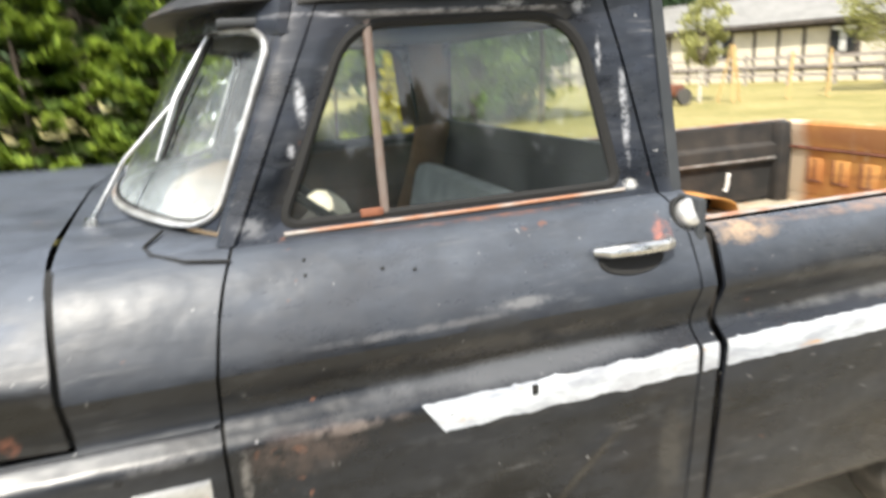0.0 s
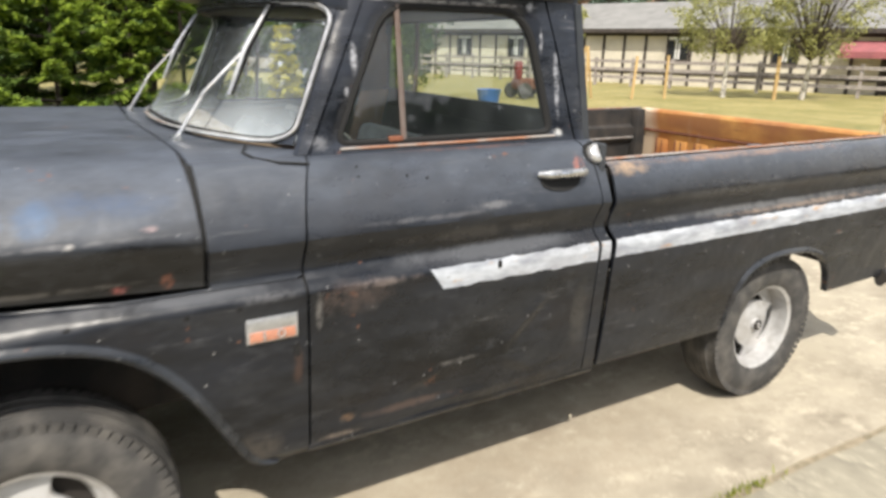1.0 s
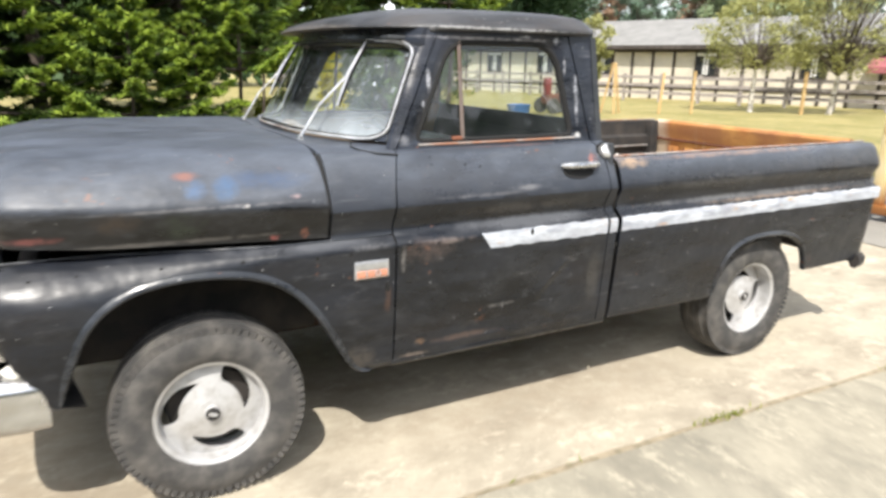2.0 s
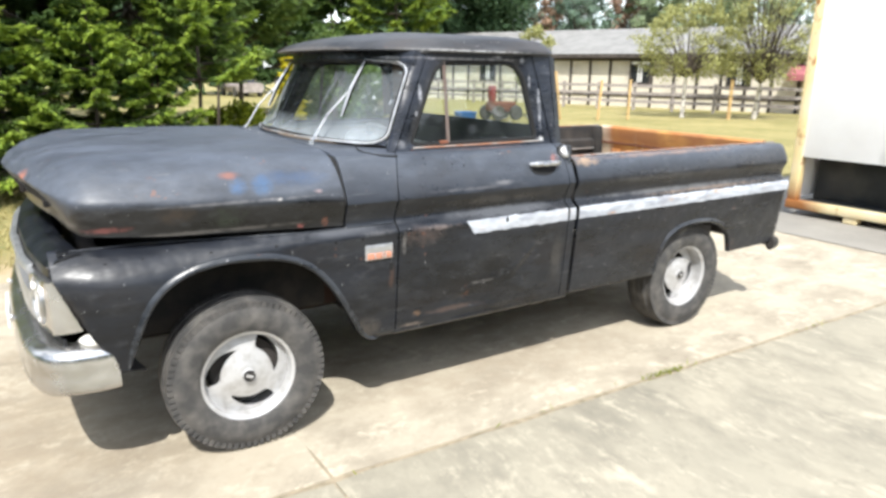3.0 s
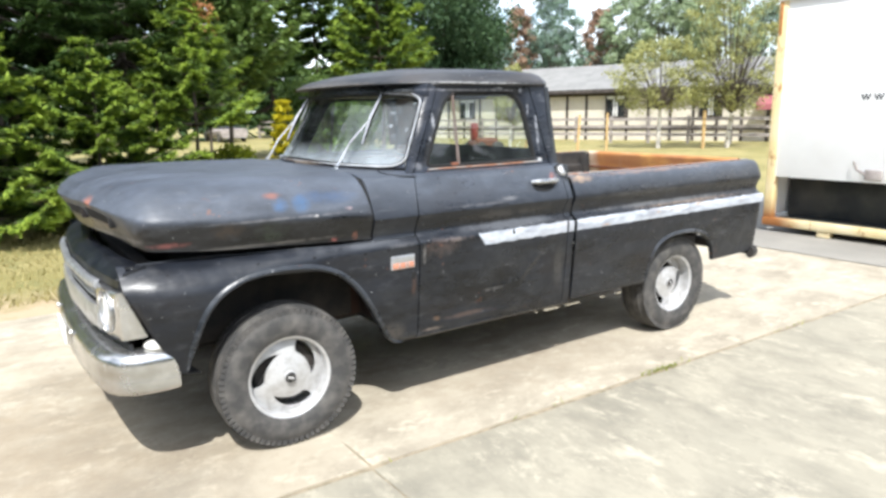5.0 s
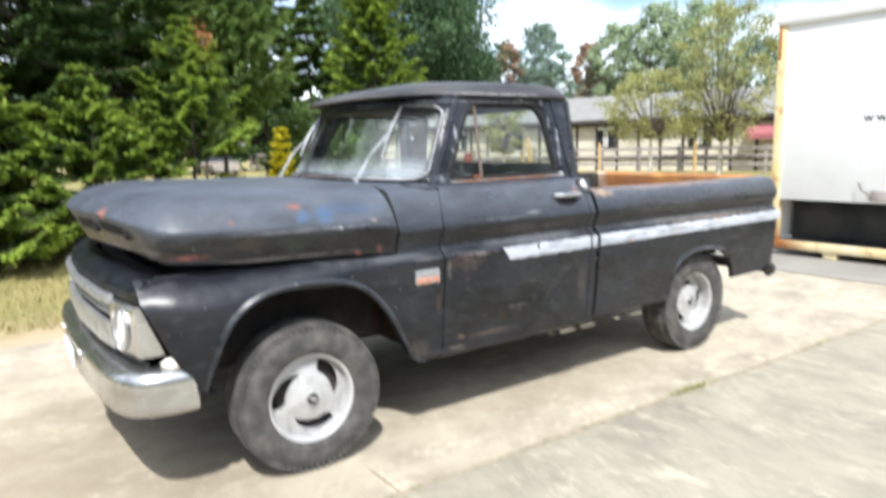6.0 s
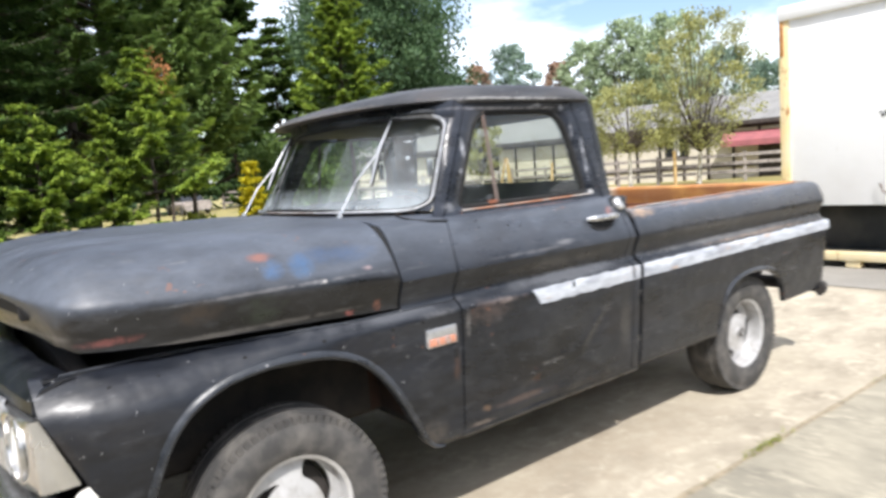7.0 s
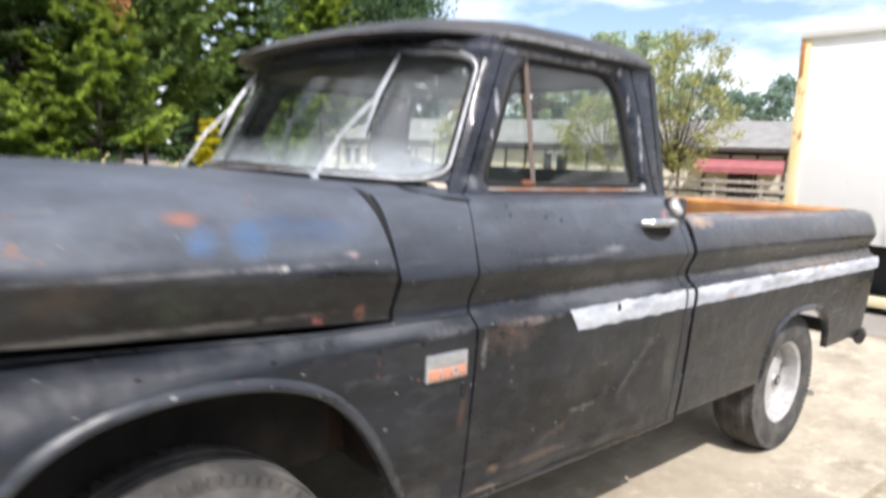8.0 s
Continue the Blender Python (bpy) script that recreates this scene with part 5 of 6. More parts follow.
part("fuel_neck", moved(lathe([(0.040, -0.003), (0.046, 0.0), (0.048, 0.016)], (0, 0, 0), 24), pose(*cap_c, -28, 0, 0)), SEAM, truck)

# bed
XB0, XB1 = 1.836, 3.868
bed_low = arch_low(ARCH_R, lambda x: 0.42 if x < 2.9 else 0.475 + 0.012 * (x - 3.305) / 0.54)


def bed_dent(x, z):
    return 0.002 * noise.noise(Vector((x * 3, z * 6, 9.0)))


cols = sorted(set(span(XB0, XB1, 64)) | {x for x, _ in ARCH_R})
bed_rows = []
zs = sorted(set(ZB_PROF) | set(span(0.45, 0.9, 9)) | {1.03, 1.10})
for x in cols:
    lo = bed_low(x)
    end = max(0.0, (x - 3.79) / 0.078)
    row = []
    for z in zs:
        zz = max(z, lo)
        row.append((x - 0.018 * end * max(0, (0.945 - zz)) / 0.5, MID - wide(zz, True) - bed_dent(x, zz) + 0.02 * end ** 3, zz - (0.012 * end ** 2 if zz > 1.1 else 0)))
    for w, z in ((0.905, 1.190), (0.87, 1.190), (0.856, 1.183), (0.853, 1.165), (0.852, 0.98), (0.852, 0.76)):
        row.append((x, MID - w, z - (0.012 * end ** 2 if z > 1.1 else 0)))
    bed_rows.append(row)
both("bed_side", thicken(grid(bed_rows), (0, 0.010, 0)), PAINT_BED)
both("rear_arch_lip", arch_band(ARCH_R), PAINT_LIP)
bin_rows = [[(x, MID + w, z) for w, z in ((0.838, 1.18), (0.836, 1.08), (0.80, 1.06), (0.80, 0.98), (0.83, 0.96), (0.836, 0.76))] for x in span(XB0 + 0.02, XB1 - 0.02, 12)]
for sgn in (1, -1):
    rows = [[(x, MID + sgn * (y - MID), z) for x, y, z in r] for r in bin_rows]
    part("bed_inner_wall", thicken(grid(rows), (0, -0.008 * sgn, 0)), CHASSIS, truck, "black inner bed wall")
    part("bed_wall_rail", box(XB0 + 0.06, XB1 - 0.12, MID + sgn * 0.80 - 0.010, MID + sgn * 0.80 + 0.010, 0.985, 0.998, 0.004), BAR, truck)
    part("bed_top_edge", box(XB0 + 0.02, XB1 - 0.03, MID + sgn * 0.853 - 0.012, MID + sgn * 0.853 + 0.012, 1.186, 1.194, 0.003), SILLRUST, truck)
    for xp in (1.90, 2.85, 3.77):
        part("stake_pocket", box(xp - 0.04, xp + 0.04, MID + sgn * 0.80 - 0.04, MID + sgn * 0.80 + 0.04, 0.74, 1.185, 0.008), PAINT_BED if xp < 3 else CHASSIS, truck)
    hump = [[(2.92 + 0.42 * math.cos(q) , MID + sgn * w, 0.74 + 0.13 * max(0, math.sin(q)) ** 0.6) for q in span(0, math.pi, 13)] for w in (0.84, 0.64, 0.62)]
    part("bed_wheel_tub", thicken(grid(hump), (0, 0, -0.006)), RUST, truck)
EDGES = [0.115, 0.238, 0.244, 0.375, 0.485, 0.63, 0.632, 0.80, 0.802, 0.97, 0.972, 1.14, 1.142, 1.31, 1.312, 1.48, 1.482, 1.65, 1.652, 1.79]
for k in range(0, len(EDGES), 2):
    part("bed_plank", box(XB0 + 0.02, XB1 - 0.03, EDGES[k], EDGES[k + 1], 0.722, 0.742, 0.003), BOARD, truck, "weathered bed floor plank")
for x in (1.88, 2.17, 2.41, 2.65, 2.95, 3.25, 3.60):
    part("cross_sill", box(x, x + 0.05, 0.12, 1.78, 0.64, 0.72, 0.004), CHASSIS, truck)
part("bed_front_wall", thicken(grid([[(XB0 + 0.005 + dx, MID - w, z) for dx, z in ((0.02, 0.60), (0.02, 0.9), (0.0, 0.93), (0.0, 1.15), (0.012, 1.165), (0.03, 1.165), (0.035, 1.15))] for w in span(-0.85, 0.85, 5)]), (0.008, 0, 0)), RUST, truck, "rusty bed front wall")

# tailgate
tg = thicken(grid([[(xx, MID - w, z) for xx, z in ((3.83, 0.70), (3.83, 0.80), (3.815, 0.83), (3.815, 1.06), (3.80, 1.09), (3.79, 1.175), (3.80, 1.19), (3.825, 1.195), (3.84, 1.185))] for w in span(-0.795, 0.795, 12)]), (0.012, 0, 0))
tailgate = part("tailgate", tg, RUST, truck, "rust-brown tailgate with raised lettering")
for i in range(9):
    yy = 1.60 - i * 0.163
    part("embossed_letter", box(3.809, 3.818, yy - 0.100, yy, 0.872, 0.998, 0.003), RUST, tailgate)
    for y0, y1, z0, z1 in ((0.0, 0.012, 0.870, 1.0), (0.048, 0.058, 0.88, 0.99), (0.0, 0.10, 0.870, 0.880)):
        part("embossed_bar", box(3.8065, 3.811, yy - y1, yy - y0, z0, z1, 0.001), DARKRUST, tailgate)
part("tailgate_rib", box(3.795, 3.818, MID - 0.79, MID + 0.79, 1.040, 1.056, 0.006), DARKRUST, tailgate)
part("tailgate_skin", box(3.832, 3.848, MID - 0.79, MID + 0.79, 0.62, 1.185, 0.006), PAINT_BED, tailgate)
rb = [(3.78, -0.02, 0.47), (3.86, -0.005, 0.47), (3.91, 0.06, 0.47), (3.92, 0.4, 0.47), (3.92, 1.5, 0.47), (3.91, 1.84, 0.47), (3.86, 1.905, 0.47)]
part("rear_bumper", tube(rb, 0.030, 10, False, 1.5), CHASSIS, truck, "dark rear bumper")
for w in (0.90, -0.90):
    part("tail_lamp", box(3.84, 3.862, MID - w - 0.04, MID - w + 0.04, 0.83, 0.97, 0.012), REDLENS, truck)

# Hidden plates added to stop sunlight streaking through the cab-bed gap.
part("gap_seal", box(1.808, 1.885, 0.03, 0.06, 0.42, 1.17, 0.004), CHASSIS, truck)
part("gap_seal", box(1.806, 1.862, 0.08, 1.82, 0.60, 0.63, 0.004), CHASSIS, truck)
# white stripe where the side trim was
def stripe(x0, x1, slant):
    rows = []
    n = int((x1 - x0) / 0.012)
    for i in range(n + 1):
        x = x0 + (x1 - x0) * i / n
        j1 = 0.006 * noise.noise(Vector((x * 17, 0, 2))) + 0.0035 * noise.noise(Vector((x * 60, 1, 2)))
        j0 = 0.006 * noise.noise(Vector((x * 15, 5, 2))) + 0.0035 * noise.noise(Vector((x * 55, 7, 2)))
        zt, zb_ = 0.929 + j1 + 0.002 * (x - 1), 0.862 + j0 + 0.003 * (x - 1)
        row = []
        for k in (0, 0.25, 0.5, 0.75, 1.0):
            z = zt + (zb_ - zt) * k
            row.append((x + slant * k * max(0.0, 1 - i * 0.012 / 0.5), MID - wide(z) - 0.0035 - (dents(x, z) if x < 1.75 else 0.0), z))
        rows.append(row)
    return thicken(grid(rows), (0, 0.003, 0))


part("bare_stripe", stripe(1.085, XD1 - 0.004, 0.045), STRIPE, doors[0], "ragged white stripe of bare primer")
part("bare_stripe", stripe(XD1 + 0.012, XC1, 0.0), STRIPE, truck, "ragged white stripe of bare primer")
part("bare_stripe", stripe(XB0 + 0.004, 3.857, 0.0), STRIPE, truck, "ragged white stripe of bare primer")
rust_hole(0.826, 0.516, 0.026, 0.009, 4, doors[0])
rust_hole(0.795, 0.900, 0.010, 0.006, 5, doors[0])
for x, z in ((0.897, 1.237), (0.894, 1.212), (1.046, 1.205), (1.111, 1.195)):
    part("trim_hole", moved(lathe([(0.0, -0.001), (0.0034, -0.001), (0.0034, 0.006)], (0, 0, 0), 10), pose(x, MID - wide(z) - 0.002, z, -30, 0, 0)), SEAM, doors[0])
part("tie_hook", tube([(3.414, 1.742, 0.93), (3.402, 1.736, 0.915), (3.402, 1.738, 0.87), (3.394, 1.74, 0.835), (3.384, 1.738, 0.84)], 0.008, 8), WHITEPAINT, truck, "white hook on the bed wall")
part("stripe_chip", box(1.328, 1.342, -0.0545, -0.049, 0.902, 0.925, 0.002), SEAM, doors[0])

# wheels
def wheel_disc(dish):
    """A pressed wheel face with three curved slots, as a sheet round the origin, facing -y."""
    rows_in, rows_out = [], []
    n = 144
    ring_hub, ring_edge = 0.045, 0.186
    def face_y(r):
        return float(np.interp(r, [0.0, 0.05, 0.075, 0.10, 0.17, 0.186], [-0.012, -0.012, -0.004, 0.006, 0.016, 0.026])) + dish
    v, f = [], []
    for i in range(n):
        q = 2 * math.pi * i / n
        p = (i % (n // 3)) / (n // 3)
        u = (p - 0.08) / 0.70
        if 0 < u < 1:
            mid_r = 0.118 + 0.034 * u
            h = 0.029 * min(1, math.sin(math.pi * min(u / 0.5, 1) / 2) ** 0.6 if u < 0.5 else 1) * (1 if u < 0.86 else math.sqrt(max(0, 1 - ((u - 0.86) / 0.14) ** 2))) * (0.45 + 0.75 * u)
        else:
            mid_r, h = (0.118 if p < 0.08 else 0.152), 0.0
            mid_r = 0.118 if p <= 0.08 else 0.152 - 0.034 * (p - 0.78) / 0.22 if p >= 0.78 else mid_r
        for r in (ring_hub, 0.07, mid_r - h, mid_r + h, 0.176, ring_edge):
            v.append((r * math.cos(q), face_y(r), r * math.sin(q)))
    for i in range(n):
        j = (i + 1) % n
        p = (i % (n // 3) + 0.5) / (n // 3)
        for k in range(5):
            if k == 2 and 0.08 < p < 0.78:
                continue
            f.append((i * 6 + k, j * 6 + k, j * 6 + k + 1, i * 6 + k + 1))
    return thicken((v, f), (0, 0.010, 0))


def tyre(radius, width):
    h = width / 2
    prof = [(0.192, -h * 0.78), (0.205, -h * 0.90), (0.235, -h * 1.0), (0.275, -h * 1.02), (0.305, -h * 0.97), (radius - 0.018, -h * 0.86), (radius - 0.006, -h * 0.78), (radius, -h * 0.55), (radius + 0.002, 0), (radius, h * 0.55), (radius - 0.006, h * 0.78), (radius - 0.018, h * 0.86), (0.275, h * 1.02), (0.235, h), (0.192, h * 0.78)]
    body = lathe(prof, (0, 0, 0), 96)
    lugs = []
    for i in range(72):
        q = 2 * math.pi * i / 72
        for sgn in (-1, 1):
            b = box(-0.0105, 0.0105, sgn * h * 0.75 - 0.020, sgn * h * 0.75 + 0.020, radius - 0.030, radius - 0.0035)
            lugs.append(moved(b, Matrix.Rotation(q + 0.02 * sgn, 4, "Y")))
    for y in (-0.042, 0.0, 0.042):
        lugs.append(lathe([(radius - 0.006, y - 0.014), (radius + 0.006, y - 0.012), (radius + 0.006, y + 0.012), (radius - 0.006, y + 0.014)], (0, 0, 0), 96))
    return join(body, *lugs)


def wheel(x, y, z, dish, side, turn=0.0, spin=0.0):
    m4 = pose(x, y, z, 0, 0, turn) @ (Matrix.Rotation(math.pi, 4, "Z") if side < 0 else Matrix.Identity(4)) @ Matrix.Rotation(spin, 4, "Y")
    rim_prof = [(0.183, dish + 0.030), (0.188, dish + 0.010), (0.190, -0.085), (0.200, -0.092), (0.212, -0.096), (0.214, -0.088), (0.205, -0.08), (0.198, -0.05), (0.196, 0.1)]
    w = part("wheel", moved(join(wheel_disc(dish), lathe(rim_prof, (0, 0, 0), 72)), m4), SILVER, truck, "silver slotted steel wheel", 30)
    part("tyre", moved(tyre(0.342, 0.21), m4), RUBBER, w, "black tyre with a coarse dusty tread", 40)
    part("centre_cap", moved(lathe([(0.0, dish - 0.030), (0.020, dish - 0.030), (0.026, dish - 0.026), (0.029, dish - 0.012), (0.046, dish - 0.010)], (0, 0, 0), 28), m4), SILVER, w)
    part("cap_emblem", moved(lathe([(0.0, dish - 0.0325), (0.025, dish - 0.0325), (0.026, dish - 0.0255)], (0, 0, 0), 24), m4), CHASSIS, w, "dark round emblem")
    part("emblem_bar", moved(box(-0.016, 0.016, dish - 0.0345, dish - 0.0320, -0.006, 0.006, 0.001), m4), SILVER, w)
    part("brake_drum", moved(lathe([(0.0, dish + 0.045), (0.15, dish + 0.05), (0.16, 0.06), (0.16, 0.12)], (0, 0, 0), 32), m4), CHASSIS, w)
    return w


WHEEL_Z = 0.346
wheel(0.0, 0.105, WHEEL_Z, -0.065, 1, -2.0, radians(20))
wheel(2.92, 0.125, WHEEL_Z, -0.035, 1, 0, radians(70))
wheel(0.0, 1.795, WHEEL_Z, -0.065, -1, -2.0)
wheel(2.92, 1.775, WHEEL_Z, -0.035, -1)

# chassis
for y in (0.52, 1.38):
    part("frame_rail", box(-0.62, 3.80, y - 0.035, y + 0.035, 0.42, 0.56, 0.006), CHASSIS, truck)
for x in (0.0, 2.92):
    part("axle", tube([(x, 0.2, 0.33), (x, 0.95, 0.33), (x, 1.7, 0.33)], [0.04, 0.05, 0.04] if x < 1 else [0.045, 0.13, 0.045], 12), CHASSIS, truck)
part("gearbox", box(0.30, 1.5, 0.80, 1.10, 0.34, 0.56, 0.04), CHASSIS, truck)
part("exhaust_pipe", tube([(1.0, 1.20, 0.36), (1.9, 1.24, 0.35), (2.5, 1.24, 0.36)], [0.03, 0.03, 0.03], 10), CHASSIS, truck)
part("muffler", tube([(1.3, 1.21, 0.355), (1.75, 1.23, 0.35)], 0.075, 14), CHASSIS, truck)


# ---------------------------------------------------------------- trees and shrubs
def rows_of(n):
    return np.random.default_rng(n)


def quads(centres, along, across):
    """Many small four-sided blades: centre, half length and half width vectors."""
    c, a, b = (np.asarray(v, float) for v in (centres, along, across))
    pts = np.stack([c - a - 0.5 * b, c - a * 0.2 + b, c + a, c - a * 0.2 - b], 1).reshape(-1, 3)
    faces = np.arange(len(pts)).reshape(-1, 4)
    return pts, faces


def raw_mesh(name, pts, faces, mat, parent, label="", tip=None, tips=None):
    me = bpy.data.meshes.new(name)
    me.from_pydata(pts.tolist(), [], faces.tolist())
    me.materials.append(mat)
    if tip is not None:
        me.materials.append(tip)
        me.polygons.foreach_set("material_index", tips.astype(np.int32))
    ob = new(name, me)
    ob.parent = parent
    ob.matrix_parent_inverse = Matrix.Translation(-parent.location)
    return tagged(ob, label)


def unit(v):
    return v / np.maximum(np.linalg.norm(v, axis=-1, keepdims=True), 1e-9)


def conifer(name, base, height, radius, mat, label, seed, low=0.3, density=1.0, droop=0.25, leaf=0.10, upward=0.0, bark=None, power=0.85, tip=None, broad=0.22, twigs=30):
    """A spruce or pine: tapered trunk, whorls of limbs, flat sprays of needled twigs along each limb."""
    g = rows_of(seed)
    tree = thing(name, base, label, "tree")
    b = np.array(base, float)
    trunk = [tuple(b + (0.06 * math.sin(z), 0.05 * math.cos(1.7 * z), z)) for z in span(0, height * 0.97, 9)]
    limbs = []
    z = low
    cen, alo, acr, outer_end = [], [], [], []
    while z < height * 0.985:
        k = int(g.integers(5, 8))
        size = radius * (1 - z / height) ** power
        for i in range(k):
            q = 2 * math.pi * (i + g.random()) / k
            ln = max(min(0.12, 0.022 * height), size * g.uniform(0.62, 1.12))
            out = np.array([math.cos(q), math.sin(q), 0])
            side = np.array([-math.sin(q), math.cos(q), 0])
            s = np.linspace(0, 1, 6)
            rise = upward * ln * s - droop * ln * np.sin(s * math.pi * 0.62) + 0.18 * ln * s ** 3
            pts = b + np.array([0, 0, z]) + out * (ln * s)[:, None] + np.array([0, 0, 1]) * rise[:, None]
            if ln > 0.5:
                limbs.append(tube(pts, [0.014 * ln * (1 - 0.8 * t) + 0.004 for t in s], 4))
            n = int(max(5, twigs * max(ln, 0.12) * density))
            t = g.uniform(0.18, 1.0, n) ** 0.8
            p = np.stack([np.interp(t, s, pts[:, j]) for j in range(3)], 1)
            tw = (0.34 * ln * (1.08 - t) + min(0.10, 0.03 * height))[:, None]
            sg = np.where(g.random(n) < 0.5, -1, 1)[:, None]
            way = unit(out * 0.8 + side * sg * g.uniform(0.4, 1.1, (n, 1)) + np.array([0, 0, 1]) * g.uniform(-0.26, 0.05, (n, 1)))
            m_ = 9 if leaf > 0.09 else 14
            for j in range(m_):
                u = (j + g.random((n, 1))) / m_
                c = p + way * tw * u + g.normal(0, 0.012, (n, 3))
                d = unit(way + g.normal(0, 0.33, (n, 3)))
                x = unit(np.cross(d, unit(g.normal(0, 0.32, (n, 3)) + (0, 0, 1))))
                sc = leaf * g.uniform(0.6, 1.25, (n, 1))
                cen.append(c)
                alo.append(d * sc)
                acr.append(x * sc * broad)
                # Outer needles take the paler tip material, inner ones the darker.
                outer_end.append(((u[:, 0] > 0.55) & (t > 0.45)) | (t > 0.9))
        z += max(0.10, 0.36 * (1 - 0.65 * z / height)) * g.uniform(0.8, 1.2) / max(0.6, min(1.2, density))
    part("trunk", tube(trunk, [0.008 * height * (1 - 0.93 * k / 8) + 0.01 for k in range(9)], 8), bark or BARK, tree)
    if limbs:
        tagged(part("branch_frame", join(*limbs), bark or BARK, tree), kind="stuff")
    pts, faces = quads(np.concatenate(cen), np.concatenate(alo), np.concatenate(acr))
    raw_mesh("crown", pts, faces, mat, tree, tip=tip, tips=np.concatenate(outer_end))
    return tree


def broadleaf(name, base, height, spread, mat, label, seed, clear=0.35, leaf=0.06, count=9000, bark=None, clumps=26, stem=0.07, flat=1.0, tuft=1.0):
    """A leafy tree: trunk, forking limbs, and a crown of loose clumps with gaps between."""
    g = rows_of(seed)
    tree = thing(name, base, label, "tree")
    b = np.array(base, float)
    fork = b + np.array([0, 0, height * clear])
    lean_ = np.array([g.normal(0, 0.05), g.normal(0, 0.05), 0]) * height
    stem_ = tube([b, b + (fork - b) * 0.5 + lean_ * 0.1, fork + lean_ * 0.2], [stem * 1.25, stem, stem * 0.8], 8)
    parts_ = []
    cen, alo, acr = [], [], []
    for i in range(clumps):
        q, h = 2 * math.pi * (i * 0.381966 + 0.1 * g.random()), (i + 0.5) / clumps
        r = spread * (math.sin(math.pi * (0.12 + 0.80 * h)) ** 0.8) * g.uniform(0.45, 1.0)
        c = np.array([b[0] + r * math.cos(q), b[1] + r * math.sin(q), b[2] + height * (clear + (1 - clear) * (0.02 + 0.93 * h))]) + lean_ * h
        parts_.append(tube([fork + lean_ * 0.2, fork.copy() * 0.45 + c * 0.55 + np.array([0, 0, 0.06 * height * (1 - h)]), c], [stem * (0.5 if clumps < 60 else 0.22), stem * (0.3 if clumps < 60 else 0.13), stem * 0.06], 5))
        n = int(count / clumps * g.uniform(0.6, 1.4))
        size = spread * g.uniform(0.26, 0.44) * tuft
        v = unit(g.normal(0, 1, (n, 3))) * (g.random((n, 1)) ** 0.45) * size * np.array([1.15, 1.15, 0.78 * flat])
        bump_ = 1 + 0.35 * np.sin(v[:, :1] * 9 / spread + i) * np.cos(v[:, 1:2] * 8 / spread - i)
        cen.append(c + v * bump_)
        d = unit(g.normal(0, 1, (n, 3)) + (0, 0, -0.5))
        x = unit(np.cross(d, unit(g.normal(0, 0.8, (n, 3)) + (0, 0, 1))))
        sc = leaf * g.uniform(0.6, 1.3, (n, 1))
        alo.append(d * sc)
        acr.append(x * sc * 0.55)
    part("trunk", stem_, bark or BARK, tree)
    tagged(part("limb_frame", join(*parts_), BARK, tree), kind="stuff")
    pts, faces = quads(np.concatenate(cen), np.concatenate(alo), np.concatenate(acr))
    raw_mesh("crown", pts, faces, mat, tree)
    return tree


# the dark row of spruces beside the yard
conifer("spruce_tree", (-0.9, 9.6, 0), 12.5, 3.3, SPRUCE_DARK, "tall dense green spruce with branches to the ground", 11, leaf=0.07, low=2.6, density=1.1, tip=SPRUCE_DARK)
conifer("spruce_tree", (1.9, 8.9, 0), 3.65, 2.1, SPRUCE, "young bright green spruce with a browned tip", 12, twigs=52, leaf=0.062, low=1.45, density=0.95, droop=0.05, upward=0.15, tip=SPRUCE_TIP)
conifer("spruce_tree", (-5.0, 10.0, 0), 12.0, 3.4, SPRUCE_DARK, "tall dense green spruce with branches to the ground", 13, leaf=0.08, low=2.0, density=0.9, tip=SPRUCE_DARK)
conifer("spruce_tree", (1.6, 13.0, 0), 13.5, 3.2, SPRUCE, "tall soft green spruce behind the front row", 14, twigs=36, low=2.4, density=0.8, leaf=0.11, tip=PINE)
conifer("spruce_tree", (-3.2, 13.6, 0), 14.5, 3.4, SPRUCE_DARK, "tall dark spruce behind the front row", 15, density=0.5, leaf=0.18, broad=0.38, tip=SPRUCE_DARK)
conifer("spruce_tree", (-9.0, 11.5, 0), 12.0, 3.4, SPRUCE, "tall dark spruce at the end of the row", 16, density=0.5, leaf=0.16, tip=SPRUCE)
conifer("spruce_tree", (-1.3, 7.7, 0), 3.3, 1.9, SPRUCE, "young bright green spruce before the tall ones", 31, twigs=50, leaf=0.06, density=1.05, droop=0.10, upward=0.12, tip=SPRUCE_TIP)
conifer("spruce_tree", (-3.6, 8.2, 0), 5.2, 2.3, SPRUCE, "young bright green spruce before the tall ones", 32, twigs=50, leaf=0.065, density=0.95, droop=0.12, upward=0.1, tip=SPRUCE_TIP)
conifer("spruce_tree", (0.5, 8.9, 0), 2.4, 1.5, SPRUCE, "low bright green spruce at the lawn", 33, twigs=52, leaf=0.055, density=1.05, droop=0.05, upward=0.15, tip=SPRUCE_TIP)
conifer("spruce_tree", (0.25, 7.8, 0), 2.7, 1.7, SPRUCE, "low bright green spruce at the lawn", 37, twigs=52, leaf=0.058, density=1.05, droop=0.05, upward=0.15, tip=SPRUCE_TIP)
conifer("spruce_tree", (1.15, 8.3, 0), 2.3, 1.15, SPRUCE, "low bright green spruce at the lawn", 44, twigs=52, leaf=0.055, density=1.1, droop=0.05, upward=0.15, tip=SPRUCE_TIP)
conifer("spruce_tree", (-2.5, 7.2, 0), 2.6, 1.6, SPRUCE, "low bright green spruce at the lawn", 38, twigs=52, leaf=0.058, density=1.05, droop=0.05, upward=0.15, tip=SPRUCE_TIP)
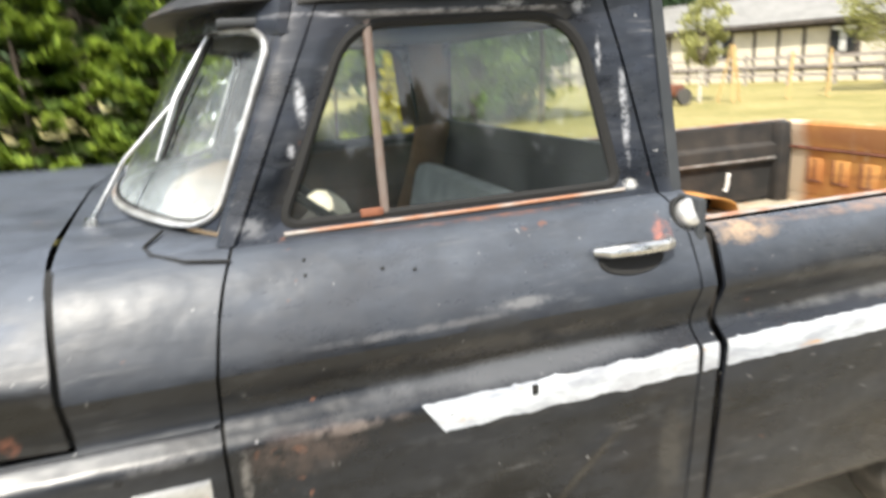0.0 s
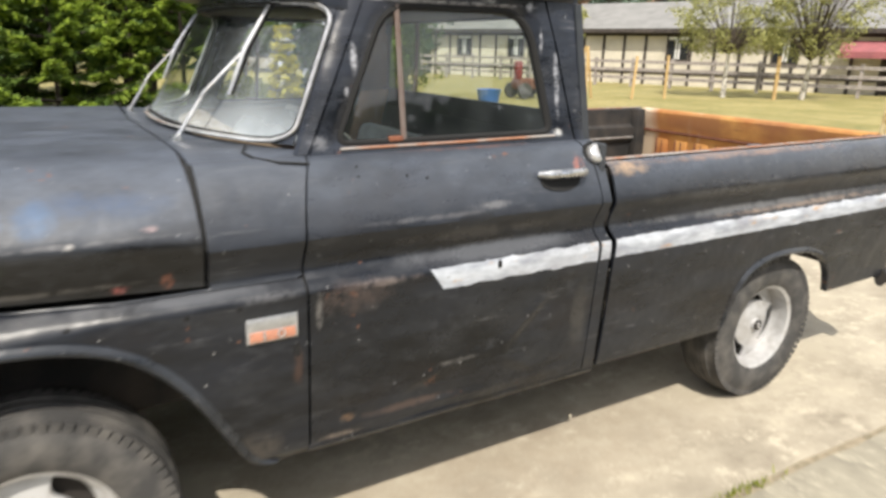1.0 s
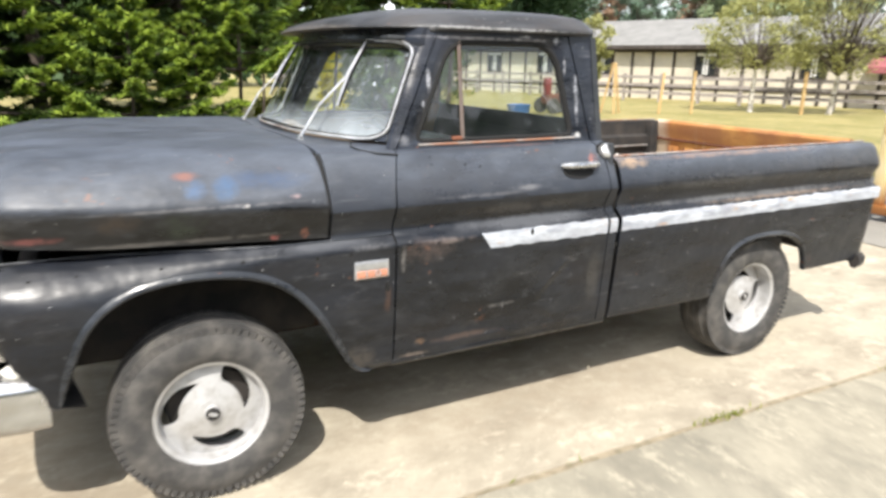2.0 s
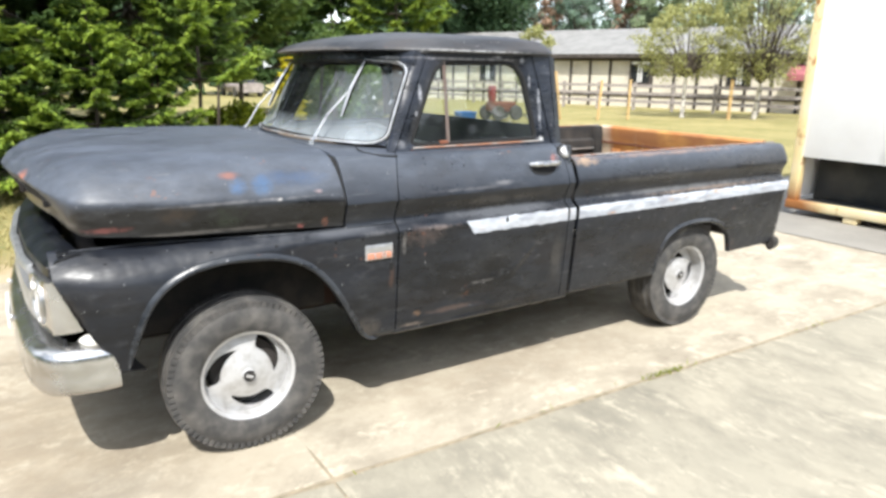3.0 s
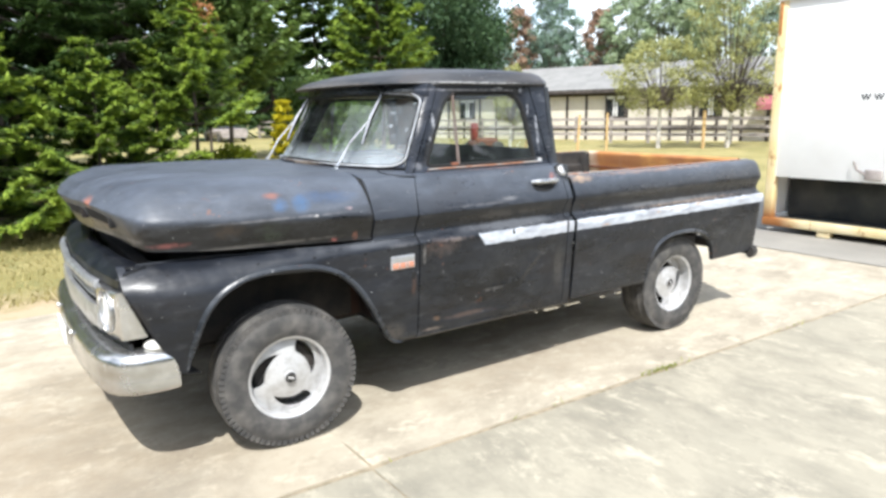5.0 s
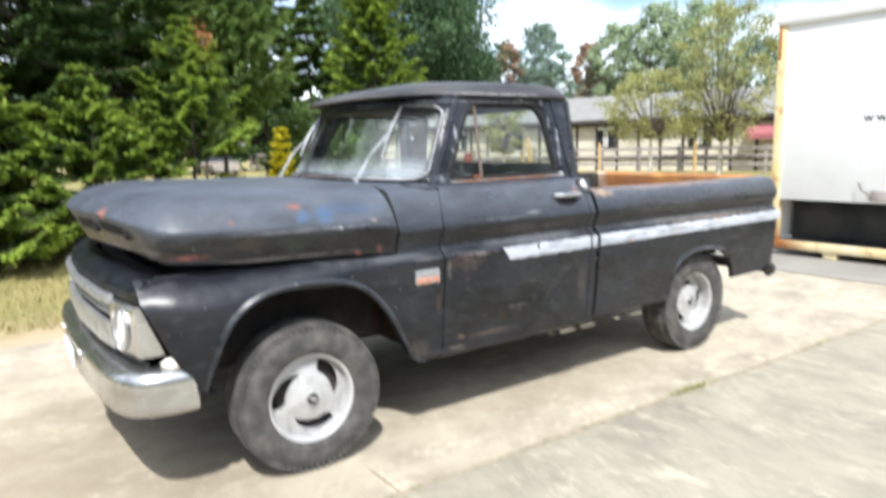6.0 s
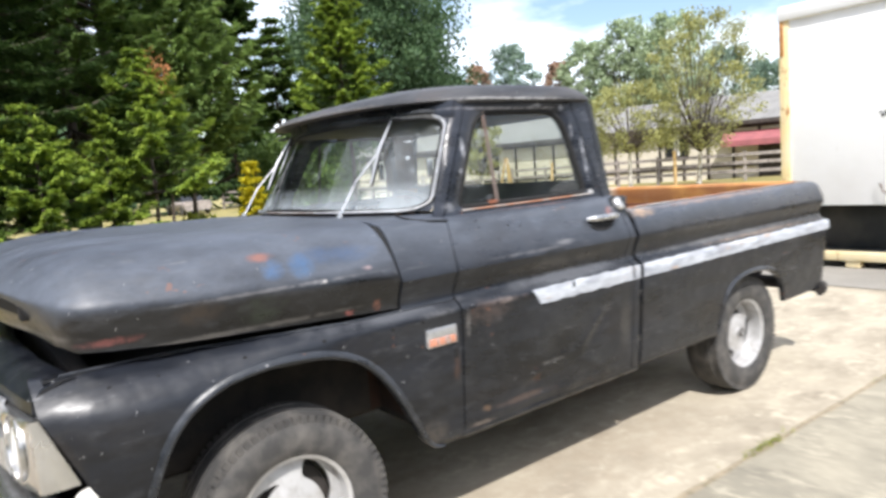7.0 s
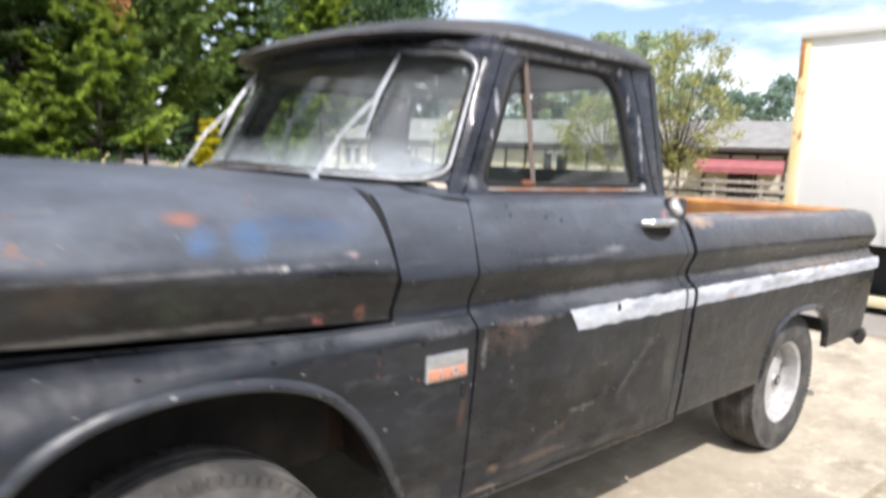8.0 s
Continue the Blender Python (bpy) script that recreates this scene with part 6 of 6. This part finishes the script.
for xx, yy, hh, sd_ in ((-0.4, 16.0, 15.0, 34), (-7.0, 14.5, 14.0, 35), (8.6, 23.0, 12.0, 36), (-3.6, 18.0, 16.0, 39), (2.6, 17.5, 15.0, 40), (-10.5, 16.5, 15.0, 41)):
    conifer("spruce_tree", (xx, yy, 0), hh, 3.4, SPRUCE_DARK, "tall dark spruce behind the front row", sd_, low=2.0, density=0.55, leaf=0.21, tip=SPRUCE_DARK, broad=0.45)
g = rows_of(6)
n = 160
tipc = np.array((2.12, 8.8, 3.22)) + g.normal(0, 1, (n, 3)) * (0.13, 0.10, 0.17)
tagged(raw_mesh("browned_tip", *quads(tipc, unit(g.normal(0, 1, (n, 3))) * 0.06, unit(g.normal(0, 1, (n, 3))) * 0.016), BROWNTIP, bpy.data.objects["spruce_tree.001"]), "dry orange-brown leader", kind="stuff")
conifer("pine_tree", (4.25, 14.6, 0), 6.9, 2.9, PINE, "soft green upright pine", 17, low=2.1, density=1.0, droop=-0.05, leaf=0.13, upward=0.5, power=0.8, tip=PINE_TIP)
conifer("pine_tree", (3.0, 12.0, 0), 3.4, 1.5, PINE, "small grey-green pine beside the spruces", 18, low=1.6, density=1.2, droop=0.0, leaf=0.11, upward=0.2, power=0.6, tip=PINE_TIP)
conifer("golden_conifer", (3.27, 8.3, 0), 1.88, 0.43, YELLOW, "small golden yellow conifer on the lawn", 19, low=0.25, density=3.2, droop=0.0, leaf=0.06, upward=0.7, power=0.9)
broadleaf("shrub", (2.45, 7.7, 0), 0.70, 0.55, HEDGE, "low yellow-green shrub on the lawn", 20, clear=0.1, leaf=0.05, count=4000, clumps=12, stem=0.03)
broadleaf("shrub", (7.6, 16.2, 0), 2.7, 1.5, PINE, "rounded green bush behind the yard", 51, clear=0.08, leaf=0.07, count=7000, clumps=26, stem=0.04)
broadleaf("shrub", (9.2, 17.6, 0), 3.0, 1.5, PINE, "rounded green bush behind the yard", 52, clear=0.08, leaf=0.07, count=7000, clumps=26, stem=0.04)
broadleaf("shrub", (3.9, 13.2, 0), 0.8, 0.7, HEDGE, "low yellow-green shrub on the lawn", 21, clear=0.1, leaf=0.06, count=3500, clumps=12, stem=0.03)
conifer("spruce_tree", (9.1, 15.2, 0), 7.9, 2.3, SPRUCE, "light green open spruce with a bare leader", 22, low=2.7, density=1.0, droop=0.1, upward=0.1, leaf=0.12, tip=SPRUCE_TIP)
broadleaf("round_tree", (26.9, 41.9, 0), 17.4, 7.2, DARKLEAF, "large dark green round-crowned tree", 23, clear=0.12, leaf=0.17, count=70000, clumps=110, tuft=0.75, stem=0.34)
conifer("spruce_tree", (8.4, 18.2, 0), 6.8, 2.4, SPRUCE_DARK, "dark spruce behind the pines", 61, low=0.6, density=0.6, leaf=0.16, tip=SPRUCE, broad=0.4)
# young fruit trees on the meadow
broadleaf("fruit_tree", (16.1, 17.5, 0), 3.4, 0.85, FRUIT, "young fruit tree tied to wooden stakes", 24, leaf=0.07, count=2200, clumps=14, stem=0.05, bark=PALEBARK)
broadleaf("fruit_tree", (22.6, 15.5, 0), 4.5, 2.3, FRUIT, "young fruit tree with a pale trunk", 25, leaf=0.06, count=6800, clumps=90, tuft=0.44, stem=0.08, bark=PALEBARK)
broadleaf("fruit_tree", (24.6, 13.6, 0), 7.0, 2.5, FRUIT, "taller loose-crowned tree with light leaves", 26, clear=0.20, leaf=0.06, count=9000, clumps=130, tuft=0.42, stem=0.09, bark=PALEBARK)
broadleaf("fruit_tree", (31.0, 8.2, 0), 5.0, 1.9, FRUIT, "small leafy tree before the house", 27, clear=0.25, leaf=0.10, count=6000, clumps=20)
# far trees behind the house
g = rows_of(5)
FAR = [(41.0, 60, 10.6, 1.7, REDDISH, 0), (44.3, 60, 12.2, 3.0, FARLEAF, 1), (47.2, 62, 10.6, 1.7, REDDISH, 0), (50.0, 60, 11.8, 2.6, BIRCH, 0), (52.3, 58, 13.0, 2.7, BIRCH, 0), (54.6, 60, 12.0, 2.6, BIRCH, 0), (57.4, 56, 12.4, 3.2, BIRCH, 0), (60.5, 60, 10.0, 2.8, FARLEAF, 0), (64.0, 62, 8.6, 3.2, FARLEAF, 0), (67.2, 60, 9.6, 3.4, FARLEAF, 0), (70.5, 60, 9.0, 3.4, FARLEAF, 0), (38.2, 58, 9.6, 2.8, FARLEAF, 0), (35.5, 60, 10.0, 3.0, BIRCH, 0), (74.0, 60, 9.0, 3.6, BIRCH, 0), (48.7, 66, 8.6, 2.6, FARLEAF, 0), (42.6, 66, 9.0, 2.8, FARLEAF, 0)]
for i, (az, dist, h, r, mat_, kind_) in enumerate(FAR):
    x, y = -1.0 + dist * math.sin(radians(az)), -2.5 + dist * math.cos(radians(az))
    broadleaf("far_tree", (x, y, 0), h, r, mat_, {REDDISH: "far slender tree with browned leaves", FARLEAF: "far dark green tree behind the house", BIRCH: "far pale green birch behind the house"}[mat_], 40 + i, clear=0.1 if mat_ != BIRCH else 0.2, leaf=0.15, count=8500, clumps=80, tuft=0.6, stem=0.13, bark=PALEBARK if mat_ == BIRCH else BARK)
# a loose wood closing the far distance, and unseen trees added behind the camera
pts_, al_, ac_ = [], [], []
for i in range(330):
    az, dist = radians(g.uniform(-60, 110) if i < 150 else g.uniform(110, 300)), g.uniform(75, 95)
    if -15 < math.degrees(az) < 33:
        dist *= 0.55
    h, r = g.uniform(6, 8.5), g.uniform(2.0, 3.6)
    # Nearer, unseen trees: added so the truck's side reflects something dark.
    if i >= 150:
        dist, h = dist * 0.36, h * 1.3
    n = 170
    v = unit(g.normal(0, 1, (n, 3))) * g.random((n, 1)) ** 0.4 * (r, r, h * 0.5)
    pts_.append(v + (dist * math.sin(az), dist * math.cos(az), h * 0.48))
    al_.append(unit(g.normal(0, 1, (n, 3))) * 0.6)
    ac_.append(unit(g.normal(0, 1, (n, 3))) * 0.4)
far_p, far_f = quads(np.concatenate(pts_), np.concatenate(al_), np.concatenate(ac_))
me = bpy.data.meshes.new("far_wood")
me.from_pydata(far_p.tolist(), [], far_f.tolist())
me.materials.append(DARKLEAF)
tagged(new("far_wood", me), "distant dark green wood, with unseen trees added behind for reflections", "wood", kind="stuff")

# ---------------------------------------------------------------- house, fence and meadow things
U, N = Vector((0.356, -0.934, 0)).normalized(), Vector((-0.934, -0.356, 0)).normalized()
H0 = Vector((26.6, 26.0, 0))


def at_house(s, out, z):
    """A place s metres along the house front, out metres before it."""
    p = H0 + U * s + N * out
    return (p.x, p.y, z)


def house_box(s0, s1, o0, o1, z0, z1):
    v, f = box(s0, s1, o0, o1, z0, z1, 0.0)
    return [at_house(*p) for p in v], [tuple(reversed(q)) for q in f]


house = thing("house", at_house(8, 0, 0), "long low white half-timbered building with a grey roof", "house")
S0, S1, EAVE = -12.4, 24.0, 2.75
part("wall", house_box(S0, S1, -7.5, 0.0, 0.0, EAVE + 0.1), WALL, house, angle=0)
part("roof", join(grid([[at_house(s, 0.55, EAVE), at_house(s, -3.75, EAVE + 1.55)] for s in span(S0 - 0.4, S1 + 0.4, 3)]), grid([[at_house(s, -3.75, EAVE + 1.55), at_house(s, -8.1, EAVE)] for s in span(S0 - 0.4, S1 + 0.4, 3)]), grid([[at_house(s, 0.5, EAVE - 0.12), at_house(s, -8.0, EAVE - 0.12)] for s in (S0 - 0.35, S1 + 0.35)])), ROOF, house, "grey weathered sheet roof", 0)
part("fascia", house_box(S0 - 0.4, S1 + 0.4, 0.44, 0.56, EAVE - 0.20, EAVE - 0.004), TIMBER, house)
part("sill_beam", house_box(S0, S1, 0.0, 0.05, 0.55, 0.68), TIMBER, house)
part("top_beam", house_box(S0, S1, 0.0, 0.05, 2.40, 2.62), TIMBER, house)
for i in range(31):
    s = S0 + 0.3 + i * 1.17
    part("timber_post", house_box(s, s + 0.13, 0.0, 0.06, 0.0, 2.6), TIMBER, house)
for s in (-10.2, -6.4, -2.6, 3.2, 8.2, 17.6, 21.0):
    w_ = part("window", house_box(s, s + 1.0, 0.0, 0.07, 1.25, 2.4), DARKGLASS, house, "dark window with white curtains")
    part("window_frame", join(house_box(s - 0.07, s + 1.07, 0.05, 0.10, 1.18, 1.26), house_box(s - 0.07, s + 1.07, 0.05, 0.10, 2.36, 2.44), house_box(s - 0.07, s + 0.0, 0.05, 0.10, 1.2, 2.4), house_box(s + 1.0, s + 1.07, 0.05, 0.10, 1.2, 2.4), house_box(s + 0.47, s + 0.53, 0.07, 0.10, 1.2, 2.4)), TIMBER, w_)
    part("curtain", house_box(s + 0.38, s + 0.62, 0.07, 0.085, 1.3, 2.2), WHITEPAINT, w_)
    part("blind", house_box(s + 0.02, s + 0.98, 0.07, 0.085, 2.22, 2.36), WHITEPAINT, w_)
for s in (12.6,):
    part("house_door", house_box(s, s + 1.0, 0.0, 0.07, 0.05, 2.15), TIMBER, house)
aw = grid([[at_house(s, 0.1, 2.25), at_house(s, 0.8, 2.05), at_house(s, 1.25, 1.80), at_house(s, 1.27, 1.55)] for s in span(11.0, 14.9, 8)])
tagged(part("awning", thicken(aw, (0, 0, -0.02)), RED), "faded red awning on the house front", "awning")
# board fence before the house
fence = thing("fence", at_house(8, 3.2, 0), "dark wooden three-rail fence on the meadow", "fence")
for i in range(31):
    s = -22 + i * 1.9
    part("fence_post", house_box(s, s + 0.12, 3.08, 3.2, 0, 1.32), FENCE, fence)
for z in (0.42, 0.80, 1.16):
    for i in range(15):
        s = -22 + i * 3.8
        part("fence_rail", house_box(s, s + 3.78, 3.2, 3.235, z - 0.07, z + 0.07), FENCE, fence)


def stake(x, y, h, dx=0.0, dy=0.0, r=0.05):
    t_ = thing("wooden_stake", (x, y, 0), "raw yellow wooden tree stake in the grass", "stake", "tree stakes")
    part("pole", tube([(x, y, 0), (x + dx, y + dy, h)], r, 8), STAKE, t_)


stake(19.3, 15.4, 1.5)
stake(17.9, 15.6, 1.45, 0.2, 0.1)
stake(23.4, 13.9, 1.55, r=0.07)
for dx, dy in ((0.35, 0.0), (-0.25, 0.3), (-0.2, -0.35)):
    stake(16.4 + dx, 16.4 + dy, 1.75, -dx * 0.9, -dy * 0.9, 0.04)
# a red machine and a blue tub on the meadow
trac = thing("garden_machine", (14.4, 17.0, 0), "red garden machine standing in the grass", "machine")
part("machine_body", box(13.9, 14.9, 16.7, 17.3, 0.30, 0.66, 0.08), DARKRUST, trac, "faded rusty engine deck")
part("machine_hood", box(13.86, 14.08, 16.86, 17.12, 0.62, 1.22, 0.05), REDMETAL, trac)
for x in (14.0, 14.8):
    for y in (16.62, 17.38):
        part("machine_wheel", lathe([(0.0, -0.06), (0.14, -0.06), (0.25, -0.07), (0.27, 0.0), (0.25, 0.07), (0.0, 0.06)], (x, y, 0.27), 20), RUBBER, trac)
tub = tagged(part("tub", lathe([(0.0, 0.0), (0.28, 0.0), (0.36, 0.42), (0.38, 0.44), (0.35, 0.44), (0.27, 0.03), (0.0, 0.03)], (11.6, 15.2, 0.0), 20, "z"), BLUEPLASTIC), "blue plastic tub in the grass", "tub")

# a pale car parked far behind the young trees
CX, CY = 12.0, 41.0
car = thing("parked_car", (CX, CY, 0), "grey car parked far off on the grass", "car")
body = [[(CX + s_ * w, y, z) for s_, w, z in ((-1, 0.70, 0.28), (-1, 0.82, 0.45), (-1, 0.83, 0.70), (-1, 0.74, 0.84), (1, 0.74, 0.84), (1, 0.83, 0.70), (1, 0.82, 0.45), (1, 0.70, 0.28))] for y in (CY - 2.1, CY - 2.04, CY - 1.0, CY + 1.0, CY + 2.04, CY + 2.1)]
bv, bf = grid(body, True)
part("car_body", (bv, bf + [tuple(range(8)), tuple(range(40, 48))]), FENCE, car)
cab_ = [[(CX + s_ * w, y, z) for s_, w, z in ((-1, w0, 0.82), (-1, w1, z1), (1, w1, z1), (1, w0, 0.82))] for y, w0, w1, z1 in ((CY - 1.2, 0.70, 0.69, 0.84), (CY - 0.6, 0.70, 0.56, 1.38), (CY + 0.8, 0.70, 0.56, 1.40), (CY + 1.6, 0.70, 0.66, 0.90))]
part("car_glasshouse", grid(cab_), DARKGLASS, car, "dark car windows")
part("car_roof", box(CX - 0.54, CX + 0.54, CY - 0.65, CY + 0.85, 1.38, 1.43, 0.02), WHITEPAINT, car)
for x in (CX - 0.75, CX + 0.75):
    for y in (CY - 1.45, CY + 1.3):
        part("car_wheel", lathe([(0.0, -0.08), (0.17, -0.08), (0.28, -0.09), (0.30, 0.0), (0.28, 0.09), (0.0, 0.08)], (x, y, 0.30), 20, "x"), RUBBER, car)

# ---------------------------------------------------------------- box body standing on the yard
bd = Vector((0.02, -1.0, 0)).normalized()
bn = Vector((-1.0, -0.02, 0)).normalized()
B0 = Vector((7.32, 1.92, 0))
cargo = thing("cargo_box", B0 + bd * 3.5 - bn * 1.2, "white box body with a rusty cream frame standing on the yard", "container")


def box_at(s0, s1, o0, o1, z0, z1, bevel=0.006):
    v, f = box(s0, s1, o0, o1, z0, z1, bevel)
    out = []
    for s, o, z in v:
        p = B0 + bd * s + bn * o
        out.append((p.x, p.y, z))
    return out, [tuple(reversed(q)) for q in f]


LB = 7.2
part("side_panel", box_at(0.10, LB - 0.1, -0.06, -0.018, 0.71, 2.92), WHITE, cargo, "white side panel")
part("end_panel", box_at(0.02, 0.06, -2.35, -0.10, 0.20, 2.90), WHITE, cargo)
part("far_panel", box_at(0.10, LB - 0.1, -2.42, -2.38, 0.20, 2.90), WHITE, cargo)
part("rear_panel", box_at(LB - 0.06, LB - 0.02, -2.35, -0.10, 0.20, 2.90), WHITE, cargo)
part("box_roof", box_at(0.0, LB, -2.45, 0.0, 2.985, 3.04, 0.02), WHITE, cargo)
part("corner_post", box_at(0.0, 0.115, -0.115, 0.0, 0.10, 3.01, 0.012), CREAM, cargo, "cream corner post with rust at its foot")
part("corner_post", box_at(LB - 0.115, LB, -0.115, 0.0, 0.10, 3.01, 0.012), CREAM, cargo)
part("top_rail", box_at(0.0, LB, -0.05, 0.03, 2.87, 3.03, 0.015), WHITE, cargo)
part("post_strap", box_at(0.02, 0.06, 0.001, 0.012, 2.47, 2.86, 0.004), RUST, cargo)
part("bottom_rail", box_at(0.0, LB, -0.12, 0.02, 0.075, 0.175, 0.012), CREAM, cargo, "cream bottom rail with rust")
part("bottom_rail", box_at(0.0, LB, -2.45, -2.33, 0.075, 0.175, 0.012), CREAM, cargo)
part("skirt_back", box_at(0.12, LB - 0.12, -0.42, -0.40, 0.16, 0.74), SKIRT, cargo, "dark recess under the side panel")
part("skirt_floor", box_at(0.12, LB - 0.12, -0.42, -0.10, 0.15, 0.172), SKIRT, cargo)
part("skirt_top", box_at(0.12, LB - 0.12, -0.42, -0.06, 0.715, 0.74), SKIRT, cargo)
for s in (0.70, 2.0, 3.6, 5.2, 6.6):
    part("foot_block", box_at(s, s + 0.16, -0.11, 0.0, 0.0, 0.075, 0.008), CREAM, cargo)
    part("foot_block", box_at(s, s + 0.16, -2.44, -2.34, 0.0, 0.075, 0.008), CREAM, cargo)
for k in range(3):
    s = 1.10 + 0.135 * k
    p = B0 + bd * s + bn * -0.013
    basis = Matrix((( bd.x, 0, bn.x, p.x), (bd.y, 0, bn.y, p.y), (0, 1, 0, 1.70), (0, 0, 0, 1)))
    letters("w", 0.15, basis, INK, "letter", cargo, 0.002)
p = B0 + bd * 1.49 + bn * -0.013
letters(".", 0.15, Matrix(((bd.x, 0, bn.x, p.x), (bd.y, 0, bn.y, p.y), (0, 1, 0, 1.70), (0, 0, 0, 1))), INK, "letter", cargo, 0.002)
part("lettering_bar", box_at(1.56, 2.9, -0.018, -0.012, 1.655, 1.73, 0.0), INK, cargo)
def bp(s, o, z):
    q_ = B0 + bd * s + bn * o
    return (q_.x, q_.y, z)
latch = part("latch", join(box_at(1.18, 1.36, -0.02, 0.03, 0.745, 0.86, 0.01), tube([bp(1.20, 0.02, 0.80), bp(1.10, 0.04, 0.86), bp(1.06, 0.03, 0.95)], 0.014, 6)), FENCE, cargo, "grey locking lever")
part("latch", box_at(1.46, 1.56, -0.02, 0.03, 0.76, 0.88, 0.01), FENCE, cargo)
part("strap_loop", tube([bp(1.62, 0.0, 0.72), bp(1.58, 0.02, 0.5), bp(1.57, 0.02, 0.30), bp(1.62, 0.02, 0.24), bp(1.67, 0.02, 0.30), bp(1.68, 0.02, 0.5)], 0.02, 6), FENCE, cargo)

# ---------------------------------------------------------------- ground
def sheet(name, x0, x1, y0, y1, z, mat, label, category, n=2):
    return tagged(part(name, grid([[(x, y, z) for y in span(y0, y1, n)] for x in span(x0, x1, n)]), mat, angle=0), label, category, kind="structure")


sheet("ground", -2500, 2500, -2500, 2500, -0.09, GRASS, "dry yellow-green meadow to the horizon", "ground")
gr = [[(x, y, 0.012 * noise.noise(Vector((x * 0.7, y * 0.7, 0))) + (-0.01 if y < 4 else 0.0)) for y in span(3.32, 60, 60)] for x in span(-25, 62, 80)]
tagged(part("grass_field", grid(gr), GRASS), "dry yellow-green meadow behind the yard", "grass", kind="structure")
sheet("asphalt", 6.25, 40, -30, 5.5, -0.004, ASPHALT, "grey worn asphalt beyond the concrete", "asphalt")
sheet("joint_bed", -30, 6.3, -22, 3.4, -0.011, DIRT, "dirt and moss filling the slab joints", "ground")
# grass blades at the edge of the yard and on the meadow
g = rows_of(77)
n = 42000
gx, gy = g.uniform(-9, 8, n), 3.75 + 9.1 * g.random(n) ** 1.35
c = np.stack([gx, gy, np.full(n, 0.015)], 1)
tall = g.uniform(0.015, 0.045, (n, 1))
up = np.stack([g.normal(0, 0.4, n), g.normal(0, 0.4, n), np.ones(n)], 1) * tall
turn = g.uniform(0, math.pi, n)
sd = np.stack([np.cos(turn), np.sin(turn), np.zeros(n)], 1) * g.uniform(0.004, 0.012, (n, 1))
gp, gf = quads(c, up, sd)
me = bpy.data.meshes.new("grass_blades")
me.from_pydata(gp.tolist(), [], gf.tolist())
me.materials.append(STRAW)
tagged(new("grass_blades", me), "dry grass blades along the yard", "grass", kind="stuff")
n = 1500
jx = np.concatenate([g.normal(2.24, 0.09, n // 3), g.uniform(-0.5, 8, 2 * n // 3)])
ok = g.random(n) < np.where(np.arange(n) < n // 3, 0.16, np.clip(np.sin(jx * 2.1) * np.sin(jx * 5.3 + 1), 0, 1) * 0.16)
jx = jx[ok]
n = len(jx)
c = np.stack([jx, -0.392 - 0.017 * jx + g.normal(0, 0.012, n), np.full(n, 0.008)], 1)
up = np.stack([g.normal(0, 0.7, n), g.normal(0, 0.7, n), np.ones(n)], 1) * g.uniform(0.008, 0.026, (n, 1))
sd = np.stack([np.cos(jx * 900), np.sin(jx * 900), np.zeros(n)], 1) * 0.003
gp, gf = quads(c, up, sd)
me = bpy.data.meshes.new("joint_weeds")
me.from_pydata(gp.tolist(), [], gf.tolist())
me.materials.append(HEDGE)
tagged(new("joint_weeds", me), "small weeds growing in the slab joint", "weeds", kind="stuff")

# concrete slabs, each one its own piece of the yard
yard = tagged(new("pavement"), "pale weathered concrete slabs with dirty joints", "pavement", kind="structure")


def slab(x0, x1, y0a, y0b, y1a, y1b, seed, mat):
    """One slab between two joints; its edges are worn, its top is slightly uneven."""
    nx, ny = 40, 24
    rows = []
    for i in range(nx + 1):
        u = i / nx
        row = []
        for j in range(ny + 1):
            v = j / ny
            x = x0 + (x1 - x0) * u
            y = (y0a + (y0b - y0a) * u) * (1 - v) + (y1a + (y1b - y1a) * u) * v
            wob = 0.014 * noise.noise(Vector((x * 6, y * 6, seed))) + 0.006 * noise.noise(Vector((x * 17, y * 17, seed)))
            if i in (0, nx):
                x += wob
            if j in (0, ny):
                y += wob
            e = min(i, nx - i, j, ny - j)
            row.append((x, y, 0.0 - (0.006 if e == 0 else 0.0)))
        rows.append(row)
    s = part("slab", thicken(grid(rows), (0, 0, -0.08)), mat, yard, angle=40)
    return s


JY = lambda x: -0.392 - 0.017 * x
for x0, x1 in ((-12.0, -5.8), (-5.79, 0.208), (0.206, 6.24)):
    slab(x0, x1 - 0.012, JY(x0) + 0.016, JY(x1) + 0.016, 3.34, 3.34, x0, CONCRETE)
    for k in range(3):
        y_hi, y_lo = -0.016 - 4.0 * k, -4.0 * (k + 1) + 0.002
        slab(x0, x1 - 0.012, JY(x0) + y_lo, JY(x1) + y_lo, JY(x0) + y_hi, JY(x1) + y_hi, x0 + 3 + k, CONCRETE_B)
